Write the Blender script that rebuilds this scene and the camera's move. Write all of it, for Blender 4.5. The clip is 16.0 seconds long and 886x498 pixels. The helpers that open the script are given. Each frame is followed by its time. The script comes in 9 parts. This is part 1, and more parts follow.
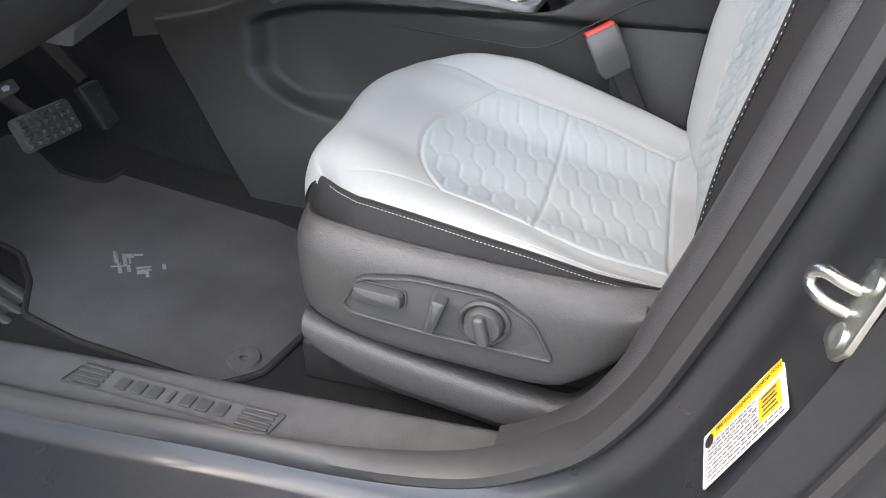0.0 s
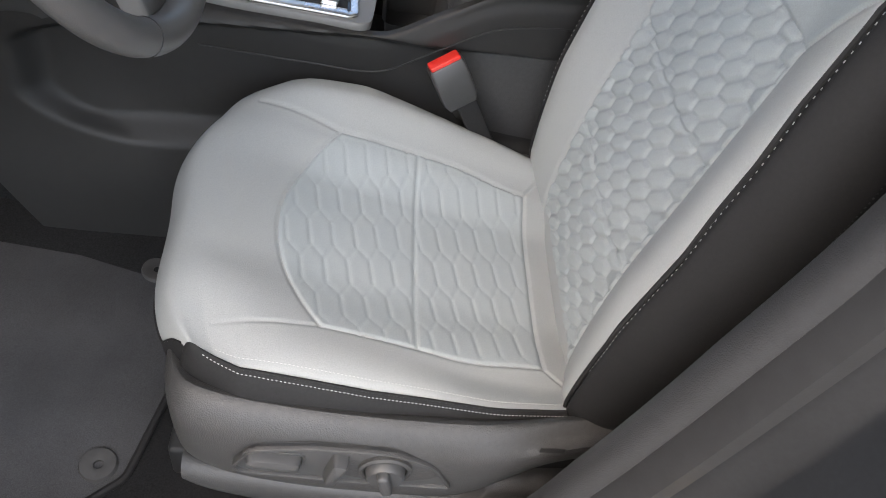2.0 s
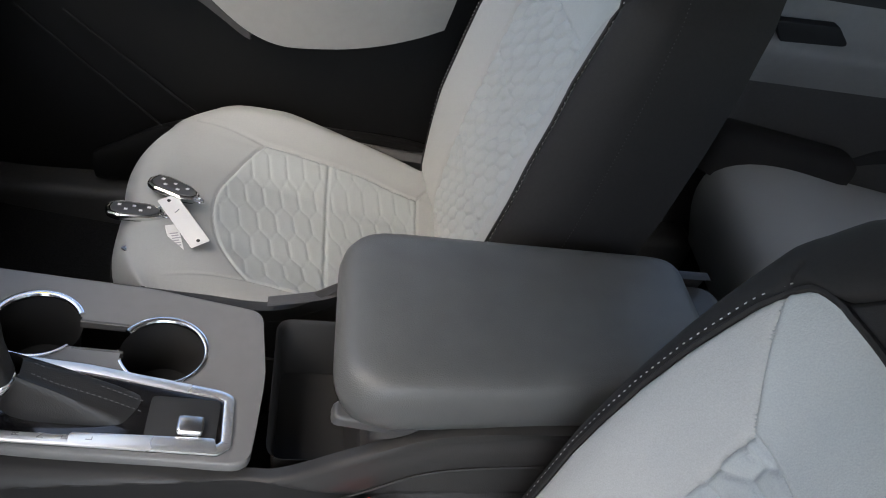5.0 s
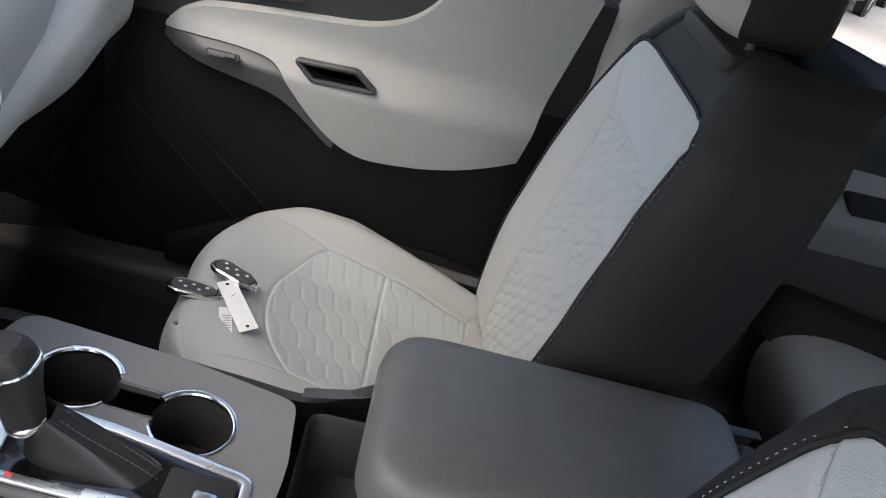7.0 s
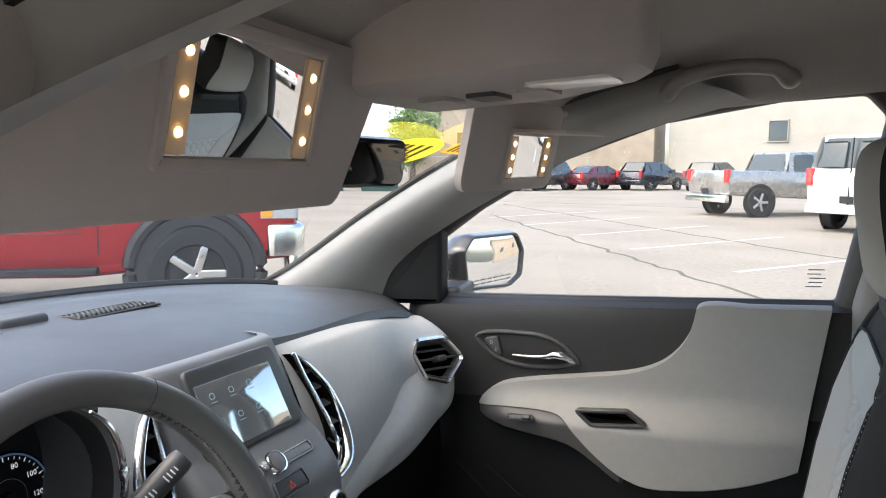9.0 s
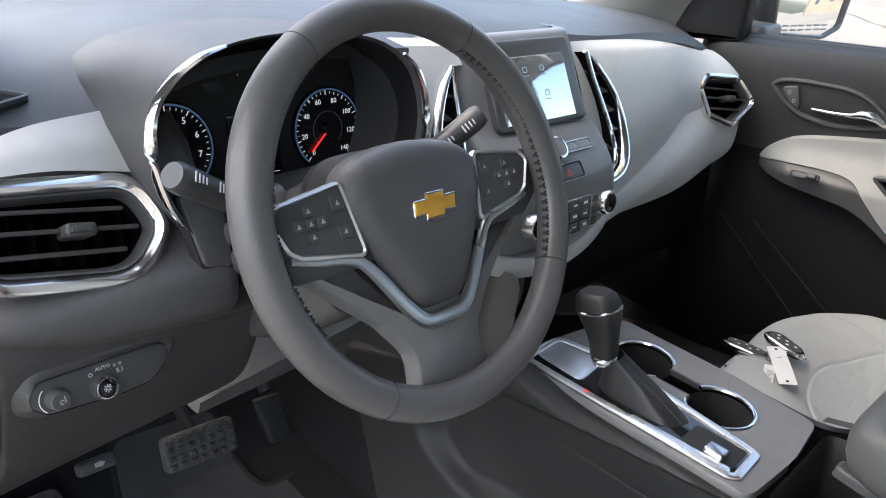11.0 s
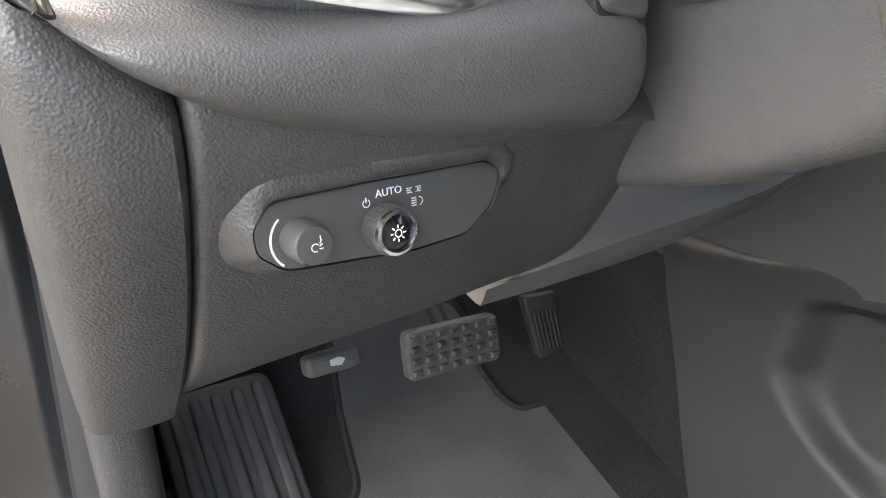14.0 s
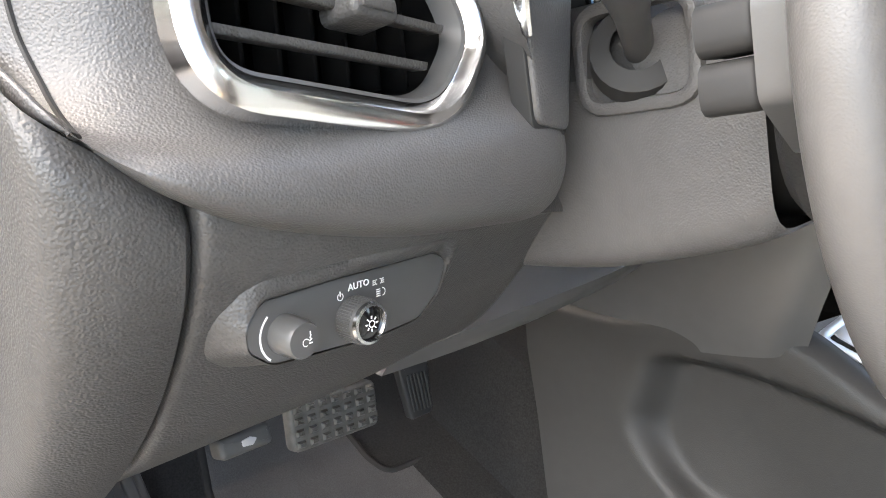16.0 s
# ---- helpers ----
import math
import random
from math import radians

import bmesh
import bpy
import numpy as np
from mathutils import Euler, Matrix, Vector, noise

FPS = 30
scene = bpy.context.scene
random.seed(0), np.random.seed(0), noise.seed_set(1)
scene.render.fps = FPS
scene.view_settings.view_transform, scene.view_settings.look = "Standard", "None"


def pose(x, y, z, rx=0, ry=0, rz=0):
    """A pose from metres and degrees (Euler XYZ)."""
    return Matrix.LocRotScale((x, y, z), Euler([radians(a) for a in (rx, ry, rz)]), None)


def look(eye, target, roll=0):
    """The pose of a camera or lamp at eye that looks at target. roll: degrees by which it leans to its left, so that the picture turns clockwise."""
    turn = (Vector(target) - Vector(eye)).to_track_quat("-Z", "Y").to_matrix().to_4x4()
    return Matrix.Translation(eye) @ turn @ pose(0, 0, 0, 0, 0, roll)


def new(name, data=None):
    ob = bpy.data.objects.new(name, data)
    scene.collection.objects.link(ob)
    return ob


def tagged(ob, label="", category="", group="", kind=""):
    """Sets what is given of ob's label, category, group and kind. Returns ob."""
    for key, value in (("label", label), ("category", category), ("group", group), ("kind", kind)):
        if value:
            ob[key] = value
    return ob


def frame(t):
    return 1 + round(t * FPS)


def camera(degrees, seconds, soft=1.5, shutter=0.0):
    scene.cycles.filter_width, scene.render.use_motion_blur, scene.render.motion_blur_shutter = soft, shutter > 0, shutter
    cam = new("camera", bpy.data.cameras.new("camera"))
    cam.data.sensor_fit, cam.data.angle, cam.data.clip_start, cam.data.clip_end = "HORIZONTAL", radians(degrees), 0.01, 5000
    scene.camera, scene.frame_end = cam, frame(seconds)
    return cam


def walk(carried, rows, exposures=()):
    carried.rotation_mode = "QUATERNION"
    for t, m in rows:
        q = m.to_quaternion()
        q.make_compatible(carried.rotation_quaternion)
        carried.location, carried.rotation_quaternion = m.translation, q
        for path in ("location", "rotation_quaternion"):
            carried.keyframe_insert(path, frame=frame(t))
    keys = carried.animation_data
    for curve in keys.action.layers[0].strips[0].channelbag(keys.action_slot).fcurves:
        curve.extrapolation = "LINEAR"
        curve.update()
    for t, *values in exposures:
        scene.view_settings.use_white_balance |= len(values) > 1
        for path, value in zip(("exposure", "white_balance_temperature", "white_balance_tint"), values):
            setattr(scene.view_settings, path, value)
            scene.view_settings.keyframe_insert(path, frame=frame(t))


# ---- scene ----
cam = camera(60.2, 16.0, soft=1.0)
PATH = [
    (0, (0.395, -1.266, 1.037), (-0.042, 0.36, -0.044), 0.6),
    (0.5, (0.346, -1.173, 1.012), (0.163, 0.402, -0.207), 1.6),
    (1, (0.292, -1.074, 0.99), (0.296, 0.306, -0.457), 5.7),
    (1.5, (0.261, -1.008, 1.11), (0.442, 0.346, -0.351), 11.3),
    (2, (0.224, -1.018, 1.294), (0.458, 0.318, -0.176), 12.0),
    (2.5, (0.223, -1.042, 1.389), (0.556, 0.29, -0.064), 15.5),
    (3, (0.216, -1.019, 1.436), (0.633, 0.325, 0.014), 18.5),
    (3.5, (0.241, -0.918, 1.438), (0.668, 0.511, 0.105), 18.2),
    (4, (0.259, -0.777, 1.422), (0.663, 0.719, 0.158), 17.3),
    (4.3, (0.268, -0.677, 1.406), (0.644, 0.817, 0.132), 16.6),
    (4.5, (0.27, -0.612, 1.386), (0.636, 0.887, 0.114), 14.9),
    (4.7, (0.255, -0.538, 1.381), (0.64, 0.94, 0.09), 13.7),
    (6.8, (0.24, -0.507, 1.352), (0.516, 1.172, 0.301), 19.4),
    (7, (0.26, -0.549, 1.352), (0.443, 1.161, 0.329), 17.1),
    (7.5, (0.366, -0.669, 1.37), (0.157, 1.153, 0.571), 9.2),
    (8, (0.45, -0.744, 1.38), (-0.065, 1.153, 1.011), 3.4),
    (8.2, (0.479, -0.759, 1.384), (-0.102, 1.14, 1.147), 2.4),
    (10.3, (0.484, -0.823, 1.303), (-0.787, 0.698, 1.036), -3.9),
    (10.5, (0.477, -0.826, 1.29), (-0.829, 0.637, 0.9), -3.1),
    (11, (0.448, -0.831, 1.273), (-0.845, 0.5, 0.525), 2.4),
    (11.5, (0.46, -0.819, 1.339), (-0.799, 0.423, 0.405), 8.1),
    (12, (0.482, -0.816, 1.394), (-0.797, 0.279, 0.314), 9.0),
    (12.5, (0.419, -0.797, 1.372), (-0.941, 0.165, 0.266), 8.9),
    (13, (0.274, -0.765, 1.291), (-1.127, 0.127, 0.176), 7.5),
    (13.5, (0.149, -0.763, 1.14), (-1.266, 0.107, 0.026), 4.1),
    (14, (0.105, -0.757, 1.056), (-1.386, 0.15, 0.08), 2.5),
    (14.5, (0.062, -0.749, 1.036), (-1.494, 0.204, 0.217), 2.2),
    (15, (0.038, -0.743, 1.026), (-1.521, 0.232, 0.24), 2.3),
    (15.5, (0.042, -0.766, 1.039), (-1.418, 0.342, 0.238), 4.3),
    (16, (0.081, -0.828, 1.081), (-1.176, 0.499, 0.269), 8.0),
]
EXPOSURES = [(0, 2.56, 6600), (0.5, 2.3, 6700), (1, 2.1, 6800), (2, 2.05, 6800), (3, 2.25, 6700), (3.5, 2.25, 6700), (4, 2.1, 6700), (4.5, 2.2, 6700), (7, 2.3, 6700), (7.5, 2.34, 6800), (8, 2.1, 7000), (10.5, 2.27, 6600), (11, 2.4, 6700), (11.5, 2.68, 6800), (12, 2.75, 6900), (12.5, 2.85, 7000), (13, 2.98, 7100), (13.5, 3.1, 7200), (14, 3.45, 7300), (14.5, 3.75, 7300), (15.2, 3.8, 7350), (16, 3.76, 7400)]
walk(cam, [(t, look(eye, target, roll)) for t, eye, target, roll in PATH], EXPOSURES)

# ---- world and light ----
world = bpy.data.worlds.new("world")
scene.world = world
world.use_nodes = True
wn = world.node_tree.nodes
sky = wn.new("ShaderNodeTexSky")
sky.sky_type = "NISHITA"
sky.sun_disc = False
sky.sun_elevation = radians(52)
sky.sun_rotation = radians(240)
sky.air_density, sky.dust_density, sky.ozone_density = 1.0, 3.0, 1.0
wn["Background"].inputs["Strength"].default_value = 0.15
world.node_tree.links.new(sky.outputs["Color"], wn["Background"].inputs["Color"])
sun_data = bpy.data.lights.new("sun", "SUN")
sun_data.energy, sun_data.angle, sun_data.color = 0.7, radians(55), (1.0, 0.96, 0.9)
sun = new("sun", sun_data)
sun.matrix_world = look((1.6, -6.0, 6.5), (0.0, 0.0, 0.0))


# ---- mesh helpers ----
def cr(points, n, closed=False):
    """n points on a smooth curve through the given ones."""
    p = np.array(points, float)
    if closed:
        p = np.vstack([p[-1], p, p[0], p[1]])
    k = len(p)
    d = np.r_[0, np.cumsum(np.linalg.norm(np.diff(p, axis=0), axis=1) + 1e-6)]
    m = np.empty_like(p)
    m[1:-1] = (p[2:] - p[:-2]) / (d[2:] - d[:-2])[:, None]
    m[0], m[-1] = (p[1] - p[0]) / (d[1] - d[0]), (p[-1] - p[-2]) / (d[-1] - d[-2])
    lo, hi = (d[1], d[-2]) if closed else (d[0], d[-1])
    s = np.linspace(lo, hi, n, endpoint=not closed)
    i = np.clip(np.searchsorted(d, s, side="right") - 1, 0, k - 2)
    h = (d[i + 1] - d[i])[:, None]
    t = ((s - d[i])[:, None]) / h
    return ((2 * t**3 - 3 * t**2 + 1) * p[i] + (t**3 - 2 * t**2 + t) * h * m[i]
            + (-2 * t**3 + 3 * t**2) * p[i + 1] + (t**3 - t**2) * h * m[i + 1])


def loft(rows, nu, nv):
    """A smooth sheet through control rows."""
    a = np.array([cr(r, nv) for r in rows])
    return np.stack([cr(a[:, j], nu) for j in range(nv)], 1)


def fillet(points, radius, seg=5):
    """A closed outline with rounded corners; radius: one, or one each."""
    p = [Vector(q) for q in points]
    out = []
    for i, c in enumerate(p):
        a, b = (p[i - 1] - c), (p[(i + 1) % len(p)] - c)
        r = radius[i] if isinstance(radius, (list, tuple)) else radius
        la, lb = a.length, b.length
        a, b = a / la, b / lb
        half = math.acos(max(-1, min(1, a.dot(b)))) / 2
        cut = min(r / max(math.tan(half), 1e-3), 0.48 * la, 0.48 * lb)
        s, e = c + a * cut, c + b * cut
        for j in range(seg + 1):
            t = j / seg
            out.append(tuple((1 - t) ** 2 * s + 2 * t * (1 - t) * c + t * t * e))
    return out


def box_outline(w, h, r, seg=5):
    return fillet([(-w / 2, -h / 2), (w / 2, -h / 2), (w / 2, h / 2), (-w / 2, h / 2)], r, seg)


def arc_outline(r, n=32):
    return [(r * math.cos(2 * math.pi * i / n), r * math.sin(2 * math.pi * i / n)) for i in range(n)]


class Geo:
    """Gathers vertices and faces of one mesh."""

    def __init__(self):
        self.v, self.f, self.m = [], [], []

    def add(self, verts, faces, mi=0):
        o = len(self.v)
        self.v += [tuple(map(float, q)) for q in verts]
        self.f += [tuple(o + i for i in fc) for fc in faces]
        self.m += [mi] * len(faces)
        return self

    def grid(self, a, cu=False, cv=False, mi=0, mask=None):
        a = np.asarray(a, float)
        nu, nv = a.shape[:2]
        faces = []
        for i in range(nu if cu else nu - 1):
            for j in range(nv if cv else nv - 1):
                if mask is None or mask[i, j]:
                    k, l = (i + 1) % nu, (j + 1) % nv
                    faces.append((i * nv + j, k * nv + j, k * nv + l, i * nv + l))
        return self.add(a.reshape(-1, 3), faces, mi)

    def sweep(self, outline, profile, m, cap0=False, cap1=False, loop=False):
        """Rings of a closed outline: profile of (inset, height) pairs, laid into the world by m."""
        p = np.array(outline, float)
        area = 0.5 * np.sum(p[:, 0] * np.roll(p[:, 1], -1) - p[:, 1] * np.roll(p[:, 0], -1))
        if area < 0:
            p = p[::-1]
        e = np.roll(p, -1, 0) - p
        e /= np.linalg.norm(e, axis=1)[:, None] + 1e-9
        nrm = np.stack([-e[:, 1], e[:, 0]], 1)
        vn = nrm + np.roll(nrm, 1, 0)
        vn /= np.maximum((vn * vn).sum(1), 0.6)[:, None] / 2
        rings = []
        for inset, height in profile:
            q = p + vn * inset
            rings.append([m @ Vector((x, y, height)) for x, y in q])
        n = len(p)
        a = np.array(rings, float)
        o = len(self.v)
        self.grid(a, cu=loop, cv=True)
        if cap0:
            self.f.append(tuple(range(o, o + n))), self.m.append(0)
        if cap1:
            self.f.append(tuple(range(o + (len(rings) - 1) * n, o + len(rings) * n))), self.m.append(0)
        return self

    def plate(self, outline, m, h, r=0.002, h0=0.0):
        prof = [(0, h0), (0, h - r)] + [(r * (1 - math.cos(a)), h - r + r * math.sin(a)) for a in (0.5, 1.0, math.pi / 2)]
        return self.sweep(outline, prof, m, cap0=True, cap1=True)

    def edge_frame(self, outline, m, width, h, r=0.002, h0=0.0):
        prof = [(0, h0), (0, h - r), (r * 0.3, h - r * 0.3), (r, h), (width - r, h), (width - r * 0.3, h - r * 0.3), (width, h - r), (width, h0)]
        return self.sweep(outline, prof, m, loop=True)

    def dome(self, outline, m, rings):
        """A padded cover: rings of (scale, height) about the outline's middle, closed at the top."""
        p = np.array(outline, float)
        c = p.mean(0)
        a = np.array([[m @ Vector((*(c + (q - c) * k), h)) for q in p] for k, h in rings], float)
        o = len(self.v)
        self.grid(a, cv=True)
        n = len(p)
        self.add([m @ Vector((*c, rings[-1][1]))], [])
        self.f += [(o + (len(rings) - 1) * n + k, o + (len(rings) - 1) * n + (k + 1) % n, len(self.v) - 1) for k in range(n)]
        self.m += [0] * n
        return self

    def tube(self, path, r, n=10, closed=False, flat=1.0, up=(0, 0, 1), caps=True):
        p = np.array(path, float)
        k = len(p)
        rr = np.full(k, r) if np.isscalar(r) else np.array(r, float)
        t = (np.roll(p, -1, 0) - np.roll(p, 1, 0)) if closed else np.gradient(p, axis=0)
        t /= np.linalg.norm(t, axis=1)[:, None] + 1e-12
        side = np.cross(t, np.array(up, float))
        bad = np.linalg.norm(side, axis=1) < 1e-3
        side[bad] = np.cross(t[bad], (1.0, 0.02, 0.1))
        side /= np.linalg.norm(side, axis=1)[:, None]
        top = np.cross(side, t)
        ang = np.linspace(0, 2 * np.pi, n, endpoint=False)
        a = p[:, None] + rr[:, None, None] * (np.cos(ang)[None, :, None] * side[:, None] + flat * np.sin(ang)[None, :, None] * top[:, None])
        o = len(self.v)
        self.grid(a, cu=closed, cv=True)
        if caps and not closed:
            for s in (0, k - 1):
                self.f.append(tuple(range(o + s * n, o + (s + 1) * n))), self.m.append(0)
        return self

    def lathe(self, profile, m, n=32):
        """profile of (radius, height)."""
        a = [[m @ Vector((r * math.cos(2 * math.pi * j / n), r * math.sin(2 * math.pi * j / n), z)) for j in range(n)] for r, z in profile]
        return self.grid(np.array(a, float), cv=True)

    def box(self, m, sx, sy, sz, r=0.003):
        """A bevelled box centred at m."""
        return self.plate(box_outline(sx, sy, min(r * 1.5, sx * 0.45, sy * 0.45), 3), m @ pose(0, 0, -sz / 2), sz, min(r, sz * 0.4))


def axes(o, x, y):
    """A matrix with origin o, first axis along x and second near y."""
    x = Vector(x).normalized()
    z = x.cross(Vector(y)).normalized()
    y = z.cross(x)
    m = Matrix((x, y, z)).transposed().to_4x4()
    m.translation = Vector(o)
    return m


HOME = {}


def thing(name, loc, label, category, group="", kind=""):
    ob = new(name)
    ob.location = loc
    HOME[ob] = Vector(loc)
    return tagged(ob, label, category, group, kind)


def make_mesh(name, geo, mat, home, sharp=38):
    me = bpy.data.meshes.new(name)
    verts = np.array(geo.v, float) - np.array(home, float)
    me.from_pydata(verts.tolist(), [], geo.f)
    for one in (mat if isinstance(mat, (list, tuple)) else [mat]):
        me.materials.append(one)
    if any(geo.m):
        me.polygons.foreach_set("material_index", geo.m)
    bm = bmesh.new()
    bm.from_mesh(me)
    bmesh.ops.recalc_face_normals(bm, faces=bm.faces)
    bm.to_mesh(me)
    bm.free()
    me.polygons.foreach_set("use_smooth", [True] * len(me.polygons))
    me.set_sharp_from_angle(angle=radians(sharp))
    return me


def part(name, geo, mat, parent, label="", sharp=38, kind=""):
    root = parent
    while root not in HOME:
        root = root.parent
    ob = new(name, make_mesh(name, geo, mat, HOME[root], sharp))
    ob.parent = parent
    return tagged(ob, label, kind=kind)


def solo(name, geo, mat, label, category, group="", kind="", sharp=38):
    """A thing that is one mesh."""
    home = np.array(geo.v, float).mean(0)
    home[2] = np.array(geo.v, float)[:, 2].min()
    ob = new(name, make_mesh(name, geo, mat, home, sharp))
    ob.location = home
    HOME[ob] = Vector(home)
    return tagged(ob, label, category, group, kind)


def letters(name, body, size, m, mat, parent, depth=0.0004, label=""):
    cu = bpy.data.curves.new(name, "FONT")
    cu.body, cu.size, cu.extrude, cu.align_x, cu.align_y, cu.resolution_u = body, size, depth, "CENTER", "CENTER", 2
    tmp = bpy.data.objects.new(name, cu)
    me = bpy.data.meshes.new_from_object(tmp)
    bpy.data.objects.remove(tmp)
    root = parent
    while root not in HOME:
        root = root.parent
    me.transform(Matrix.Translation(-HOME[root]) @ m)
    me.materials.clear()
    me.materials.append(mat)
    ob = new(name, me)
    ob.parent = parent
    return tagged(ob, label)


# ---- materials ----
def mat(name, base, rough=0.5, metal=0.0, var=0.08, scale=30.0, bump=0.0, bscale=600.0, kind="noise", rvar=0.08, spec=0.5, coat=0.0,
        stain=0.0, sscale=4.0, rand=0.0):
    """A surface with colour and gloss varied at two scales and a fine relief."""
    mt = bpy.data.materials.new(name)
    mt.use_nodes = True
    n, l = mt.node_tree.nodes, mt.node_tree.links
    b = n["Principled BSDF"]
    co = n.new("ShaderNodeTexCoord")
    big, small = n.new("ShaderNodeTexNoise"), n.new("ShaderNodeTexNoise")
    big.inputs["Scale"].default_value, small.inputs["Scale"].default_value = sscale, scale
    big.inputs["Detail"].default_value = small.inputs["Detail"].default_value = 5
    mix = n.new("ShaderNodeMath")
    mix.operation = "MULTIPLY_ADD"
    l.new(co.outputs["Object"], big.inputs["Vector"]), l.new(co.outputs["Object"], small.inputs["Vector"])
    ramp = n.new("ShaderNodeMapRange")
    ramp.inputs[1].default_value, ramp.inputs[2].default_value = 0.3, 0.7
    ramp.inputs[3].default_value, ramp.inputs[4].default_value = 1 - var, 1 + var
    l.new(small.outputs[0], ramp.inputs[0])
    ramp2 = n.new("ShaderNodeMapRange")
    ramp2.inputs[1].default_value, ramp2.inputs[2].default_value = 0.35, 0.7
    ramp2.inputs[3].default_value, ramp2.inputs[4].default_value = 1 + stain * 0.3, 1 - stain
    l.new(big.outputs[0], ramp2.inputs[0])
    mul = n.new("ShaderNodeMath")
    mul.operation = "MULTIPLY"
    l.new(ramp.outputs[0], mul.inputs[0]), l.new(ramp2.outputs[0], mul.inputs[1])
    fac = mul
    if rand:
        info, rr, mul2 = n.new("ShaderNodeObjectInfo"), n.new("ShaderNodeMapRange"), n.new("ShaderNodeMath")
        rr.inputs[3].default_value, rr.inputs[4].default_value = 1 - rand, 1 + rand
        mul2.operation = "MULTIPLY"
        l.new(info.outputs["Random"], rr.inputs[0]), l.new(rr.outputs[0], mul2.inputs[0]), l.new(mul.outputs[0], mul2.inputs[1])
        fac = mul2
    vm = n.new("ShaderNodeVectorMath")
    vm.operation = "SCALE"
    vm.inputs[0].default_value = base
    l.new(fac.outputs[0], vm.inputs["Scale"])
    l.new(vm.outputs[0], b.inputs["Base Color"])
    mr = n.new("ShaderNodeMapRange")
    mr.inputs[1].default_value, mr.inputs[2].default_value = 0.3, 0.7
    mr.inputs[3].default_value, mr.inputs[4].default_value = max(0.02, rough - rvar), min(1, rough + rvar)
    l.new(big.outputs[0], mr.inputs[0]), l.new(mr.outputs[0], b.inputs["Roughness"])
    b.inputs["Metallic"].default_value = metal
    b.inputs["Specular IOR Level"].default_value = spec
    b.inputs["Coat Weight"].default_value = coat
    b.inputs["Coat Roughness"].default_value = 0.08
    if bump:
        if kind == "grain":
            t = n.new("ShaderNodeTexVoronoi")
            t.feature = "SMOOTH_F1"
            out = t.outputs["Distance"]
        elif kind == "weave":
            t = n.new("ShaderNodeTexWave")
            t.inputs["Distortion"].default_value = 3.0
            t.inputs["Detail"].default_value = 2.0
            out = t.outputs["Fac"]
        else:
            t = n.new("ShaderNodeTexNoise")
            t.inputs["Detail"].default_value = 4
            out = t.outputs[0]
        t.inputs["Scale"].default_value = bscale
        l.new(co.outputs["Object"], t.inputs["Vector"])
        bp = n.new("ShaderNodeBump")
        bp.inputs["Strength"].default_value = bump
        bp.inputs["Distance"].default_value = 0.0006
        l.new(out, bp.inputs["Height"]), l.new(bp.outputs[0], b.inputs["Normal"])
    return mt


def emit(name, colour, strength):
    mt = bpy.data.materials.new(name)
    mt.use_nodes = True
    b = mt.node_tree.nodes["Principled BSDF"]
    b.inputs["Base Color"].default_value = (*colour, 1)
    b.inputs["Emission Color"].default_value = (*colour, 1)
    b.inputs["Emission Strength"].default_value = strength
    return mt


def glass(name, tint, rough=0.0, clear=0.92):
    mt = bpy.data.materials.new(name)
    mt.use_nodes = True
    n, l = mt.node_tree.nodes, mt.node_tree.links
    tr, gl, mx, fr = n.new("ShaderNodeBsdfTransparent"), n.new("ShaderNodeBsdfGlossy"), n.new("ShaderNodeMixShader"), n.new("ShaderNodeLayerWeight")
    tr.inputs[0].default_value = (*tint, 1)
    gl.inputs["Roughness"].default_value = rough
    fr.inputs[0].default_value = 0.5
    pw, ad = n.new("ShaderNodeMath"), n.new("ShaderNodeMath")
    pw.operation, ad.operation = "POWER", "MULTIPLY_ADD"
    pw.inputs[1].default_value, ad.inputs[1].default_value, ad.inputs[2].default_value = 5.0, 0.8, 0.05
    l.new(fr.outputs["Facing"], pw.inputs[0]), l.new(pw.outputs[0], ad.inputs[0])
    l.new(ad.outputs[0], mx.inputs[0]), l.new(tr.outputs[0], mx.inputs[1]), l.new(gl.outputs[0], mx.inputs[2])
    l.new(mx.outputs[0], n["Material Output"].inputs[0])
    return mt


LIGHT_CLOTH = mat("light_grey_cloth", (0.345, 0.355, 0.345), 0.85, var=0.06, scale=700, bump=0.5, bscale=800, stain=0.03, sscale=5, spec=0.2)
QUILT_CLOTH = mat("quilted_grey_cloth", (0.35, 0.375, 0.372), 0.8, var=0.06, scale=700, bump=0.5, bscale=800, stain=0.03, sscale=5, spec=0.25)
DARK_CLOTH = mat("black_seat_cloth", (0.017, 0.0166, 0.0166), 0.75, var=0.1, scale=300, bump=0.3, bscale=900, spec=0.26)
THREAD = mat("pale_thread", (0.42, 0.42, 0.41), 0.7, var=0.05)
DARK_THREAD = mat("black_thread", (0.02, 0.02, 0.02), 0.6, var=0.05)
PLASTIC = mat("black_grained_plastic", (0.048, 0.047, 0.046), 0.48, var=0.1, scale=160, bump=0.7, bscale=760, kind="grain", spec=0.5, stain=0.06)
SOFT = mat("black_soft_dash_skin", (0.066, 0.0645, 0.064), 0.46, var=0.05, scale=90, bump=0.55, bscale=900, kind="grain", spec=0.5, stain=0.04)
SMOOTH_BLACK = mat("satin_black_plastic", (0.056, 0.056, 0.056), 0.4, var=0.04, scale=60, bump=0.08, bscale=900)
GLOSS_BLACK = mat("gloss_black_plastic", (0.008, 0.008, 0.009), 0.1, var=0.04, rvar=0.03)
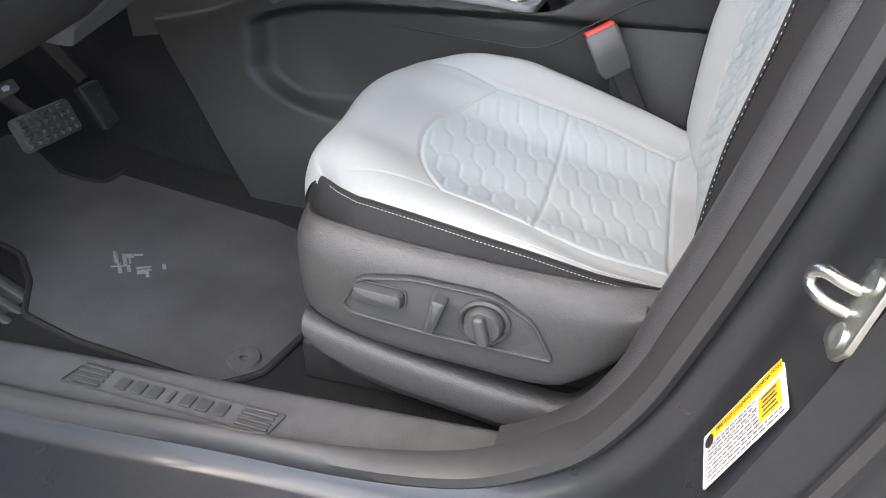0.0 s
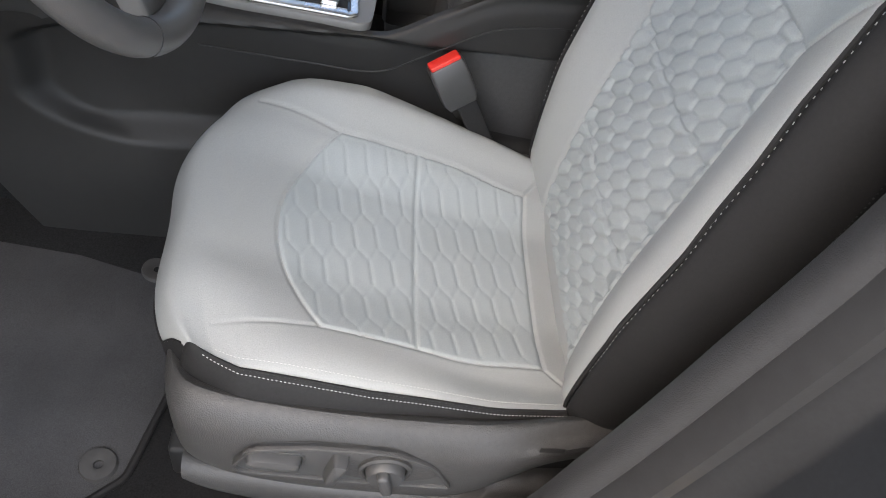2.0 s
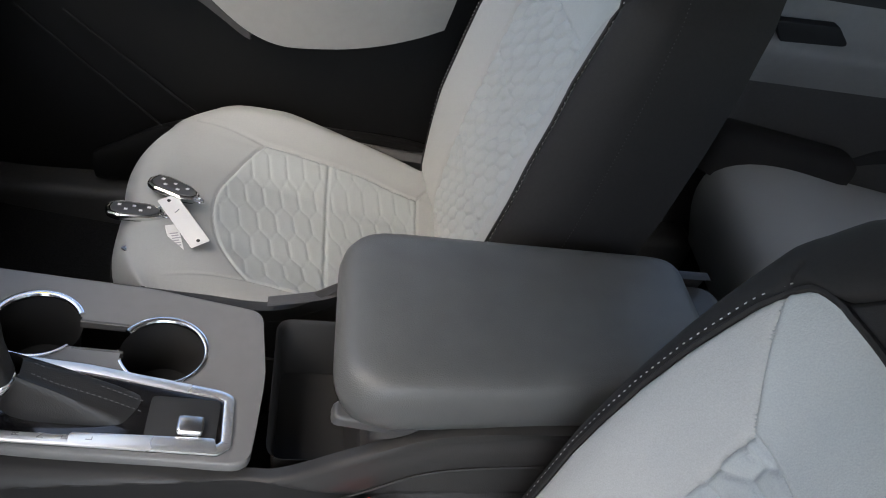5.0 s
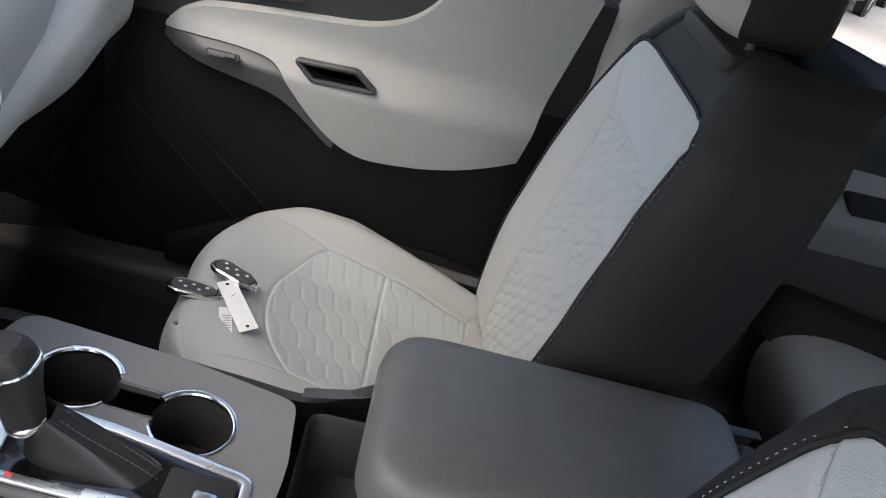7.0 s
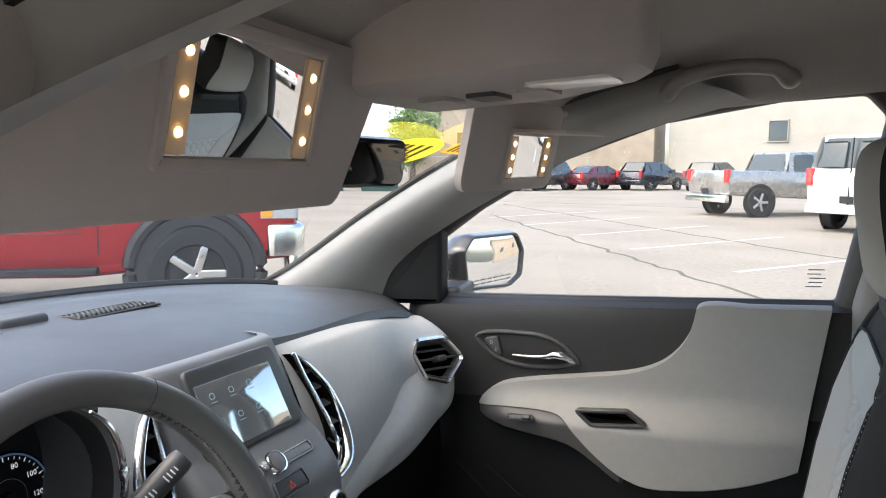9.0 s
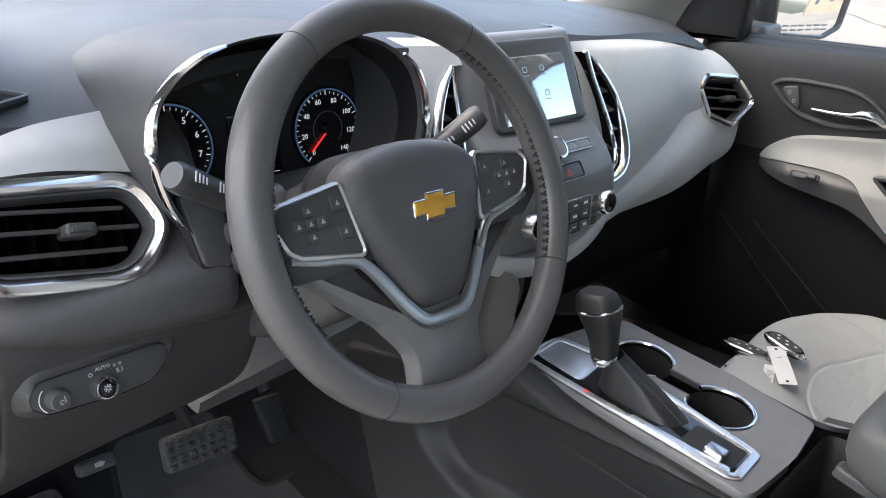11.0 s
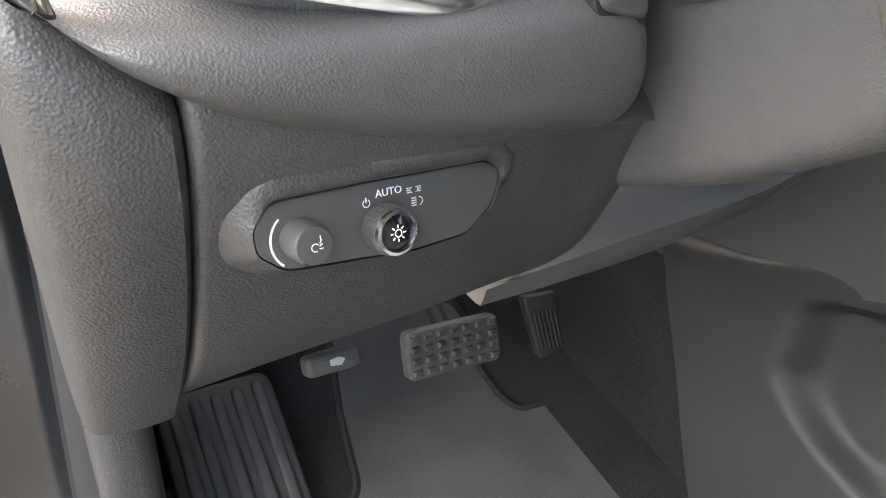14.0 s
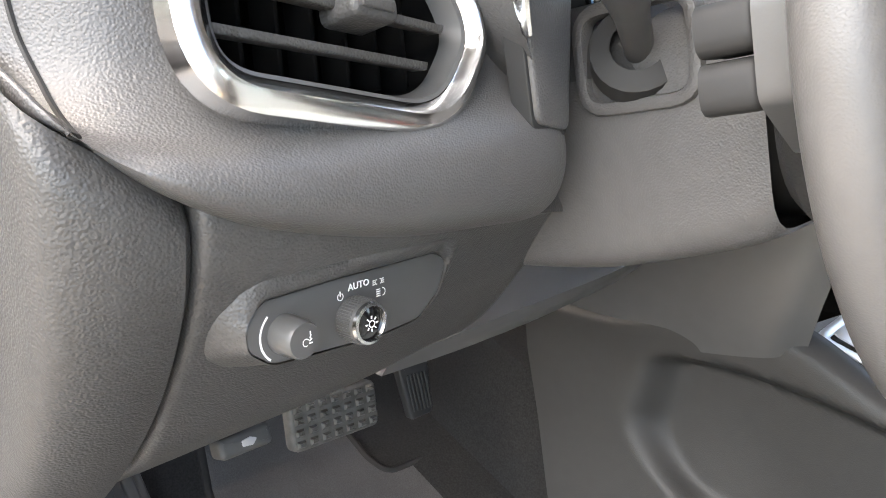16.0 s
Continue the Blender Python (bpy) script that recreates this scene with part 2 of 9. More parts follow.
# black dash top; the blue in its colour paints the sky's sheen
DASH_SKIN = mat("black_dash_top_sky_tint", (0.047, 0.05, 0.054), 0.42, var=0.05, scale=90, bump=0.4, bscale=1300, kind="grain", spec=0.5, stain=0.05)
# satin black lightened to grey: the haze it reflects is in the colour
FASCIA = mat("hazed_grey_fascia", (0.145, 0.145, 0.143), 0.42, var=0.04, scale=60, bump=0.1, bscale=900)
# near-black base colour stands in for the shade inside deep recesses
RECESS_SHADE = mat("painted_recess_shade", (0.004, 0.004, 0.004), 0.9, var=0.05, spec=0.06)
MATTE_BLACK = mat("matte_black_plastic", (0.012, 0.012, 0.012), 0.7, var=0.06)
LEATHER = mat("black_leather", (0.088, 0.085, 0.083), 0.38, var=0.05, scale=80, bump=0.22, bscale=1100, kind="grain", stain=0.05)
# one grey trim in two tones: dash lightened, doors darkened to paint the lighting
TRIM_LIT = mat("grey_trim_lit_tone", (0.5, 0.5, 0.478), 0.5, var=0.03, scale=60, bump=0.25, bscale=650, kind="grain", stain=0.03)
TRIM_SHADED = mat("grey_trim_shaded_tone", (0.28, 0.28, 0.27), 0.58, var=0.03, scale=60, bump=0.25, bscale=650, kind="grain", stain=0.03)
CHROME = mat("bright_chrome", (0.8, 0.8, 0.8), 0.16, 1.0, var=0.02, rvar=0.04)
SATIN_METAL = mat("satin_silver", (0.55, 0.56, 0.57), 0.28, 1.0, var=0.03)
ZINC = mat("zinc_plated_steel", (0.5, 0.5, 0.46), 0.3, 1.0, var=0.12, scale=120, rvar=0.12)
GOLD = mat("gold_enamel", (0.62, 0.34, 0.05), 0.32, 0.45, var=0.08, scale=200)
CARPET = mat("charcoal_carpet", (0.02, 0.02, 0.0205), 0.95, var=0.35, scale=420, bump=1.0, bscale=1200, spec=0.1, stain=0.15, sscale=6)
MAT_CLOTH = mat("floor_mat_pile", (0.066, 0.066, 0.068), 0.95, var=0.2, scale=700, bump=0.8, bscale=1500, spec=0.1, stain=0.25, sscale=7)
RUBBER = mat("black_rubber", (0.026, 0.026, 0.0265), 0.5, var=0.12, scale=60, bump=0.2, bscale=400, stain=0.15)
PEDAL_RUBBER = mat("worn_pedal_rubber", (0.07, 0.067, 0.062), 0.7, var=0.3, scale=120, bump=0.3, bscale=500)
HEADLINER = mat("pale_headliner_cloth", (0.31, 0.295, 0.28), 0.95, var=0.05, scale=300, bump=0.4, bscale=900, spec=0.1)
PILLAR = mat("pale_pillar_trim", (0.25, 0.25, 0.245), 0.6, var=0.03, bump=0.2, bscale=600, kind="grain")
PAINT = mat("dark_grey_car_paint", (0.02, 0.022, 0.025), 0.3, 0.3, var=0.1, scale=900, coat=0.7, stain=0.1)
JAMB_PAINT = mat("dark_grey_jamb_paint", (0.018, 0.0195, 0.022), 0.34, 0.15, var=0.12, scale=200, coat=0.3, stain=0.2, sscale=8)
RED_PLASTIC = mat("red_button_plastic", (0.7, 0.03, 0.02), 0.4, var=0.03)
WHITE_INK = mat("white_print", (0.75, 0.75, 0.75), 0.6, var=0.02)
GREY_INK = mat("grey_print", (0.32, 0.32, 0.33), 0.6, var=0.02)
PAPER = mat("white_paper", (0.62, 0.62, 0.61), 0.6, var=0.03)
YELLOW = mat("yellow_print", (0.75, 0.42, 0.01), 0.5, var=0.03)
MIRROR = mat("mirror_silver", (0.85, 0.86, 0.86), 0.02, 1.0, var=0.0, rvar=0.0)
GLASS = glass("clear_car_glass", (0.93, 0.95, 0.94))
GREY_SATIN = mat("satin_grey_plastic", (0.24, 0.24, 0.24), 0.35, 0.3, var=0.03, rvar=0.05)
BRIGHT_SATIN = mat("bright_satin_silver", (0.78, 0.79, 0.8), 0.3, 0.9, var=0.03, rvar=0.05)
ARM_VINYL = mat("grey_black_armrest_vinyl", (0.08, 0.083, 0.082), 0.48, var=0.06, scale=40, bump=0.4, bscale=900, kind="grain", stain=0.1, sscale=9)
DARK_CHROME = mat("dark_satin_metal", (0.3, 0.3, 0.31), 0.25, 1.0, var=0.03)
DUSTY = mat("dusty_black_plastic", (0.055, 0.054, 0.053), 0.6, var=0.15, scale=60, bump=0.2, bscale=700, stain=0.25, sscale=9)
SILL = mat("scuffed_sill_plastic", (0.085, 0.0845, 0.084), 0.5, var=0.12, scale=50, bump=0.35, bscale=900, kind="grain", stain=0.2, sscale=8)
TRIM_EDGE = mat("black_pillar_plastic", (0.032, 0.032, 0.033), 0.5, var=0.1, scale=120, bump=0.5, bscale=800, kind="grain", stain=0.1)
DOOR_UPPER = mat("charcoal_door_plastic", (0.024, 0.024, 0.024), 0.5, var=0.06, scale=90, bump=0.4, bscale=900, kind="grain", spec=0.4, stain=0.06)
DOOR_BLACK = mat("deep_black_plastic", (0.007, 0.007, 0.007), 0.55, var=0.06, scale=90, bump=0.25, bscale=1100, kind="grain", spec=0.22, stain=0.06)


# ---- the car's shell ----
XZ = axes((0, 0, 0), (1, 0, 0), (0, 0, 1))  # outlines in x and z; height is minus y


def flare(geo):
    """The body widens a little towards the front."""
    geo.v = [(x, y * (1 + 0.035 * max(0.0, min(1.0, (0.3 - x) / 0.8)) * (1 - 0.95 * max(0.0, min(1.0, (z - 0.5) / 0.4)))), z) for x, y, z in geo.v]
    return geo


OPENING = cr([(-0.36, 0.428), (0.05, 0.428), (0.27, 0.43), (0.372, 0.487), (0.422, 0.56), (0.456, 0.65), (0.484, 0.741), (0.51, 0.841),
              (0.545, 1.0), (0.565, 1.18), (0.55, 1.33), (0.48, 1.42), (0.25, 1.465), (0.02, 1.44), (-0.18, 1.36), (-0.36, 1.25),
              (-0.5, 1.14), (-0.55, 1.03), (-0.51, 0.85), (-0.47, 0.66), (-0.44, 0.48)], 220, True)
shell = thing("door_frame", (0.5, -0.76, 0.4), "dark grey painted door opening with black rubber seal around it", "car body", kind="structure")
def trim_edge(first, last, profile):
    """A stretch of the trim lip that the seal grips, tapering upwards."""
    ring = np.array(OPENING)
    e = np.roll(ring, -1, 0) - np.roll(ring, 1, 0)
    e /= np.linalg.norm(e, axis=1)[:, None]
    nrm = np.stack([-e[:, 1], e[:, 0]], 1)
    keep_i = [k for k in range(len(ring)) if ring[k, 0] > 0.2 and first <= ring[k, 1] <= last]
    rows_ = []
    for k in keep_i:
        slim = (1 - 0.5 * max(0.0, min(1.0, (ring[k, 1] - 0.85) / 0.25))) * (0.15 + 0.85 * max(0.0, min(1.0, (ring[k, 1] - 0.45) / 0.2)))
        rows_.append([(ring[k, 0] + nrm[k, 0] * i * slim, -d, ring[k, 1] + nrm[k, 1] * i * slim) for i, d in profile])
    return flare(Geo().grid(np.array(rows_)))


part("pillar_trim_edge", trim_edge(0.44, 1.125, [(0.012, 0.69), (0.021, 0.705), (0.021, 0.714), (0.016, 0.724), (0.007, 0.7285), (0.003, 0.726)]), TRIM_EDGE, shell, "dark grey pillar trim lip")
part("pillar_trim_upper", trim_edge(1.13, 1.44, [(0.02, 0.67), (0.022, 0.69), (0.019, 0.71), (0.01, 0.724), (0.003, 0.726)]), PILLAR, shell, "pale upper pillar trim lip")
part("trim_cap", Geo().dome(box_outline(0.03, 0.018, 0.007), axes((0.55, -0.705, 1.118), (0.1, 0.2, 1), (1, 0, -0.1)), [(1.0, 0.0), (0.95, 0.006), (0.75, 0.01), (0.4, 0.012)]), TRIM_EDGE, shell, "rounded end of the pillar trim")
seal = flare(Geo().sweep(OPENING, [(0.006, 0.72), (0.0055, 0.729), (0.003, 0.736), (0.002, 0.742), (-0.004, 0.754), (-0.014, 0.757),
                                   (-0.022, 0.751), (-0.024, 0.738)], XZ))
low_w = [max(0.0, min(1.0, (0.5 - z) / 0.05)) * max(0.0, min(1.0, (0.36 - x) / 0.34)) for x, y, z in seal.v]
low_w = [w * w * (3 - 2 * w) for w in low_w]
seal.v = [(x, y + w * (min(y, -0.752 - 0.4 * (-0.73 - y)) - y), z - 0.014 * w) for (x, y, z), w in zip(seal.v, low_w)]
part("seal", seal, RUBBER, shell, "black rubber door seal")
flange = flare(Geo().sweep(OPENING, [(-0.016, 0.735), (-0.022, 0.745), (-0.036, 0.758), (-0.046, 0.764), (-0.052, 0.775), (-0.056, 0.83), (-0.062, 0.848), (-0.085, 0.854),
                                     (-0.122, 0.856), (-0.13, 0.862), (-0.14, 0.872), (-0.16, 0.876), (-0.2, 0.88), (-0.21, 0.92)], XZ))
part("painted_flange", flange, JAMB_PAINT, shell)
outer_seal = flare(Geo().sweep(OPENING, [(-0.1, 0.853), (-0.098, 0.863), (-0.104, 0.87), (-0.112, 0.867), (-0.113, 0.855)], XZ))
part("outer_seal", outer_seal, RUBBER, shell)


def floor_z(x):
    return 0.337 + 0.16 * max(0.0, -(x + 0.07)) + 0.9 * max(0.0, -(x + 0.56))


xs = np.r_[np.linspace(-0.85, -0.5, 8), np.linspace(-0.45, 2.1, 20)]
rows = []
for x in xs:
    z = floor_z(x)
    hump = 0.16 if x > -0.8 else 0.1
    ys = [-0.745, -0.66, -0.62, -0.5, -0.3, -0.17, -0.12, 0.0, 0.12, 0.17, 0.3, 0.5, 0.62, 0.66, 0.745]
    zs = [z + 0.064, z + 0.02, z + 0.004, z, z, z + 0.02, z + hump, z + hump, z + hump, z + 0.02, z, z, z + 0.004, z + 0.02, z + 0.064]
    if x > -0.57:
        zs[:3] = [min(zs[0], 0.395), min(zs[1], 0.39), min(zs[2], 0.392)]
    rows.append([(x, y, q) for y, q in zip(ys, zs)])
solo("floor", Geo().grid(np.array(rows)), CARPET, "charcoal carpet on the car floor", "carpet", kind="structure")

sill = thing("sill_trim", (0.0, -0.69, 0.34), "black plastic door sill cover with an embossed badge", "trim", kind="structure")
rows = []
for x in np.linspace(-0.56, 0.44, 26):
    e = max(0.0, (x - 0.28) / 0.16)
    rows.append([(x, -0.628, 0.345), (x, -0.64, 0.375), (x, -0.655, 0.398), (x, -0.664, 0.4055), (x, -0.672, 0.4065), (x, -0.722, 0.4065 + 0.01 * e),
                 (x, -0.734, 0.408 + 0.03 * e), (x, -0.742, 0.418 + 0.05 * e)])
part("sill_cover", flare(Geo().grid(loft(rows, 26, 26))), SILL, sill)
badge_m = axes((-0.08, -0.715, 0.407), (1, -0.05, 0), (0.05, 1, 0))
badge = part("badge_recess", Geo().edge_frame(fillet([(-0.143, -0.019), (0.136, -0.019), (0.143, 0.016), (-0.133, 0.02)], 0.003), badge_m, 0.002, 0.0022, 0.0007), SMOOTH_BLACK, sill)
g = Geo()
for sx in (-1, 1):
    for k in range(4):
        g.box(badge_m @ pose(sx * 0.112, -0.012 + 0.0085 * k, 0.0015), 0.042, 0.0045, 0.003, 0.001)
part("raised_bars", g, SMOOTH_BLACK, sill)
g = Geo()
for k in range(7):
    w = 0.016 if k != 3 else 0.006
    g.box(badge_m @ pose(-0.066 + 0.0222 * k, 0, 0.0012), w, 0.019, 0.0024, 0.001)
part("raised_letter_bars", g, SMOOTH_BLACK, sill, "embossed black badge of plain blocks")

# floor mat
MAT_OUT = fillet([(0.03, -0.195), (-0.36, -0.2), (-0.445, -0.2), (-0.474, -0.225), (-0.478, -0.282), (-0.51, -0.29), (-0.63, -0.285), (-0.64, -0.47), (-0.46, -0.51), (-0.41, -0.555),
                  (-0.372, -0.615), (-0.28, -0.63), (-0.085, -0.628), (-0.035, -0.585), (0.0, -0.42)],
                 [0.03, 0.05, 0.03, 0.02, 0.02, 0.03, 0.03, 0.03, 0.04, 0.04, 0.02, 0.03, 0.03, 0.03, 0.05], 6)
floor_mat = thing("floor_mat", (-0.2, -0.4, 0.345), "black carpet floor mat with bound edge and a worn pale mark", "floor mat")


def on_floor(geo, lift=0.0):
    geo.v = [(x, y, floor_z(x) + z + lift) for x, y, z in geo.v]
    return geo


def dense_sheet(outline, step, z):
    """One flat sheet in narrow strips that share their edges, so that it can follow the floor."""
    p = np.array(outline)
    xs_m = np.arange(p[:, 0].min() + 0.002, p[:, 0].max() - 0.001, step)
    rows_m = []
    for xm in xs_m:
        hits = [a[1] + (b[1] - a[1]) * (xm - a[0]) / (b[0] - a[0]) for a, b in zip(p, np.roll(p, -1, 0)) if (a[0] - xm) * (b[0] - xm) < 0]
        rows_m.append([(xm, y, z) for y in np.linspace(min(hits), max(hits), 9)])
    return Geo().grid(np.array(rows_m))
part("carpet_sheet", on_floor(dense_sheet(MAT_OUT, 0.006, 0.0085)), MAT_CLOTH, floor_mat)
edge = [(x, y, 0.006) for x, y in MAT_OUT]
edge = on_floor(Geo().tube(cr(edge, 260, True), 0.0055, 8, True))
part("bound_edge", edge, DARK_CLOTH, floor_mat, "black bound edge")
for gx, gy in ((-0.07, -0.571), (-0.07, -0.25)):
    gm = Matrix.Translation((gx, gy, 0.0))
    part("grommet", on_floor(Geo().lathe([(0.006, 0.006), (0.006, 0.013), (0.012, 0.0145), (0.0215, 0.014), (0.0235, 0.009)], gm, 28)), DUSTY, floor_mat, "grey rubber mat fastener")
g = Geo()
rnd = random.Random(4)
for k in range(16):
    cx, cy = -0.31 + rnd.uniform(-0.035, 0.045), -0.455 + rnd.uniform(-0.02, 0.02)
    ang = rnd.choice((0.5, 0.7, -0.9, 0.6))
    g.box(pose(cx, cy, 0.009, 0, 0, math.degrees(ang)), rnd.uniform(0.012, 0.032), rnd.uniform(0.002, 0.006), 0.0006, 0.0002)
part("pale_mark", on_floor(g), mat("chalky_scuff", (0.16, 0.16, 0.165), 0.9, var=0.4, scale=300), floor_mat, "pale scuffed emblem print")

# footrest beside the sill
rest = thing("footrest", (-0.55, -0.57, 0.4), "black ribbed plastic footrest beside the pedals", "footrest")
fm = axes((-0.474, -0.628, 0.432), (-0.85, 0.0, 0.53), (0, -1, 0))
part("base", Geo().plate(box_outline(0.27, 0.128, 0.02), fm @ pose(0.0, 0, -0.02), 0.02, 0.006), DUSTY, rest)
for k in range(5):
    part("rib", Geo().plate(box_outline(0.235, 0.013, 0.006), fm @ pose(0.004, -0.046 + 0.023 * k, 0), 0.008, 0.0035), DUSTY, rest)
# ---- pedals ----
brake = thing("brake_pedal", (-0.47, -0.385, 0.5), "black rubber brake pedal with small raised blocks, dusty", "pedal")
bm_ = axes((-0.442, -0.405, 0.576), (0, 1, -0.08), (-0.4, 0, 0.87))
part("pad", Geo().plate(box_outline(0.113, 0.052, 0.01), bm_ @ pose(0, 0, -0.012), 0.014, 0.004), PEDAL_RUBBER, brake)
for i in range(7):
    for j in range(4):
        part("rubber_block", Geo().sweep(box_outline(0.0115, 0.009, 0.001, 1), [(0, 0.001), (0.0025, 0.0055)], bm_ @ pose(-0.047 + 0.0157 * i, -0.018 + 0.012 * j, 0), False, True), PEDAL_RUBBER, brake)
part("lever", Geo().tube(cr([(-0.46, -0.405, 0.58), (-0.52, -0.405, 0.62), (-0.6, -0.405, 0.75), (-0.6, -0.405, 0.9)], 12), 0.01, 8), MATTE_BLACK, brake)
gas = thing("accelerator_pedal", (-0.5, -0.24, 0.47), "narrow black accelerator pedal with ridges", "pedal")
gm_ = axes((-0.465, -0.272, 0.545), (0.05, 1, -0.1), (-0.25, 0, 0.9))
part("pad", Geo().plate(fillet([(-0.008, -0.036), (0.026, -0.032), (0.014, 0.045), (-0.034, 0.042)], 0.006), gm_, 0.012, 0.004), RUBBER, gas)
for k in range(6):
    part("ridge", Geo().box(gm_ @ pose(-0.012 + 0.0055 * k, 0.0, 0.0125, 0, 0, 16), 0.0024, 0.05, 0.003, 0.001), RUBBER, gas)
part("arm", Geo().tube(cr([(-0.48, -0.27, 0.59), (-0.55, -0.265, 0.66), (-0.64, -0.26, 0.75)], 8), 0.011, 8), MATTE_BLACK, gas)


# ---- front seats ----
def honeycomb(u, v, b1, b2, cross=1.0):
    """Quilting of slanted six-sided cells on a lattice b1, b2: 1 on a stitch, falling off to 0 on a pillow.
    cross: the weight of the stitches that are not between neighbours along b1."""
    det = b1[0] * b2[1] - b1[1] * b2[0]
    i, j = (u * b2[1] - v * b2[0]) / det, (v * b1[0] - u * b1[1]) / det
    px, py = 0.866 * j, i + 0.5 * j
    size = math.sqrt(abs(det) / 0.866)
    i0, j0 = np.floor(i), np.floor(j)
    best = [np.full(u.shape, 9.0), np.full(u.shape, 9.0)]
    row = [np.zeros(u.shape), np.zeros(u.shape)]
    for di in (-1, 0, 1, 2):
        for dj in (-1, 0, 1, 2):
            ci, cj = i0 + di, j0 + dj
            d = (px - 0.866 * cj) ** 2 + (py - ci - 0.5 * cj) ** 2
            first, second = d < best[0], (d >= best[0]) & (d < best[1])
            row[1] = np.where(first, row[0], np.where(second, cj, row[1]))
            row[0] = np.where(first, cj, row[0])
            best[1] = np.where(first, best[0], np.where(second, d, best[1]))
            best[0] = np.where(first, d, best[0])
    d = (best[1] - best[0]) / 2 * size
    return np.where(row[0] == row[1], 1.0, cross) * (0.55 * np.exp(-(d / 0.0019) ** 2) + 0.45 * np.exp(-(d / 0.005) ** 2))


def step(a, b, x):
    t = np.clip((x - a) / (b - a), 0, 1)
    return t * t * (3 - 2 * t)


def groove(d, w=0.0022):
    return np.exp(-(d / w) ** 2)


NC, NR = 260, 330
prof = cr([(0.05, 0.0, 0.455), (0.018, 0.0, 0.5), (0.003, 0.0, 0.55), (0.004, 0.0, 0.608), (0.032, 0.0, 0.643), (0.11, 0.0, 0.64), (0.2, 0.0, 0.607), (0.3, 0.0, 0.58),
           (0.4, 0.0, 0.552), (0.5, 0.0, 0.528)], NR)
half = np.interp(prof[:, 0] + 0.0, [0.0, 0.04, 0.1, 0.25, 0.4, 0.5], [0.194, 0.206, 0.222, 0.226, 0.218, 0.206])
q = np.linspace(-1, 1, NC)
wide = 0.036 * np.interp(prof[:, 0], [0.0, 0.05, 0.13, 0.22, 0.34, 0.46], [0.75, 0.95, 1.05, 1.0, 0.6, 0.1])
half2 = half[:, None] + wide[:, None] * (q[None] > 0)
Y = np.where(np.abs(half[:, None] * q[None]) < 0.15, half[:, None] * q[None], np.sign(q[None]) * (0.15 + (np.abs(half[:, None] * q[None]) - 0.15) * (half2 - 0.15) / (half[:, None] - 0.15)))
X = prof[:, 0:1] + np.where(q[None] > 0, 0.06 * np.abs(q[None]) ** 3.4, 0.05 * np.abs(q[None]) ** 4) * np.clip(1 - (prof[:, 0:1] - 0.0) / 0.3, 0, 1) ** 2
X = X + (0.008 - 0.012 * np.exp(-((q[None] - 0.4) / 0.35) ** 2)) * np.clip(1 - prof[:, 0:1] / 0.25, 0, 1) ** 2
Z = np.repeat(prof[:, 2:3], NC, 1)
onto = np.where(q[None] < 0, step(0.0, 0.12, prof[:, 0:1]), step(0.03, 0.24, prof[:, 0:1])) * (np.arange(NR)[:, None] > NR * 0.2)
ay = np.abs(Y)
Z = Z + onto * np.where(q[None] < 0, 0.026 * step(0.06, 0.225, ay), 0.024 * step(0.08, 0.16, ay) + 0.034 * step(0.145, 0.21, ay)) + 0.006 * (np.arange(NR)[:, None] > NR * 0.2) * step(0.05, 0.15, ay)
edge_in = np.clip((np.abs(q[None]) - 0.80) / 0.20, 0, 1)
Z = Z - np.where(q[None] < 0, 0.012 * step(0.06, 0.16, prof[:, 0:1]) * (1 - step(0.22, 0.4, prof[:, 0:1])), 0.045) * (1 - np.sqrt(1 - edge_in**2 * 0.98)) * (np.arange(NR)[:, None] > NR * 0.2)
Z = Z + 0.016 * step(0.22, 0.42, prof[:, 0:1]) * step(0.17, 0.22, -Y)
# the outboard seam falls in one even line from the front corner to the back
seam_z = np.interp(X[:, :1], [0.058, 0.072, 0.086, 0.1, 0.138, 0.187, 0.247, 0.309, 0.38, 0.44, 0.5], [0.658, 0.657, 0.653, 0.649, 0.645, 0.637, 0.626, 0.612, 0.594, 0.585, 0.577])
Z = Z + 0.009 * np.exp(-((prof[:, 0:1] - 0.05) / 0.05) ** 2) * (1 - step(0.06, 0.24, ay)) * (np.arange(NR)[:, None] > NR * 0.2)
Z = Z + (seam_z - Z[:, :1]) * step(0.45, 1.0, -q[None]) * step(82, 106, np.arange(NR)[:, None])
# insert outline: a bowed front seam, straight sides, a cross seam and a rear seam
half_q = 0.156 - 0.014 * step(0.34, 0.46, X)
front_seam = 0.135 + 0.062 * (ay / 0.156) ** 2
deep_row = np.arange(NR)[:, None] > NR * 0.36
in_quilt = (ay < half_q) & (X > front_seam) & (X < 0.457) & (np.arange(NR)[:, None] > NR * 0.25)
dep = groove(X - front_seam, 0.0024) * (ay < 0.157) + groove(ay - half_q, 0.0024) * (X > 0.195) * (X < 0.457) + groove(X - 0.302, 0.0026) * (ay < half_q) + groove(X - 0.457, 0.0026) * (ay < half_q)
dep = dep + groove(ay - 0.156 - 0.2 * (0.197 - X), 0.0024) * (X < 0.197) * np.where(Y > 0, step(0.03, 0.05, X), 0.6 * step(0.06, 0.16, X)) * deep_row
dep = dep + groove((ay - 0.142) - 1.1 * (X - 0.457), 0.003) * (X > 0.457) * deep_row
quilt = honeycomb(X, Y, (0.027, 0.008), (0.023, -0.052), 0.45) * in_quilt
Z = Z - 0.003 * np.clip(dep, 0, 1) - 0.0015 * np.clip(quilt, 0, 1) + 0.0008 * in_quilt
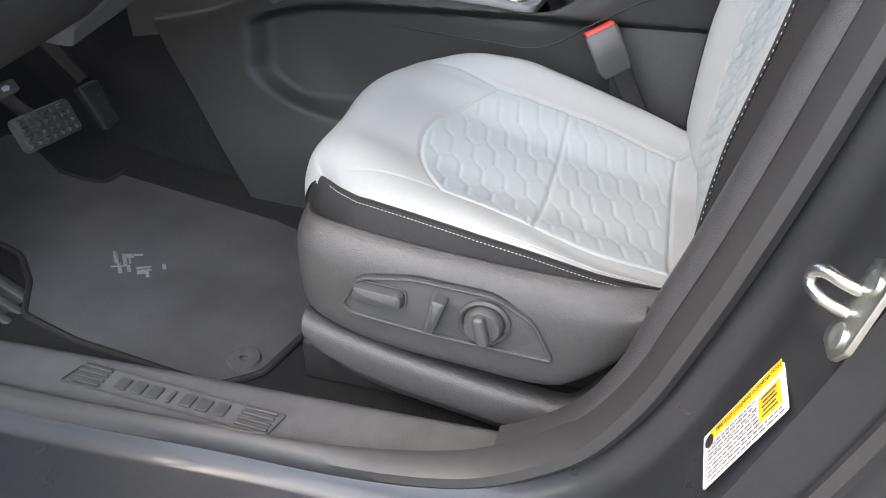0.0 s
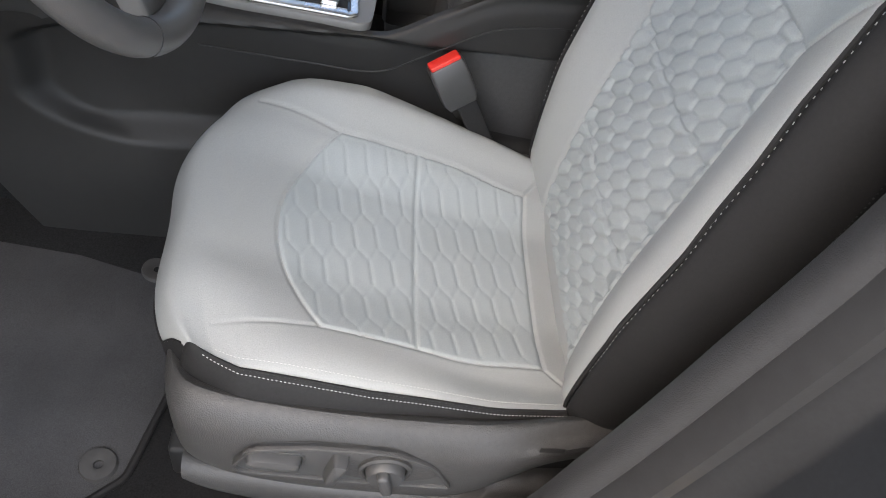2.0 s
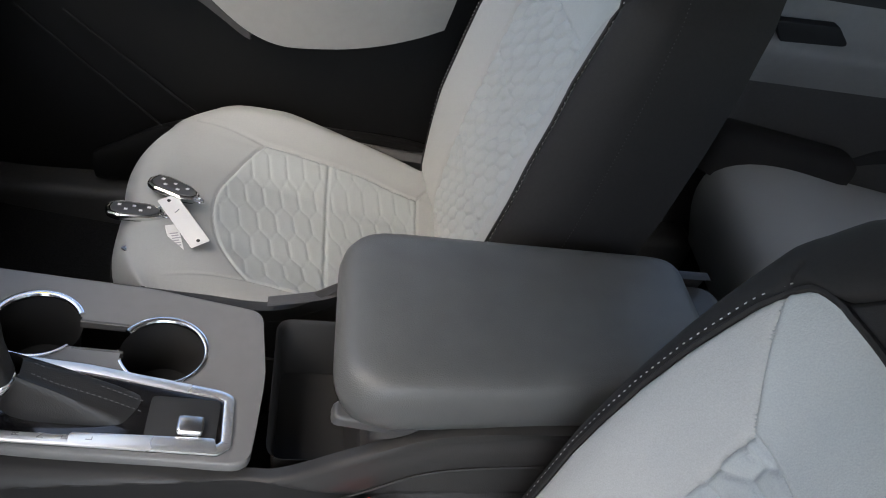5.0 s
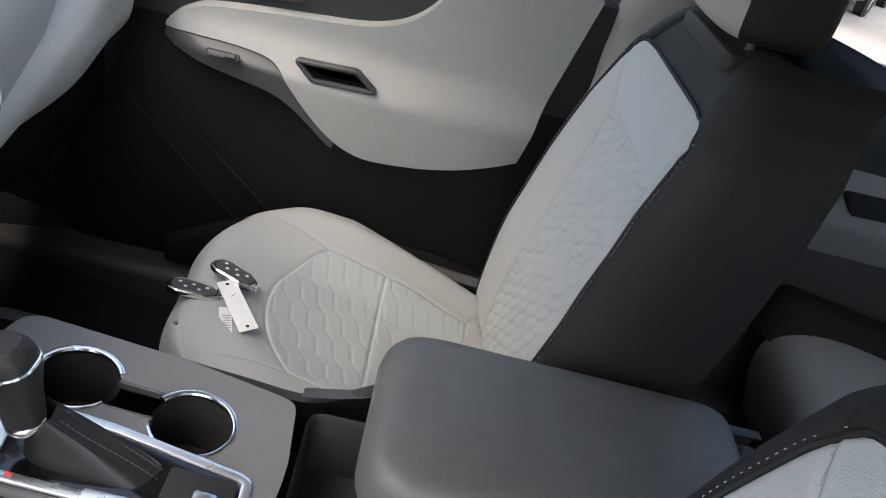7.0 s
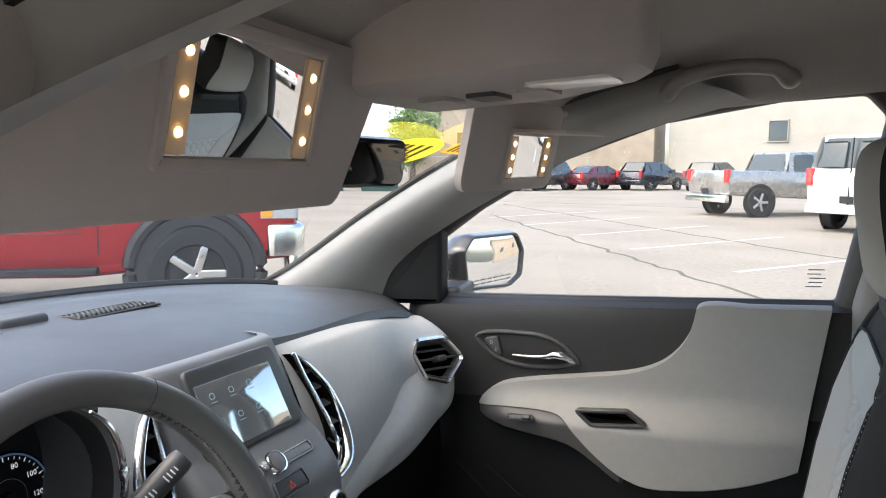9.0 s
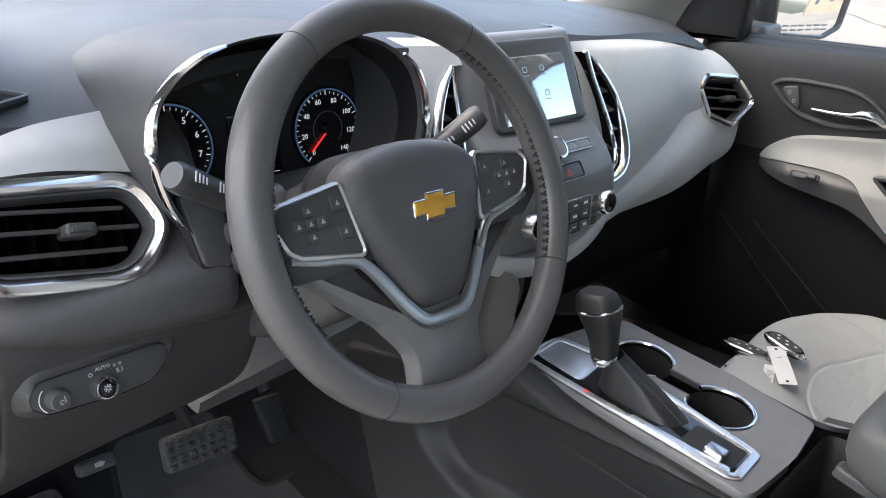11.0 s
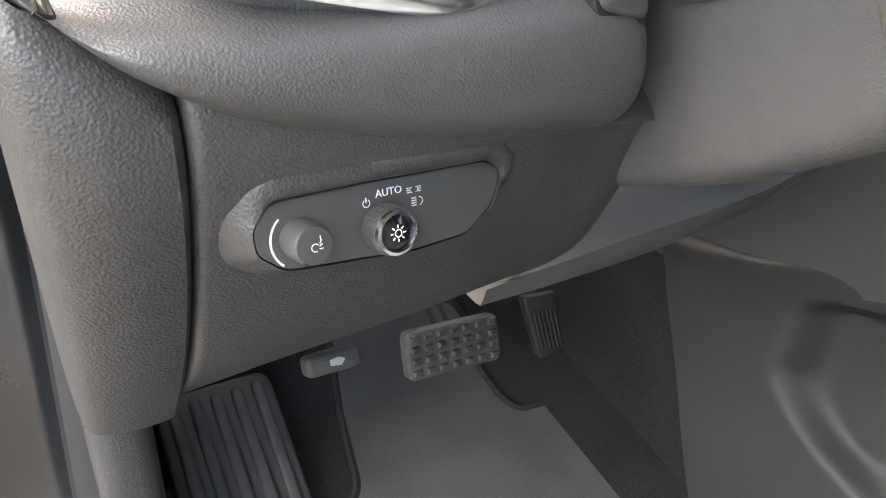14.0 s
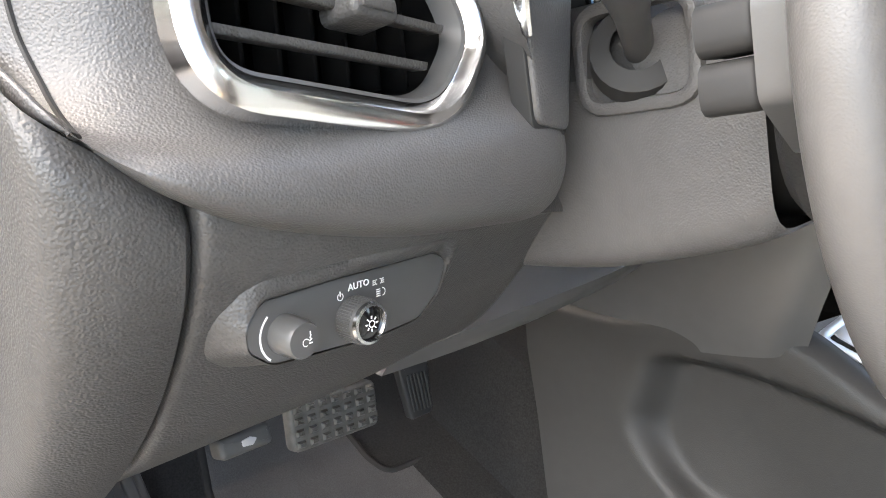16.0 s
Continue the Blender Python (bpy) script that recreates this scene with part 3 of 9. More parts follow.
# a slight sag and creases from use
Z = Z - 0.004 * np.exp(-((X - 0.3) / 0.12) ** 2 - (Y / 0.12) ** 2)
SEAT = (0.0, -0.383, 0.0)
CUSH = np.stack([X, Y + SEAT[1], Z], 2)


def build_seat(power, side, lift=0.0):
    y0 = SEAT[1]
    seat = thing("front_seat", (0.25, y0, 0.345), "car front seat in light grey quilted cloth with black sides", "car seat", "front seats")
    fm_ = in_quilt[:-1, :-1] & in_quilt[1:, 1:]
    thr = 0.585 + 0.055 * step(0.8, 1.0, -q) + 0.02 * step(0.8, 0.97, q)
    first = np.array([int(np.argmax(Z[:, k] > thr[k])) for k in range(NC)])
    skirt = np.arange(NR - 1)[:, None] < first[None, :-1]
    seam_line = np.array([CUSH[first[k], k] for k in range(2, NC - 2, 6)]) + np.array((-0.001, 0, 0.0012))
    part("front_piping", Geo().tube(cr(seam_line, 120), 0.0012, 6), DARK_CLOTH, seat)
    part("front_skirt", Geo().grid(CUSH, mask=skirt), DARK_CLOTH, seat, "black front skirt", sharp=80)
    part("cushion", Geo().grid(CUSH, mask=~fm_ & ~skirt), LIGHT_CLOTH, seat, "light grey seat cushion", sharp=80)
    for name, lo, hi in (("front_quilt", 0.0, 0.302), ("rear_quilt", 0.302, 1.0)):
        part(name, Geo().grid(CUSH, mask=fm_ & (X[:-1, :-1] >= lo) & (X[:-1, :-1] < hi)), QUILT_CLOTH, seat, "pale blue-grey quilted insert", sharp=80)
    # black skirt under the edge seam, both sides
    for col, s in ((0, -1), (NC - 1, 1)):
        edge = CUSH[int(NR * 0.07):, col]
        off = [(0.0, 0.0), (0.004, -0.002), (0.012, -0.012), (0.02, -0.035), (0.024, -0.07), (0.016, -0.12)]
        out_w = (0.3 + 0.7 * step(0.03, 0.16, edge[:, 0]))[:, None]
        rows = [edge + np.array((-(o > 0.004) * 0.003, s * o, 0)) * out_w + np.array((0, 0, d)) for o, d in off]
        part("side_skirt", Geo().grid(np.array(rows)), DARK_CLOTH, seat, "black cloth skirt", sharp=80)
        pipe = edge[int(NR * 0.25):] + np.array((0, s * 0.0022, 0.0006))
        part("piping", Geo().tube(pipe[::3], 0.0015, 6), DARK_CLOTH, seat)
        g = Geo()
        line = cr(CUSH[int(NR * 0.33):, col][::4] + np.array((-0.001, s * 0.0062, -0.0036)) * np.c_[out_w, out_w, 1 + 0 * out_w][int(NR * 0.33) - int(NR * 0.07):][::4], 300)
        for k in range(0, 296, 3):
            g.tube(np.array([line[k], line[k] * 0.3 + line[k + 2] * 0.7]), 0.0005, 4)
        part("stitching", g, THREAD, seat, "pale stitching", kind="stuff")
        if s < 0:
            g = Geo()
            line = cr(CUSH[int(NR * 0.36):, 5][::4] + np.array((0, 0, 0.0006)), 300)
            for k in range(0, 297, 3):
                g.tube(np.array([line[k], line[k] * 0.3 + line[k + 2] * 0.7]), 0.0005, 4)
            part("top_stitching", g, THREAD, seat, "pale stitching", kind="stuff")
    # back rest
    n1, n2 = 300, 300
    c = cr([(0.486, 0, 0.51), (0.488, 0, 0.6), (0.502, 0, 0.72), (0.53, 0, 0.86), (0.555, 0, 0.99), (0.57, 0, 1.08), (0.582, 0, 1.13), (0.602, 0, 1.165), (0.637, 0, 1.182)], n1)
    zz = c[:, 2:3]
    seam = np.interp(c[:, 2], [0.52, 0.6, 0.72, 0.85, 0.95, 1.02, 1.06, 1.085, 1.1, 1.107, 1.19], [0.195, 0.207, 0.217, 0.219, 0.21, 0.198, 0.19, 0.182, 0.17, 0.15, 0.09])[:, None]
    full = np.interp(c[:, 2], [0.52, 0.6, 0.72, 0.85, 0.95, 1.03, 1.09, 1.13, 1.165, 1.19], [0.215, 0.24, 0.254, 0.257, 0.25, 0.24, 0.228, 0.206, 0.172, 0.13])[:, None]
    t = np.linspace(-1, 1, n2)[None]
    at = np.abs(t)
    yy = np.where(at < 0.72, seam * at / 0.72, seam + (full - seam) * np.sin(np.clip((at - 0.72) / 0.16, 0, 1) * np.pi / 2))
    yy = np.where(at > 0.88, full - 0.018 * ((at - 0.88) / 0.12) ** 2, yy)
    bol = np.interp(c[:, 2], [0.52, 0.6, 0.75, 0.9, 1.0, 1.08, 1.19], [0.012, 0.026, 0.036, 0.036, 0.03, 0.016, 0.0])[:, None]
    depth = bol * step(0.105, 0.2, yy) * (at < 0.72) + np.where(at >= 0.72, bol * np.cos(np.clip((at - 0.72) / 0.16, 0, 1) * np.pi / 2) - 0.03 * (1 - np.cos(np.clip((at - 0.72) / 0.16, 0, 1) * np.pi / 2)), 0)
    back = 0.115 * np.clip((at - 0.88) / 0.12, 0, 1)
    xx = c[:, 0:1] - depth + back + 0.004
    y = yy * np.sign(t)
    edge_d = (seam - yy)
    inq = (yy < 0.132) & (zz < 1.0) & (zz > 0.56)
    dep = groove(yy - 0.132, 0.0026) * (zz < 1.0) + groove(zz - 1.0, 0.0028) * (yy < 0.132) + groove(yy - 0.132 - 0.62 * (zz - 1.0), 0.0026) * (zz >= 1.0) * (zz < 1.1)
    for zq in (0.855, 0.706):
        dep = dep + groove(zz - zq - 0.012 * (yy / 0.13) ** 2, 0.0026) * inq
    hq = honeycomb(y * np.ones_like(zz), zz * np.ones_like(y), (-0.022, -0.009), (-0.041, 0.025), 0.9) * inq
    pipe_d = groove(at - 0.72, 0.012)
    xx = xx + 0.0035 * np.clip(dep, 0, 1) + 0.0044 * np.clip(hq, 0, 1) - 0.002 * inq + 0.004 * pipe_d
    A = np.stack([xx, y + y0, zz + 0 * y], 2)
    up = (c[:, 2] < 1.105)[:, None] & (at < 0.72)
    upm = up[:-1, :-1] & up[1:, 1:]
    qm = inq[:-1, :-1] & inq[1:, 1:]
    tq = (zz >= 0.996) & (yy < 0.132 + (zz - 1.0) * 0.62)
    tm = tq[:-1, :-1] & tq[1:, 1:] & upm & ~qm
    part("top_panel", Geo().grid(A, mask=tm), QUILT_CLOTH, seat, "smooth pale blue-grey top panel", sharp=80)
    part("backrest", Geo().grid(A, mask=upm & ~qm & ~tm), LIGHT_CLOTH, seat, "light grey backrest face", sharp=80)
    part("back_quilt", Geo().grid(A, mask=qm), QUILT_CLOTH, seat, "pale blue-grey quilted insert", sharp=80)
    part("backrest_sides", Geo().grid(A, mask=~upm), DARK_CLOTH, seat, "black backrest sides and shoulder", sharp=80)
    # rear shell
    L, R = A[:, 0], A[:, -1]
    rows = [L * (1 - s) + R * s + np.array((0.03 * math.sin(math.pi * s), 0, 0)) for s in np.linspace(0, 1, 12)]
    part("back_panel", Geo().grid(np.array(rows)), DARK_CLOTH, seat, "black back panel", sharp=60)
    # piping and stitches round the light panel
    ia, ib = int(np.argmin(np.abs(t[0] + 0.72))), int(np.argmin(np.abs(t[0] - 0.72)))
    top = int(np.argmin(np.abs(c[:, 2] - 1.105)))
    ring = np.vstack([A[8:top, ia], A[top, ia:ib], A[8:top, ib][::-1]])
    ring[:, 0] -= 0.003
    ring = cr(ring[::4], 420)
    part("piping", Geo().tube(ring[::2], 0.0026, 6), DARK_CLOTH, seat)
    g = Geo()
    for k in range(40, 380, 2):
        p = ring[k:k + 2].copy()
        p[:, 1] += np.sign(p[:, 1] - y0) * 0.006
        p[:, 0] -= 0.0012
        p = np.array([p[0], p[0] * 0.4 + p[1] * 0.6])
        g.tube(p, 0.00045, 4)
    part("stitching", g, THREAD, seat, "pale stitching", kind="stuff")
    g = Geo()
    for s in (-1, 1):
        col = int(np.argmin(np.abs(t[0] - s * 0.885)))
        line = cr(A[6:-20:4, col] + np.array((-0.0005, s * 0.001, 0)), 300)
        for k in range(0, 297, 2):
            g.tube(np.array([line[k], line[k] * 0.4 + line[k + 1] * 0.6]), 0.0007, 4)
    part("side_stitching", g, DARK_THREAD, seat, "", kind="stuff")
    # head restraint
    hx, hz = 0.608 + 0.4 * lift, 1.257 + 1.5 * lift
    un, vn = 40, 64
    pts = []
    for a in np.linspace(-1, 1, un):
        w = 0.132 * (1 - 0.16 * max(0, a) ** 2 - 0.10 * max(0, -a) ** 3)
        zc = hz + (0.098 + 0.5 * lift) * a
        cap = math.sqrt(max(0.0, 1 - abs(a) ** 9))
        row = []
        for b in np.linspace(0, 2 * math.pi, vn, endpoint=False):
            cb, sb = math.cos(b), math.sin(b)
            px = math.copysign(abs(cb) ** 0.55, cb) * 0.062 * (0.35 + 0.65 * cap)
            py = math.copysign(abs(sb) ** 0.42, sb) * w * (0.55 + 0.45 * cap)
            lean = 0.02 * max(0.0, a) ** 2 if cb > 0 else 0.0
            row.append((hx - px - 0.012 * a + lean + 0.008 * (py / 0.13) ** 2, y0 + py, zc))
        pts.append(row)
    Hd = np.array(pts)
    front = np.zeros((un - 1, vn), bool)
    for j in range(vn):
        b = 2 * math.pi * (j + 0.5) / vn
        front[:, j] = math.cos(b) > 0.6
    hr = part("headrest", Geo().grid(Hd, cv=True, mask=~front), DARK_CLOTH, seat, "black headrest sides", sharp=70)
    part("headrest_face", Geo().grid(Hd, cv=True, mask=front), LIGHT_CLOTH, hr, "light grey headrest face", sharp=70)
    for k, cap_name in ((0, "headrest_base"), (un - 1, "headrest_top")):
        part(cap_name, Geo().add(Hd[k], [tuple(range(vn))]), DARK_CLOTH, hr)
    for s in (-1, 1):
        j = int(np.argmin([abs(math.cos(2 * math.pi * k / vn) - 0.6) + (0 if math.sin(2 * math.pi * k / vn) * s > 0 else 9) for k in range(vn)]))
        line = cr(Hd[2:-2, j][::3] + np.array((-0.0008, s * 0.0008, 0)), 120)
        g = Geo()
        for k in range(0, 117, 2):
            g.tube(np.array([line[k], line[k] * 0.35 + line[k + 1] * 0.65]), 0.0008, 4)
        part("stitching", g, THREAD, hr, "pale stitching", kind="stuff")
        if s != side:
            part("post", Geo().tube([(hx + 0.01, y0 + s * 0.07, 1.12), (hx, y0 + s * 0.07, 1.23)], 0.006, 10), SMOOTH_BLACK, hr)
            continue
        bmx = axes((hx + 0.018, y0 + s * 0.124, hz - 0.045), (1, 0, 0), (0, 0, s))
        part("release_button", Geo().lathe([(0.014, 0.0), (0.014, 0.008), (0.011, 0.01), (0.0105, 0.007), (0.0085, 0.007), (0.008, 0.009), (0.0, 0.009)], bmx @ pose(0, 0, 0, 180 if s > 0 else 180), 28), SMOOTH_BLACK, hr, "round black button")
        part("post", Geo().tube([(hx + 0.01, y0 + s * 0.07, 1.12), (hx, y0 + s * 0.07, 1.23)], 0.006, 10), SMOOTH_BLACK, hr)
    part("guide", Geo().plate(box_outline(0.03, 0.2, 0.012), Matrix.Translation((0.603, y0, 1.15)), 0.02, 0.004), MATTE_BLACK, seat)
    # outboard plastic valance
    s = side
    rows = []
    for x, zt, zb, yo in ((0.035, 0.585, 0.55, 0.12), (0.042, 0.606, 0.53, 0.2), (0.062, 0.617, 0.508, 0.246), (0.1, 0.619, 0.495, 0.262), (0.17, 0.614, 0.484, 0.27), (0.25, 0.608, 0.478, 0.273),
                          (0.35, 0.601, 0.472, 0.272), (0.39, 0.599, 0.495, 0.27), (0.45, 0.599, 0.545, 0.262), (0.53, 0.6, 0.56, 0.25)):
        h = zt - zb
        rows.append([(x + 0.012, y0 + s * (yo - 0.04), zt - 0.012), (x + 0.004, y0 + s * (yo - 0.026), zt), (x, y0 + s * (yo - 0.01), zt - 0.012), (x, y0 + s * yo, zb + 0.72 * h), (x, y0 + s * yo, zb + 0.3 * h),
                     (x, y0 + s * (yo - 0.004), zb + 0.06 * h), (x, y0 + s * (yo - 0.012), zb), (x + 0.006, y0 + s * (yo - 0.04), zb + 0.004)])
    val = part("valance", Geo().grid(loft(rows, 60, 30)), PLASTIC, seat, "black grained plastic side cover")
    rows = []
    for x, zt, zb in ((0.06, 0.5, 0.455), (0.075, 0.492, 0.435), (0.12, 0.478, 0.405), (0.225, 0.455, 0.38), (0.365, 0.435, 0.362), (0.39, 0.455, 0.39), (0.405, 0.484, 0.415), (0.47, 0.482, 0.43), (0.56, 0.47, 0.42)):
        h = zt - zb
        rows.append([(x, y0 + s * 0.225, zt - 0.004), (x, y0 + s * 0.246, zt), (x, y0 + s * 0.258, zt - 0.01), (x, y0 + s * 0.258, zb + 0.4 * h), (x, y0 + s * 0.25, zb + 0.02), (x, y0 + s * 0.235, zb), (x, y0 + s * 0.2, zb + 0.005)])
    part("track_cover", Geo().grid(loft(rows, 50, 24)), PLASTIC, seat, "black plastic seat track cover")
    for ry in (-0.17, 0.17):
        part("seat_track", Geo().box(pose(0.27, y0 + ry, 0.375), 0.5, 0.045, 0.06, 0.006), MATTE_BLACK, seat)
    part("pan", Geo().box(pose(0.28, y0, 0.47), 0.44, 0.4, 0.1, 0.02), MATTE_BLACK, seat)
    rows = []
    for x, zt, zb, yo in ((0.06, 0.63, 0.5, 0.235), (0.12, 0.61, 0.49, 0.25), (0.3, 0.585, 0.475, 0.255), (0.5, 0.57, 0.52, 0.24)):
        rows.append([(x, y0 - s * (yo - 0.03), zt), (x, y0 - s * (yo - 0.005), zt - 0.012), (x, y0 - s * yo, zt - 0.05), (x, y0 - s * (yo - 0.005), zb), (x, y0 - s * (yo - 0.04), zb)])
    part("inner_cover", Geo().grid(loft(rows, 30, 14)), PLASTIC, seat)
    if power:
        pm = axes((0.0, y0 - 0.2725, 0.0), (1, 0, 0), (0, 0, 1))
        out = fillet([(0.118, 0.545), (0.14, 0.583), (0.2, 0.592), (0.285, 0.587), (0.328, 0.562), (0.352, 0.514), (0.225, 0.521), (0.128, 0.533)], [0.012, 0.025, 0.08, 0.06, 0.04, 0.006, 0.1, 0.02], 6)
        panel = part("control_panel", Geo().plate(out, pm @ pose(0, 0, -0.004), 0.005, 0.001), SMOOTH_BLACK, val, "smooth black switch panel")
        part("panel_rim", Geo().edge_frame(out, pm @ pose(0, 0, -0.003), 0.004, 0.008, 0.002), PLASTIC, val)
        sw = pm @ pose(0.1625, 0.5645, 0.001, 0, 0, -5)
        part("cushion_switch", Geo().sweep(box_outline(0.056, 0.021, 0.008), [(0, 0), (0.0005, 0.006), (0.002, 0.011), (0.006, 0.013)], sw, False, True), SMOOTH_BLACK, val, "long black seat switch")
        part("switch_ring", Geo().edge_frame(box_outline(0.062, 0.027, 0.01), sw @ pose(0, 0, -0.001), 0.003, 0.003, 0.001), PLASTIC, val)
        sw = pm @ pose(0.225, 0.556, 0.001, 0, 0, -14)
        part("recline_switch", Geo().sweep(fillet([(-0.008, -0.024), (0.006, -0.024), (0.01, 0.022), (-0.009, 0.022)], 0.006), [(0, 0), (0.0006, 0.008), (0.002, 0.014), (0.005, 0.016)], sw, False, True), SMOOTH_BLACK, val, "upright black seat switch")
        kn = pm @ pose(0.276, 0.551, 0.001)
        part("lumbar_ring", Geo().lathe([(0.028, 0.0), (0.028, 0.004), (0.025, 0.006), (0.0225, 0.004), (0.0225, 0.0)], kn, 40), PLASTIC, val)
        part("lumbar_knob", Geo().lathe([(0.021, 0.0), (0.02, 0.01), (0.018, 0.013), (0.0, 0.0135)], kn, 40).box(kn @ pose(0, 0, 0.016, 0, 0, 12), 0.013, 0.037, 0.014, 0.004), SMOOTH_BLACK, val, "round black lumbar knob with a grip bar")
        part("tag", Geo().plate(box_outline(0.026, 0.009, 0.001), pm @ pose(0.445, 0.592, -0.008), 0.001, 0.0003), MATTE_BLACK, val)
    return seat


build_seat(True, -1)
passenger_seat = build_seat(False, 1, 0.02)
passenger_seat.location = (0.245, 0.383, 0.357)


# ---- dashboard ----
dash = thing("dashboard", (-0.4, 0.0, 0.6), "black soft dashboard with light grey panels and chrome vents", "dashboard")
rows = []
for y, pts in ((-0.755, ((-0.62, 1.12), (-0.45, 1.125), (-0.36, 1.115), (-0.31, 1.09))), (-0.72, ((-0.63, 1.14), (-0.45, 1.145), (-0.34, 1.135), (-0.262, 1.116))),
               (-0.58, ((-0.72, 1.165), (-0.5, 1.165), (-0.34, 1.146), (-0.246, 1.114))), (-0.46, ((-0.77, 1.18), (-0.55, 1.182), (-0.38, 1.175), (-0.26, 1.15))),
               (-0.3, ((-0.8, 1.19), (-0.55, 1.19), (-0.38, 1.182), (-0.27, 1.158))), (-0.18, ((-0.81, 1.195), (-0.55, 1.192), (-0.36, 1.18), (-0.235, 1.15))),
               (0.0, ((-0.82, 1.197), (-0.55, 1.19), (-0.36, 1.18), (-0.225, 1.16))), (0.2, ((-0.81, 1.193), (-0.55, 1.185), (-0.36, 1.172), (-0.235, 1.145))),
               (0.45, ((-0.76, 1.18), (-0.52, 1.172), (-0.37, 1.158), (-0.262, 1.135))), (0.62, ((-0.69, 1.16), (-0.5, 1.155), (-0.38, 1.14), (-0.275, 1.105))),
               (0.72, ((-0.63, 1.14), (-0.47, 1.135), (-0.38, 1.12), (-0.3, 1.06)))):
    rows.append([(x, y, z) for x, z in pts] + [(pts[-1][0] + 0.004, y, pts[-1][1] - 0.014)])
part("dash_top", Geo().grid(loft(rows, 90, 30)), DASH_SKIN, dash, "soft black dash top")
# defroster grille on the dash top
for gy0, gy1 in ((-0.26, -0.1), (0.02, 0.18)):
    gm = axes((-0.56, (gy0 + gy1) / 2, 1.1865), (0, 1, 0), (-1, 0, 0.0))
    part("defroster_vent", Geo().plate(fillet([(-0.085, -0.035), (0.085, -0.035), (0.075, 0.035), (-0.075, 0.035)], 0.006), gm, 0.003, 0.001), MATTE_BLACK, dash)
    g = Geo()
    for k in range(17):
        g.box(gm @ pose(-0.075 + 0.0094 * k, 0, 0.004), 0.0022, 0.054, 0.004, 0.0006)
    for k in range(4):
        g.box(gm @ pose(0, -0.02 + 0.0135 * k, 0.0045), 0.15, 0.0022, 0.004, 0.0006)
    part("vent_grid", g, SMOOTH_BLACK, dash)
part("light_sensor", Geo().plate(fillet([(-0.045, -0.03), (0.045, -0.03), (0.03, 0.03), (-0.03, 0.03)], 0.012), axes((-0.6, -0.04, 1.186), (0, 1, 0), (-1, 0, 0)), 0.018, 0.008), SMOOTH_BLACK, dash)
# black glass edge along the front of the dash
part("glass_edge", Geo().tube(cr([(r[0][0] - 0.004, r[0][1], r[0][2] + 0.004) for r in rows], 60), 0.009, 6), MATTE_BLACK, dash, "black band at the foot of the windscreen")
corner = np.array([(-0.64, 0.715, 1.138), (-0.47, 0.715, 1.133), (-0.38, 0.715, 1.116), (-0.305, 0.715, 1.058), (-0.29, 0.715, 0.98), (-0.29, 0.715, 0.88)])
part("dash_corner", Geo().grid(np.array([cr(corner, 24), cr(corner + np.array((0, 0.03, -0.006)), 24), cr(corner + np.array((-0.02, 0.075, -0.02)), 24)])), DOOR_BLACK, dash, "black filler between dash and door")
# small triangular side vent
tm = axes((-0.325, -0.66, 1.145), (0.05, 1, -0.08), (-1, 0.0, 0.27))
tri_out = fillet([(-0.004, -0.01), (0.058, -0.04), (-0.014, -0.084)], 0.006)
part("side_demister", Geo().plate(tri_out, tm @ pose(0, 0, -0.004), 0.005, 0.001), MATTE_BLACK, dash, "small triangular side vent")
g = Geo()
for k in range(5):
    g.box(tm @ pose(0.008 - 0.004 * abs(k - 2), -0.022 - 0.0115 * k, 0.004, 0, 0, -4), 0.044 - 0.011 * abs(k - 2), 0.0026, 0.005, 0.001)
part("demister_slats", g, SMOOTH_BLACK, dash)
part("demister_frame", Geo().edge_frame(tri_out, tm, 0.004, 0.004, 0.001), SMOOTH_BLACK, dash)

# driver's side: outer end, roll under the vent, knee panel
rows = []
for y, xf, zb in ((-0.758, -0.3, 1.03), (-0.757, -0.24, 1.02), (-0.75, -0.196, 1.01), (-0.735, -0.174, 0.99), (-0.715, -0.16, 0.974), (-0.68, -0.153, 0.957), (-0.61, -0.151, 0.939),
                  (-0.55, -0.152, 0.932), (-0.505, -0.158, 0.926), (-0.49, -0.166, 0.927), (-0.483, -0.18, 0.93), (-0.481, -0.21, 0.935)):
    d = xf + 0.152
    h = 0.995 - zb
    rows.append([(-0.262 + d * 0.6, y, 1.105), (-0.222 + d, y, 1.08), (-0.205 + d, y, 1.045), (-0.19 + d, y, 1.012), (-0.168 + d, y, 0.995), (-0.149 + d, y, zb + 0.78 * h), (-0.142 + d, y, zb + 0.5 * h), (-0.145 + d, y, zb + 0.22 * h),
                 (-0.158 + d, y, zb + 0.03 * h), (-0.19 + d, y, zb - 0.002)])
lv = axes((-0.186, -0.626, 1.036), (-0.03, 1, -0.17), (-0.45, 0, 0.9))
lv_out = fillet([(-0.084, 0.041), (0.064, 0.049), (0.092, 0.0), (0.056, -0.05), (-0.078, -0.0455)], [0.018, 0.05, 0.035, 0.06, 0.034], 9)


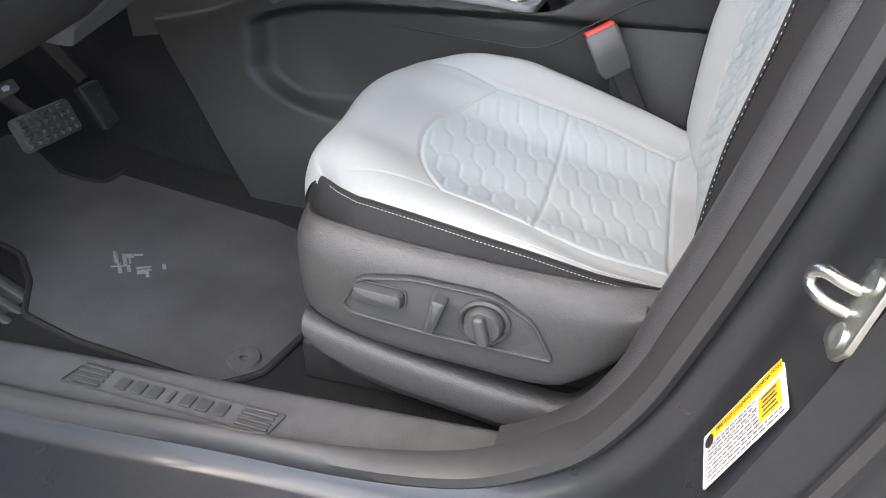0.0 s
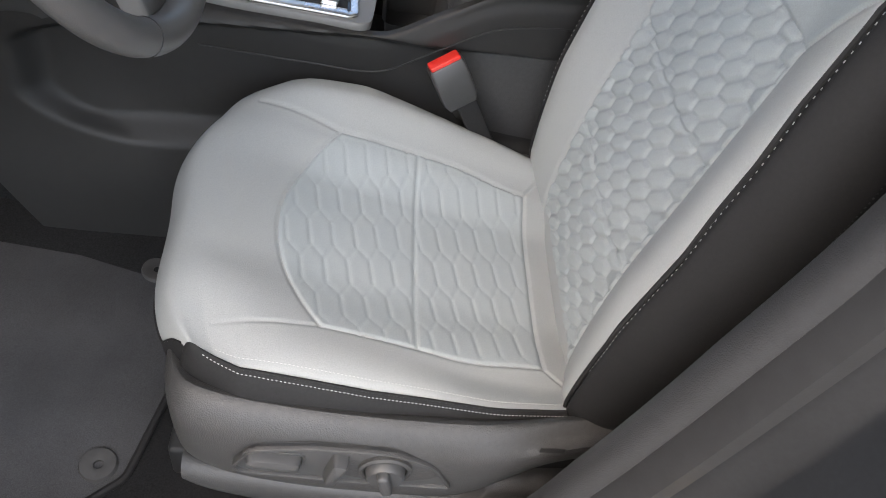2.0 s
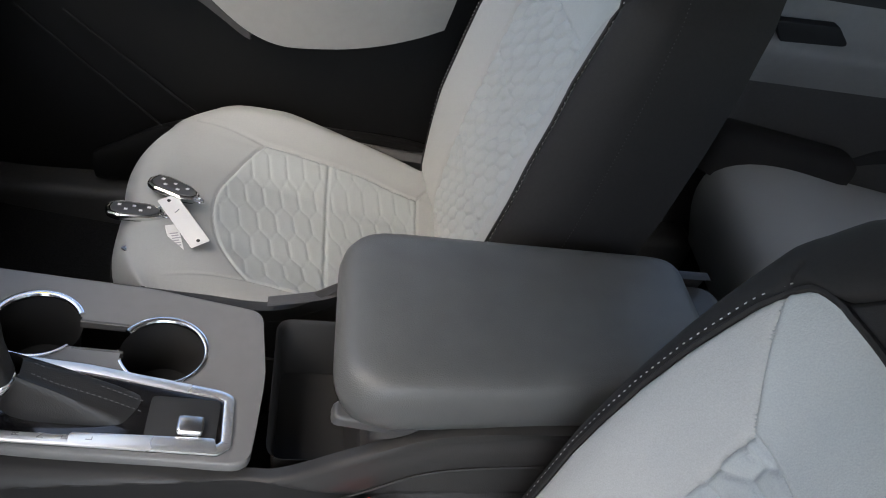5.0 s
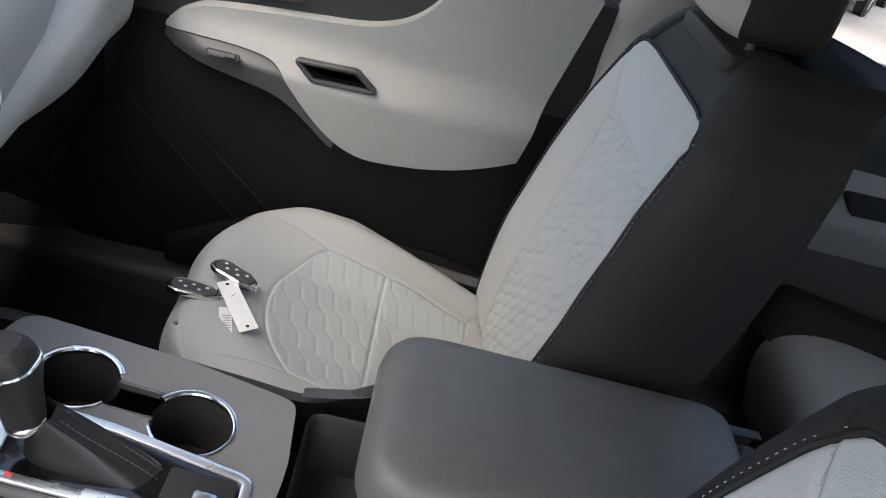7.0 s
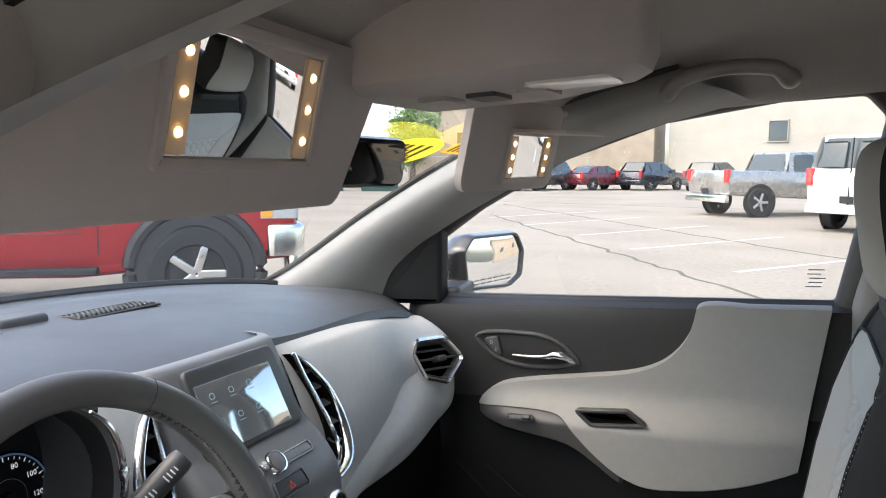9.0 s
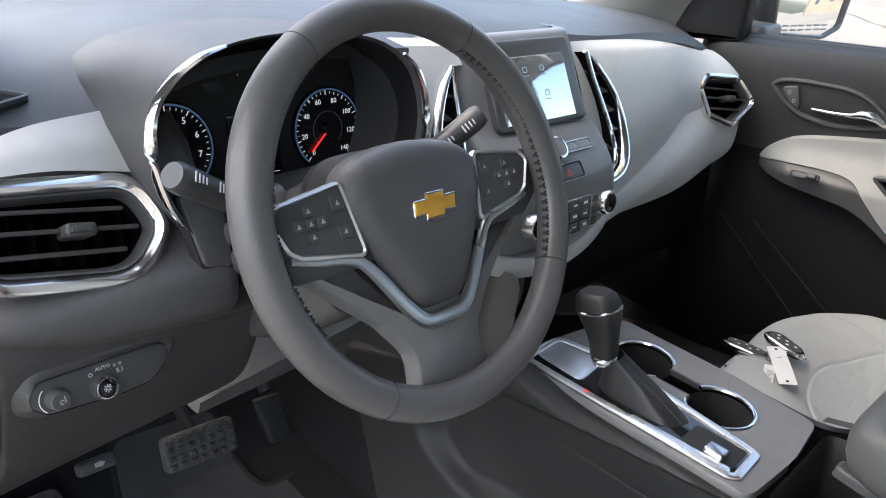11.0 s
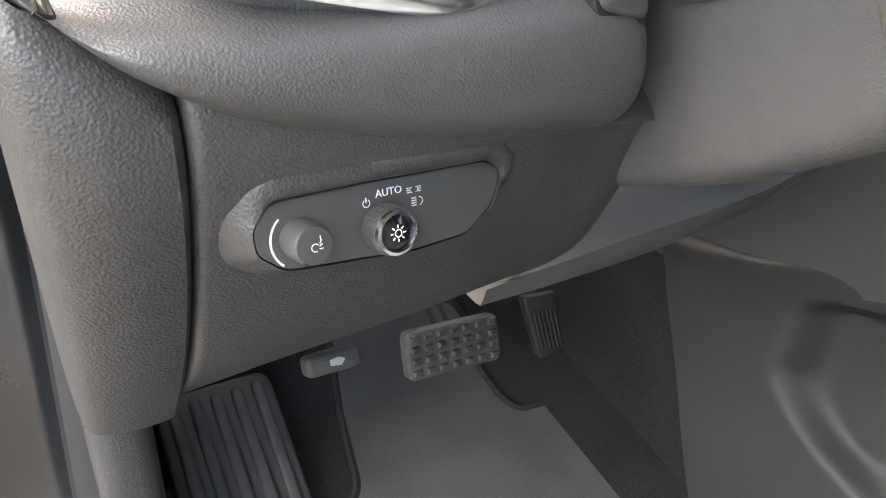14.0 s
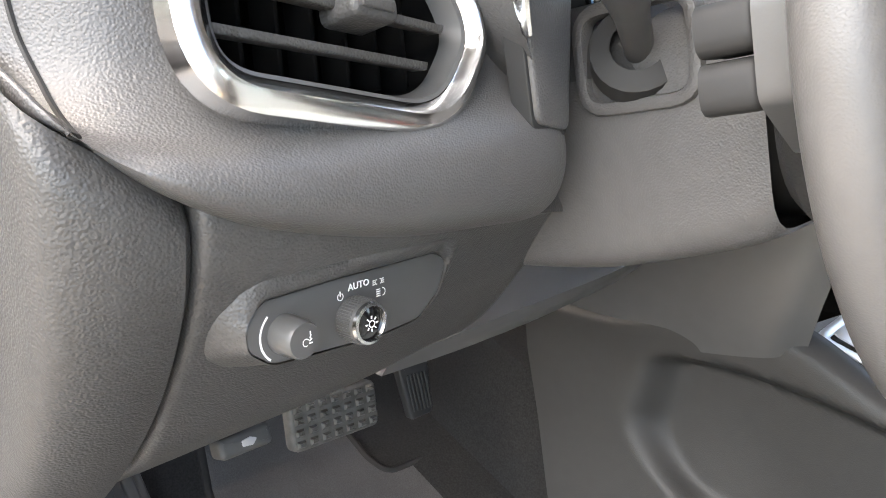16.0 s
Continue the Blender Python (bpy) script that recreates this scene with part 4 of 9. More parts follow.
def uncovered(a, m, outline, inset):
    """Cells of a sheet that stay when a vent opening is cut through it."""
    a = np.asarray(a, float)
    mid_ = (a[:-1, :-1] + a[1:, 1:]) / 2
    loc = (mid_ - np.array(m.translation)) @ np.array(m.to_3x3())
    o = np.array(outline, float)
    o = o.mean(0) + (o - o.mean(0)) * inset
    u, v = loc[..., 0], loc[..., 1]
    inside = np.zeros(u.shape, bool)
    for (x0, y0), (x1, y1) in zip(o, np.roll(o, -1, 0)):
        if y0 != y1:
            inside ^= ((y0 > v) != (y1 > v)) & (u < x0 + (x1 - x0) * (v - y0) / (y1 - y0))
    return ~(inside & (np.abs(loc[..., 2]) < 0.06))


A = loft(rows, 170, 150)
k = int(np.argmin(abs(A[:, 75, 1] + 0.741)))
part("end_seam", Geo().tube(cr(A[k, ::6] + np.array((0.0, -0.0002, 0.0)), 60), 0.0013, 6), MATTE_BLACK, dash)
part("dash_roll", Geo().grid(A, mask=uncovered(A, lv, lv_out, 0.84)), SOFT, dash, "rounded black dash pad below the vent")
rows = []
for y, o in ((-0.7035, -0.012), (-0.702, -0.002), (-0.698, 0.001), (-0.66, 0.003), (-0.56, 0.002), (-0.49, -0.006), (-0.445, -0.012), (-0.436, -0.03)):
    lo = 0.716 + 0.036 * (y + 0.702) / 0.266
    hi = 0.98 - 0.046 * (y + 0.702) / 0.266
    f = 1 - 0.25 * (y + 0.702) / 0.266
    rows.append([(-0.178 + o, y, hi), (-0.163 + o, y, hi - 0.016), (-0.17 + o, y, 0.92), (-0.191 + o, y, 0.87), (-0.228 + o, y, 0.805), (-0.262 - 0.05 * f + o * 0, y, lo + 0.006), (-0.285 - 0.05 * f, y, lo)])
KNEE = loft(rows, 150, 150)
rows = []
for y, o, zt in ((-0.764, -0.16, 1.03), (-0.762, -0.08, 1.02), (-0.759, -0.026, 1.012), (-0.754, -0.008, 1.004), (-0.735, 0.0, 0.99), (-0.718, 0.001, 0.98), (-0.7055, -0.001, 0.973), (-0.704, -0.012, 0.97)):
    rows.append([(-0.175 + o, y, zt), (-0.164 + o, y, zt - 0.014), (-0.167 + o, y, 0.925), (-0.189 + o, y, 0.87), (-0.229 + o, y, 0.805), (-0.288 + o, y, 0.728), (-0.302 + o, y, 0.714), (-0.325 + o, y, 0.708)])
part("end_cover", Geo().grid(loft(rows, 30, 40)), PLASTIC, dash, "black dash end cover")
for s in (-1, 1):
    part("kick_panel", Geo().box(pose(-0.62, s * 0.735, 0.66) if s < 0 else pose(-0.57, 0.77, 0.56), 0.44 if s < 0 else 0.56, 0.05, 0.9 if s < 0 else 0.72, 0.012), PLASTIC if s < 0 else DOOR_BLACK, dash)
part("bulkhead", Geo().box(pose(-0.88, 0.0, 0.68), 0.05, 1.5, 0.82, 0.01), MATTE_BLACK, dash)
rm_ = axes((-0.312, -0.592, 0.712), (0, 1, -0.02), (-0.5, 0, 0.86))
rl = part("hood_release", Geo().plate(box_outline(0.042, 0.016, 0.005), rm_ @ pose(0, 0, -0.012), 0.016, 0.004), DUSTY, dash, "black bonnet release lever")
part("release_mark", Geo().plate(fillet([(-0.006, -0.0025), (0.002, -0.0035), (0.006, 0.0005), (0.001, 0.003), (-0.006, 0.002)], 0.001), rm_ @ pose(0.002, 0, 0.004), 0.001, 0.0003), GREY_INK, rl, "white release symbol")
# light switch panel
lp = axes((-0.1675, -0.622, 0.9065), (-0.075, 1, -0.03), (-0.22, 0, 0.975))
lo_ = fillet([(-0.062, 0.003), (-0.054, 0.0128), (-0.01, 0.0132), (0.054, 0.0122), (0.0635, 0.006), (0.0575, -0.009), (0.042, -0.0205), (0.012, -0.022), (-0.05, -0.0168), (-0.0615, -0.0075)], [0.008, 0.01, 0.05, 0.008, 0.006, 0.012, 0.016, 0.04, 0.014, 0.008], 6)
lsw = part("light_switch_panel", Geo().plate(lo_, lp @ pose(0, 0, -0.006), 0.0085, 0.001), SMOOTH_BLACK, dash, "satin black light switch panel")
inv = np.array(lp.inverted())
flat = KNEE.reshape(-1, 3) @ inv[:3, :3].T + inv[:3, 3]
lo_p = np.array(lo_)


def widened(d):
    """The plate's outline, wider by d."""
    e = np.roll(lo_p, -1, 0) - np.roll(lo_p, 1, 0)
    e /= np.linalg.norm(e, axis=1)[:, None] + 1e-9
    area = np.sum(lo_p[:, 0] * np.roll(lo_p[:, 1], -1) - lo_p[:, 1] * np.roll(lo_p[:, 0], -1))
    return lo_p + np.stack([e[:, 1], -e[:, 0]], 1) * (d if area > 0 else -d)


def inside(pts, poly):
    hit = np.zeros(len(pts), bool)
    for (xa, ya), (xb, yb) in zip(poly, np.roll(poly, -1, 0)):
        cross = (ya > pts[:, 1]) != (yb > pts[:, 1])
        hit ^= cross & (pts[:, 0] < (xb - xa) * (pts[:, 1] - ya) / (yb - ya + 1e-12) + xa)
    return hit


def skin(pts):
    """Height of the knee panel over the plate's plane."""
    return np.array([flat[np.argsort(((flat[:, :2] - q_) ** 2).sum(1))[:6], 2].mean() for q_ in pts])


near = np.abs(flat[:, 2]) < 0.05
hole = (inside(flat[:, :2], widened(0.0065)) & near).reshape(150, 150)
part("knee_panel", Geo().grid(KNEE, mask=~(hole[:-1, :-1] | hole[1:, 1:] | hole[1:, :-1] | hole[:-1, 1:])), PLASTIC, dash, "black grained lower dash panel")
rim_a, rim_b, rim_c = widened(0.0105), widened(0.006), widened(0.0022)
ha, hb = skin(rim_a), skin(rim_b)
rings = [np.c_[rim_a, ha - 0.0012], np.c_[widened(0.009), skin(widened(0.009)) + 0.0006], np.c_[rim_b, hb * 0.75 + 0.0028], np.c_[rim_c, hb * 0.35 + 0.0042], np.c_[widened(0.0006), hb * 0.05 + 0.0036], np.c_[widened(0.0004), hb * 0 - 0.003]]
part("panel_surround", Geo().grid(np.array([[lp @ Vector(q_) for q_ in ring] for ring in rings], float), cv=True), PLASTIC, dash, "raised black bezel", sharp=60)
K = Matrix.Scale(0.74, 4)
k1, k2 = lp @ pose(-0.0425, -0.0045, 0.002) @ K, lp @ pose(-0.0035, -0.008, 0.002) @ K
part("dimmer_knob", Geo().lathe([(0.0125, 0.0), (0.0118, 0.017), (0.0105, 0.0195), (0.0, 0.02)], k1, 36), SMOOTH_BLACK, lsw, "small black dimmer knob")
part("headlamp_knob", Geo().lathe([(0.0145, 0.0), (0.0145, 0.014), (0.0135, 0.0165)], k2, 40), SMOOTH_BLACK, lsw, "ribbed headlamp knob")
part("knob_ring", Geo().lathe([(0.0138, 0.0155), (0.0134, 0.0185), (0.0115, 0.0192), (0.0108, 0.017)], k2, 40), SATIN_METAL, lsw, "satin silver ring")
part("knob_cap", Geo().lathe([(0.0112, 0.0168), (0.006, 0.0182), (0.0, 0.0184)], k2, 36), GLOSS_BLACK, lsw)
g = Geo()
for k in range(44):
    a = 2 * math.pi * k / 44
    g.box(k2 @ pose(0.0145 * math.cos(a), 0.0145 * math.sin(a), 0.008, 0, 0, math.degrees(a)), 0.0012, 0.001, 0.012, 0.0003)
part("knob_ribs", g, SMOOTH_BLACK, lsw)
letters("auto_mark", "AUTO", 0.0048, lp @ pose(0.0005, 0.0074, 0.0034), WHITE_INK, lsw, 0.0002)


def ring_mark(m, r, w, a0, a1, n=14):
    g = Geo()
    pts = [(r * math.cos(radians(a0 + (a1 - a0) * i / n)), r * math.sin(radians(a0 + (a1 - a0) * i / n))) for i in range(n + 1)]
    g.grid(np.array([[m @ Vector((x * (1 - w / r / 2), y * (1 - w / r / 2), 0)) for x, y in pts], [m @ Vector((x * (1 + w / r / 2), y * (1 + w / r / 2), 0)) for x, y in pts]], float))
    return g


part("off_symbol", ring_mark(lp @ pose(-0.0108, 0.0042, 0.0031), 0.0017, 0.0005, 120, 420).box(lp @ pose(-0.0108, 0.0056, 0.0031), 0.0005, 0.0024, 0.0003, 0.0001), WHITE_INK, lsw)
g = Geo()
for s in (-1, 1):
    g2_ = ring_mark(lp @ pose(0.0135 + s * 0.0009, 0.006, 0.0031), 0.0012, 0.0004, -90 if s > 0 else 90, 90 if s > 0 else 270)
    g.add(g2_.v, g2_.f)
    for k in (-1, 0, 1):
        g.box(lp @ pose(0.0135 + s * 0.003, 0.006 + 0.001 * k, 0.0031), 0.0016, 0.0004, 0.0003, 0.0001)
part("side_lamp_symbol", g, WHITE_INK, lsw)
g = ring_mark(lp @ pose(0.0158, 0.0004, 0.0031), 0.0019, 0.0005, -90, 90)
for k in range(4):
    g.box(lp @ pose(0.0132, -0.0012 + 0.0011 * k, 0.0031), 0.0026, 0.0005, 0.0003, 0.0001)
part("headlamp_symbol", g, WHITE_INK, lsw)
g = ring_mark(k2 @ pose(0, 0, 0.0188), 0.0022, 0.0007, 0, 360)
for k in range(8):
    a = 45 * k
    g.box(k2 @ pose(0.0042 * math.cos(radians(a)), 0.0042 * math.sin(radians(a)), 0.0187, 0, 0, a), 0.0019, 0.0008, 0.0004, 0.0001)
part("bulb_symbol", g, WHITE_INK, lsw)
g = ring_mark(k1 @ pose(0, -0.001, 0.0203), 0.0022, 0.0006, 30, 300)
for k in range(4):
    g.box(k1 @ pose(0.0035, -0.002 + 0.002 * k, 0.0203, 0, 0, 30 * k), 0.0024, 0.0006, 0.0003, 0.0001)
part("dimmer_symbol", g, WHITE_INK, lsw)
part("dimmer_arc", ring_mark(k1 @ pose(0, 0, 0.0008), 0.0175, 0.0013, 130, 230), WHITE_INK, lsw)


def vent(frame_out, m, name_label, chrome_w, slats, tilt, knob, parent):
    """An air vent: chrome frame, well and vanes in painted near-black shade, slats and a slider."""
    well = part("vent_well", Geo().sweep(frame_out, [(chrome_w, 0.004), (chrome_w + 0.003, -0.01), (chrome_w + 0.008, -0.07)], m, False, True), RECESS_SHADE, parent)
    rim = part("vent_frame", Geo().sweep(frame_out, [(-0.003, -0.004), (-0.002, 0.005), (0.002, 0.009), (chrome_w * 0.5, 0.010), (chrome_w - 0.001, 0.006), (chrome_w + 0.001, 0.0)], m), CHROME, parent, name_label)
    part("inner_frame", Geo().sweep(frame_out, [(chrome_w, 0.004), (chrome_w + 0.002, 0.003), (chrome_w + 0.006, -0.008)], m), SMOOTH_BLACK, parent)
    for cx, cy, w in slats:
        part("slat", Geo().plate(fillet([(-w / 2, 0.017), (w / 2, 0.017), (w / 2 - 0.002, 0.029), (-w / 2 + 0.002, 0.029)], 0.002), m @ pose(cx, cy, 0.001, 90 + tilt) @ pose(0, -0.028, 0), 0.0038, 0.0015), PLASTIC, parent)
    for k in range(7):
        w = frame_out
        xs_ = [p[0] for p in frame_out]
        cx = min(xs_) + (max(xs_) - min(xs_)) * (k + 1.4) / 9
        part("vane", Geo().box(m @ pose(cx, 0.0, -0.03), 0.0025, 0.05, 0.018, 0.0008), RECESS_SHADE, parent)
    if knob:
        part("vent_slider", Geo().box(m @ pose(knob[0], knob[1], 0.002), 0.026, 0.012, 0.022, 0.003).box(m @ pose(knob[0], knob[1], 0.0135), 0.018, 0.005, 0.002, 0.001), PLASTIC, parent, "black vent slider")
    return rim


vent(lv_out, lv, "chrome frame of the driver's side vent", 0.012, [(-0.007, 0.0205, 0.117), (-0.002, 0.0035, 0.13), (-0.009, -0.016, 0.117)], 12, (0.007, 0.0005), dash)
# small trim panel between the pad and the column
bp_ = axes((-0.163, -0.506, 1.008), (-0.12, 1, 0), (-0.25, 0, 0.97))
bin_out = fillet([(-0.028, 0.045), (-0.018, -0.022), (0.012, -0.03), (0.018, 0.045)], [0.004, 0.01, 0.006, 0.004], 5)
part("trim_joint", Geo().plate(fillet([(-0.0305, 0.047), (-0.02, -0.0245), (0.0135, -0.033), (0.02, 0.047)], 0.006), bp_ @ pose(0, 0, -0.012), 0.0115, 0.001), MATTE_BLACK, dash)
part("trim_panel", Geo().plate(bin_out, bp_ @ pose(0, 0, -0.006), 0.0085, 0.003), SOFT, dash, "small soft black trim panel")
# light grey panel above the vent
ap = np.array([[(-0.193, -0.708, 1.089), (-0.2, -0.703, 1.097), (-0.214, -0.694, 1.104)], [(-0.201, -0.63, 1.085), (-0.213, -0.63, 1.101), (-0.238, -0.63, 1.115)], [(-0.216, -0.55, 1.067), (-0.227, -0.553, 1.09), (-0.252, -0.563, 1.118)]])
part("accent_panel", Geo().grid(loft(ap, 20, 12) + np.array((0.004, 0, 0.002))), TRIM_LIT, dash, "light grey panel above the vent")

# ---- instrument cluster ----
arch = cr([(-0.165, -0.5, 0.99), (-0.165, -0.54, 1.045), (-0.165, -0.553, 1.1), (-0.17, -0.54, 1.14), (-0.18, -0.49, 1.172), (-0.2, -0.384, 1.182), (-0.182, -0.305, 1.174), (-0.17, -0.266, 1.148),
           (-0.165, -0.25, 1.1), (-0.165, -0.258, 1.045), (-0.165, -0.285, 0.99)], 60)
mid = np.array((0, -0.382, 1.08))
deep = arch.copy()
deep[:, 0] = -0.292
deep[:, 1:] = mid[1:] + (arch[:, 1:] - mid[1:]) * np.array((1.1, 0.97))
deep[:, 1] = np.where(arch[:, 1] > mid[1], mid[1] + (arch[:, 1] - mid[1]) * 1.16, deep[:, 1])
outer = arch.copy()
outer[:, 0] = -0.35
outer[:, 1:] = mid[1:] + (arch[:, 1:] - mid[1:]) * np.array((1.12, 1.02))
lip = arch.copy()
lip[:, 0] += 0.004
lip[:, 1:] = mid[1:] + (arch[:, 1:] - mid[1:]) * 1.03
hood = thing("instrument_cluster", (-0.28, -0.38, 0.98), "black instrument cluster hood with two round gauges", "gauge")
part("hood_inner", Geo().grid(np.array([arch, deep])), MATTE_BLACK, hood)
part("hood_back", Geo().add(deep, [tuple(range(len(deep)))]), MATTE_BLACK, hood)
part("hood", Geo().grid(np.array([arch, lip, lip * 0.5 + outer * 0.5 + np.array((0.0, 0, 0.004)), outer])), SOFT, hood, "soft black hood over the gauges")
face = axes((-0.288, -0.384, 1.075), (0, 1, 0), (-0.1, 0, 1))
part("face", Geo().plate(fillet([(-0.16, -0.1), (0.16, -0.1), (0.165, 0.05), (0.1, 0.105), (-0.1, 0.105), (-0.165, 0.05)], 0.03), face @ pose(0, 0, -0.012), 0.012, 0.002), MATTE_BLACK, hood)
NEEDLE = emit("lit_red_needle", (0.9, 0.03, 0.02), 0.35)
DIALLIT = emit("lit_white_marks", (0.8, 0.85, 0.9), 0.12)
BLUE = emit("lit_blue_ring", (0.08, 0.16, 0.3), 0.06)
for cx, cy, nums, needle, r in ((-0.1, -0.013, "012345678", 195, 0.047), (0.1, -0.017, ("0", "20", "40", "60", "80", "100", "120", "140"), 222, 0.047)):
    gm = face @ pose(cx, cy, 0)
    dial = part("dial", Geo().lathe([(r + 0.004, -0.002), (r + 0.003, 0.003), (r, 0.003), (r - 0.002, 0.0015), (0.0, 0.0012)], gm, 48), GLOSS_BLACK, hood, "round black gauge with white numbers")
    part("dial_ring", ring_mark(gm @ pose(0, 0, 0.0034), r, 0.0022, -48, 228, 40), BLUE, dial)
    part("inner_ring", ring_mark(gm @ pose(0, 0, 0.002), r * 0.45, 0.0006, -48, 228, 30), GREY_INK, dial)
    g = Geo()
    for k in range(33):
        a = 228 - 276 * k / 32
        long = k % 4 == 0
        g.box(gm @ pose((r - 0.004) * math.cos(radians(a)), (r - 0.004) * math.sin(radians(a)), 0.002, 0, 0, a), 0.005 if long else 0.003, 0.0009 if long else 0.0005, 0.0004, 0.0001)
    part("tick_marks", g, DIALLIT, dial)
    for k, tx in enumerate(nums):
        a = radians(228 - 276 * k / (len(nums) - 1))
        letters("number", tx, 0.0098 if len(nums) > 8 else 0.0085, gm @ pose((r - 0.013) * math.cos(a), (r - 0.0125) * math.sin(a), 0.0022), DIALLIT, dial, 0.0001)
    a = needle
    part("needle", Geo().box(gm @ pose(0.018 * math.cos(radians(a)), 0.018 * math.sin(radians(a)), 0.004, 0, 0, a), 0.034, 0.0018, 0.001, 0.0003), NEEDLE, dial, "red needle")
    part("needle_hub", Geo().lathe([(0.008, 0.002), (0.007, 0.006), (0.0, 0.0065)], gm, 24), GLOSS_BLACK, dial)
for cx, nd in ((-0.035, 130), (0.032, 60)):
    gm = face @ pose(cx, 0.062, 0)
    sub = part("small_gauge", Geo().lathe([(0.024, -0.001), (0.024, 0.001), (0.0, 0.0012)], gm, 30), GLOSS_BLACK, hood, "small black gauge")
    g = Geo()
    for k in range(5):
        a = 150 - 30 * k
        g.box(gm @ pose(0.021 * math.cos(radians(a)), 0.021 * math.sin(radians(a)), 0.0015, 0, 0, a), 0.005, 0.001, 0.0004, 0.0001)
    part("tick_marks", g, DIALLIT, sub)
    part("needle", Geo().box(gm @ pose(0.012 * math.cos(radians(nd)), 0.012 * math.sin(radians(nd)), 0.003, 0, 0, nd), 0.022, 0.0015, 0.001, 0.0003), NEEDLE, sub, "red needle")
    for tx, sx in (("E", -1), ("F", 1)) if cx < 0 else (("C", -1), ("H", 1)):
        letters("mark", tx, 0.009, gm @ pose(sx * 0.023, -0.004, 0.0016), DIALLIT, sub, 0.0001)
scr = part("trip_display", Geo().plate(box_outline(0.064, 0.085, 0.003), face @ pose(0, -0.028, 0), 0.0015, 0.0004), mat("dark_display", (0.012, 0.013, 0.016), 0.15, var=0.02), hood, "small dark trip display")
letters("trip_word", "TRIP", 0.0075, face @ pose(-0.013, 0.005, 0.0018), DIALLIT, scr, 0.0001)
letters("speed_zero", "0", 0.014, face @ pose(0.0, -0.03, 0.0018), DIALLIT, scr, 0.0001)
for lx, ly, lw, lh in ((0, -0.001, 0.056, 0.0006), (0, -0.055, 0.056, 0.0006), (-0.008, -0.062, 0.03, 0.004), (0.0, -0.012, 0.018, 0.003), (0.0, -0.043, 0.012, 0.003)):
    part("display_line", Geo().box(face @ pose(lx, ly, 0.0017), lw, lh, 0.0002, 0.0001), DIALLIT, scr)
# chrome brows at both sides of the hood
for path in (arch[5:24], arch[42:59]):
    p = mid + (path - mid) * np.array((1, 1.045, 1.03))
    p[:, 0] = path[:, 0] + 0.008
    part("chrome_brow", Geo().tube(cr(p[::2], 40), np.interp(np.linspace(0, 1, 40), [0, 0.15, 0.85, 1], [0.003, 0.006, 0.006, 0.003]), 8, flat=0.6), CHROME, hood, "thin chrome edge")

# ---- steering wheel ----
WM = axes((-0.0115, -0.381, 1.054), (0, 1, 0), (-0.381, 0, 0.924))
wheel = thing("steering_wheel", (-0.0115, -0.374, 1.054), "black leather steering wheel with silver trim and a gold emblem", "steering wheel")
n = 120
pts, rad = [], []
for k in range(n):
    a = 2 * math.pi * k / n
    dd = math.degrees(a) % 360
    grip = sum(math.exp(-((dd - c + 180) % 360 - 180) ** 2 / (2 * 17 ** 2)) for c in (28, 152))
    pts.append(WM @ Vector((0.1725 * math.cos(a), 0.1725 * math.sin(a), 0)))
    rad.append(0.0162 + 0.0015 * grip)
part("rim", Geo().tube(pts, rad, 20, True, up=tuple(WM.col[2].to_3d())), LEATHER, wheel, "black leather rim")
for a in (58, 122, -31, 237, -59):
    ring = [WM @ Matrix.Rotation(radians(a), 4, "Z") @ Vector((0.1725 + 0.0162 * math.cos(b), 0, 0.0162 * math.sin(b))) for b in np.linspace(0, 2 * math.pi, 20, endpoint=False)]
    if a != -59:
        part("rim_seam", Geo().tube(ring, 0.0007, 5, True), DARK_THREAD, wheel)
for a0, a1 in ((-30, 57), (123, 210)):
    g = Geo()
    for k in range(60):
        a = radians(a0 + (a1 - a0) * k / 59)
        s = 1 if k % 2 else -1
        p = WM @ Vector((0.1568 * math.cos(a), 0.1568 * math.sin(a), 0.004 + 0.003))
        q2 = WM @ Vector((0.1568 * math.cos(a + 0.02 * s), 0.1568 * math.sin(a + 0.02 * s), 0.0005))
        g.tube([p, q2], 0.0013, 5)
    part("rim_stitching", g, DARK_THREAD, wheel, "", kind="stuff")
pad = cr([(-0.083, 0.03), (-0.074, 0.046), (-0.05, 0.057), (0.0, 0.063), (0.05, 0.057), (0.074, 0.046), (0.083, 0.03), (0.08, 0.006), (0.066, -0.026), (0.044, -0.066), (0.033, -0.083), (0.02, -0.09), (0.0, -0.0915), (-0.02, -0.09), (-0.033, -0.083), (-0.044, -0.066), (-0.066, -0.026), (-0.08, 0.006)], 80, True)
hubm = WM @ pose(0, 0, -0.036)
part("hub", Geo().sweep(pad, [(0.02, -0.03), (0.008, -0.012), (0.004, 0.002), (0.006, 0.008)], hubm, False, True), SMOOTH_BLACK, wheel)
part("airbag_cover", Geo().dome(pad, hubm, [(1.0, 0.002), (0.992, 0.014), (0.968, 0.0235), (0.92, 0.031), (0.84, 0.0365), (0.7, 0.0405), (0.45, 0.0427), (0.2, 0.043)]), SOFT, wheel, "soft black centre pad", sharp=60)
part("airbag_mark", Geo().box(hubm @ pose(0.0, -0.058, 0.0405), 0.008, 0.0012, 0.001, 0.0003).box(hubm @ pose(0.0, -0.065, 0.0402), 0.018, 0.003, 0.0006, 0.0002), PLASTIC, wheel)
# emblem: a cross-shaped badge
em = hubm @ pose(0.003, 0.0, 0.043) @ Matrix.Diagonal((0.7, 0.7, 0.8, 1))
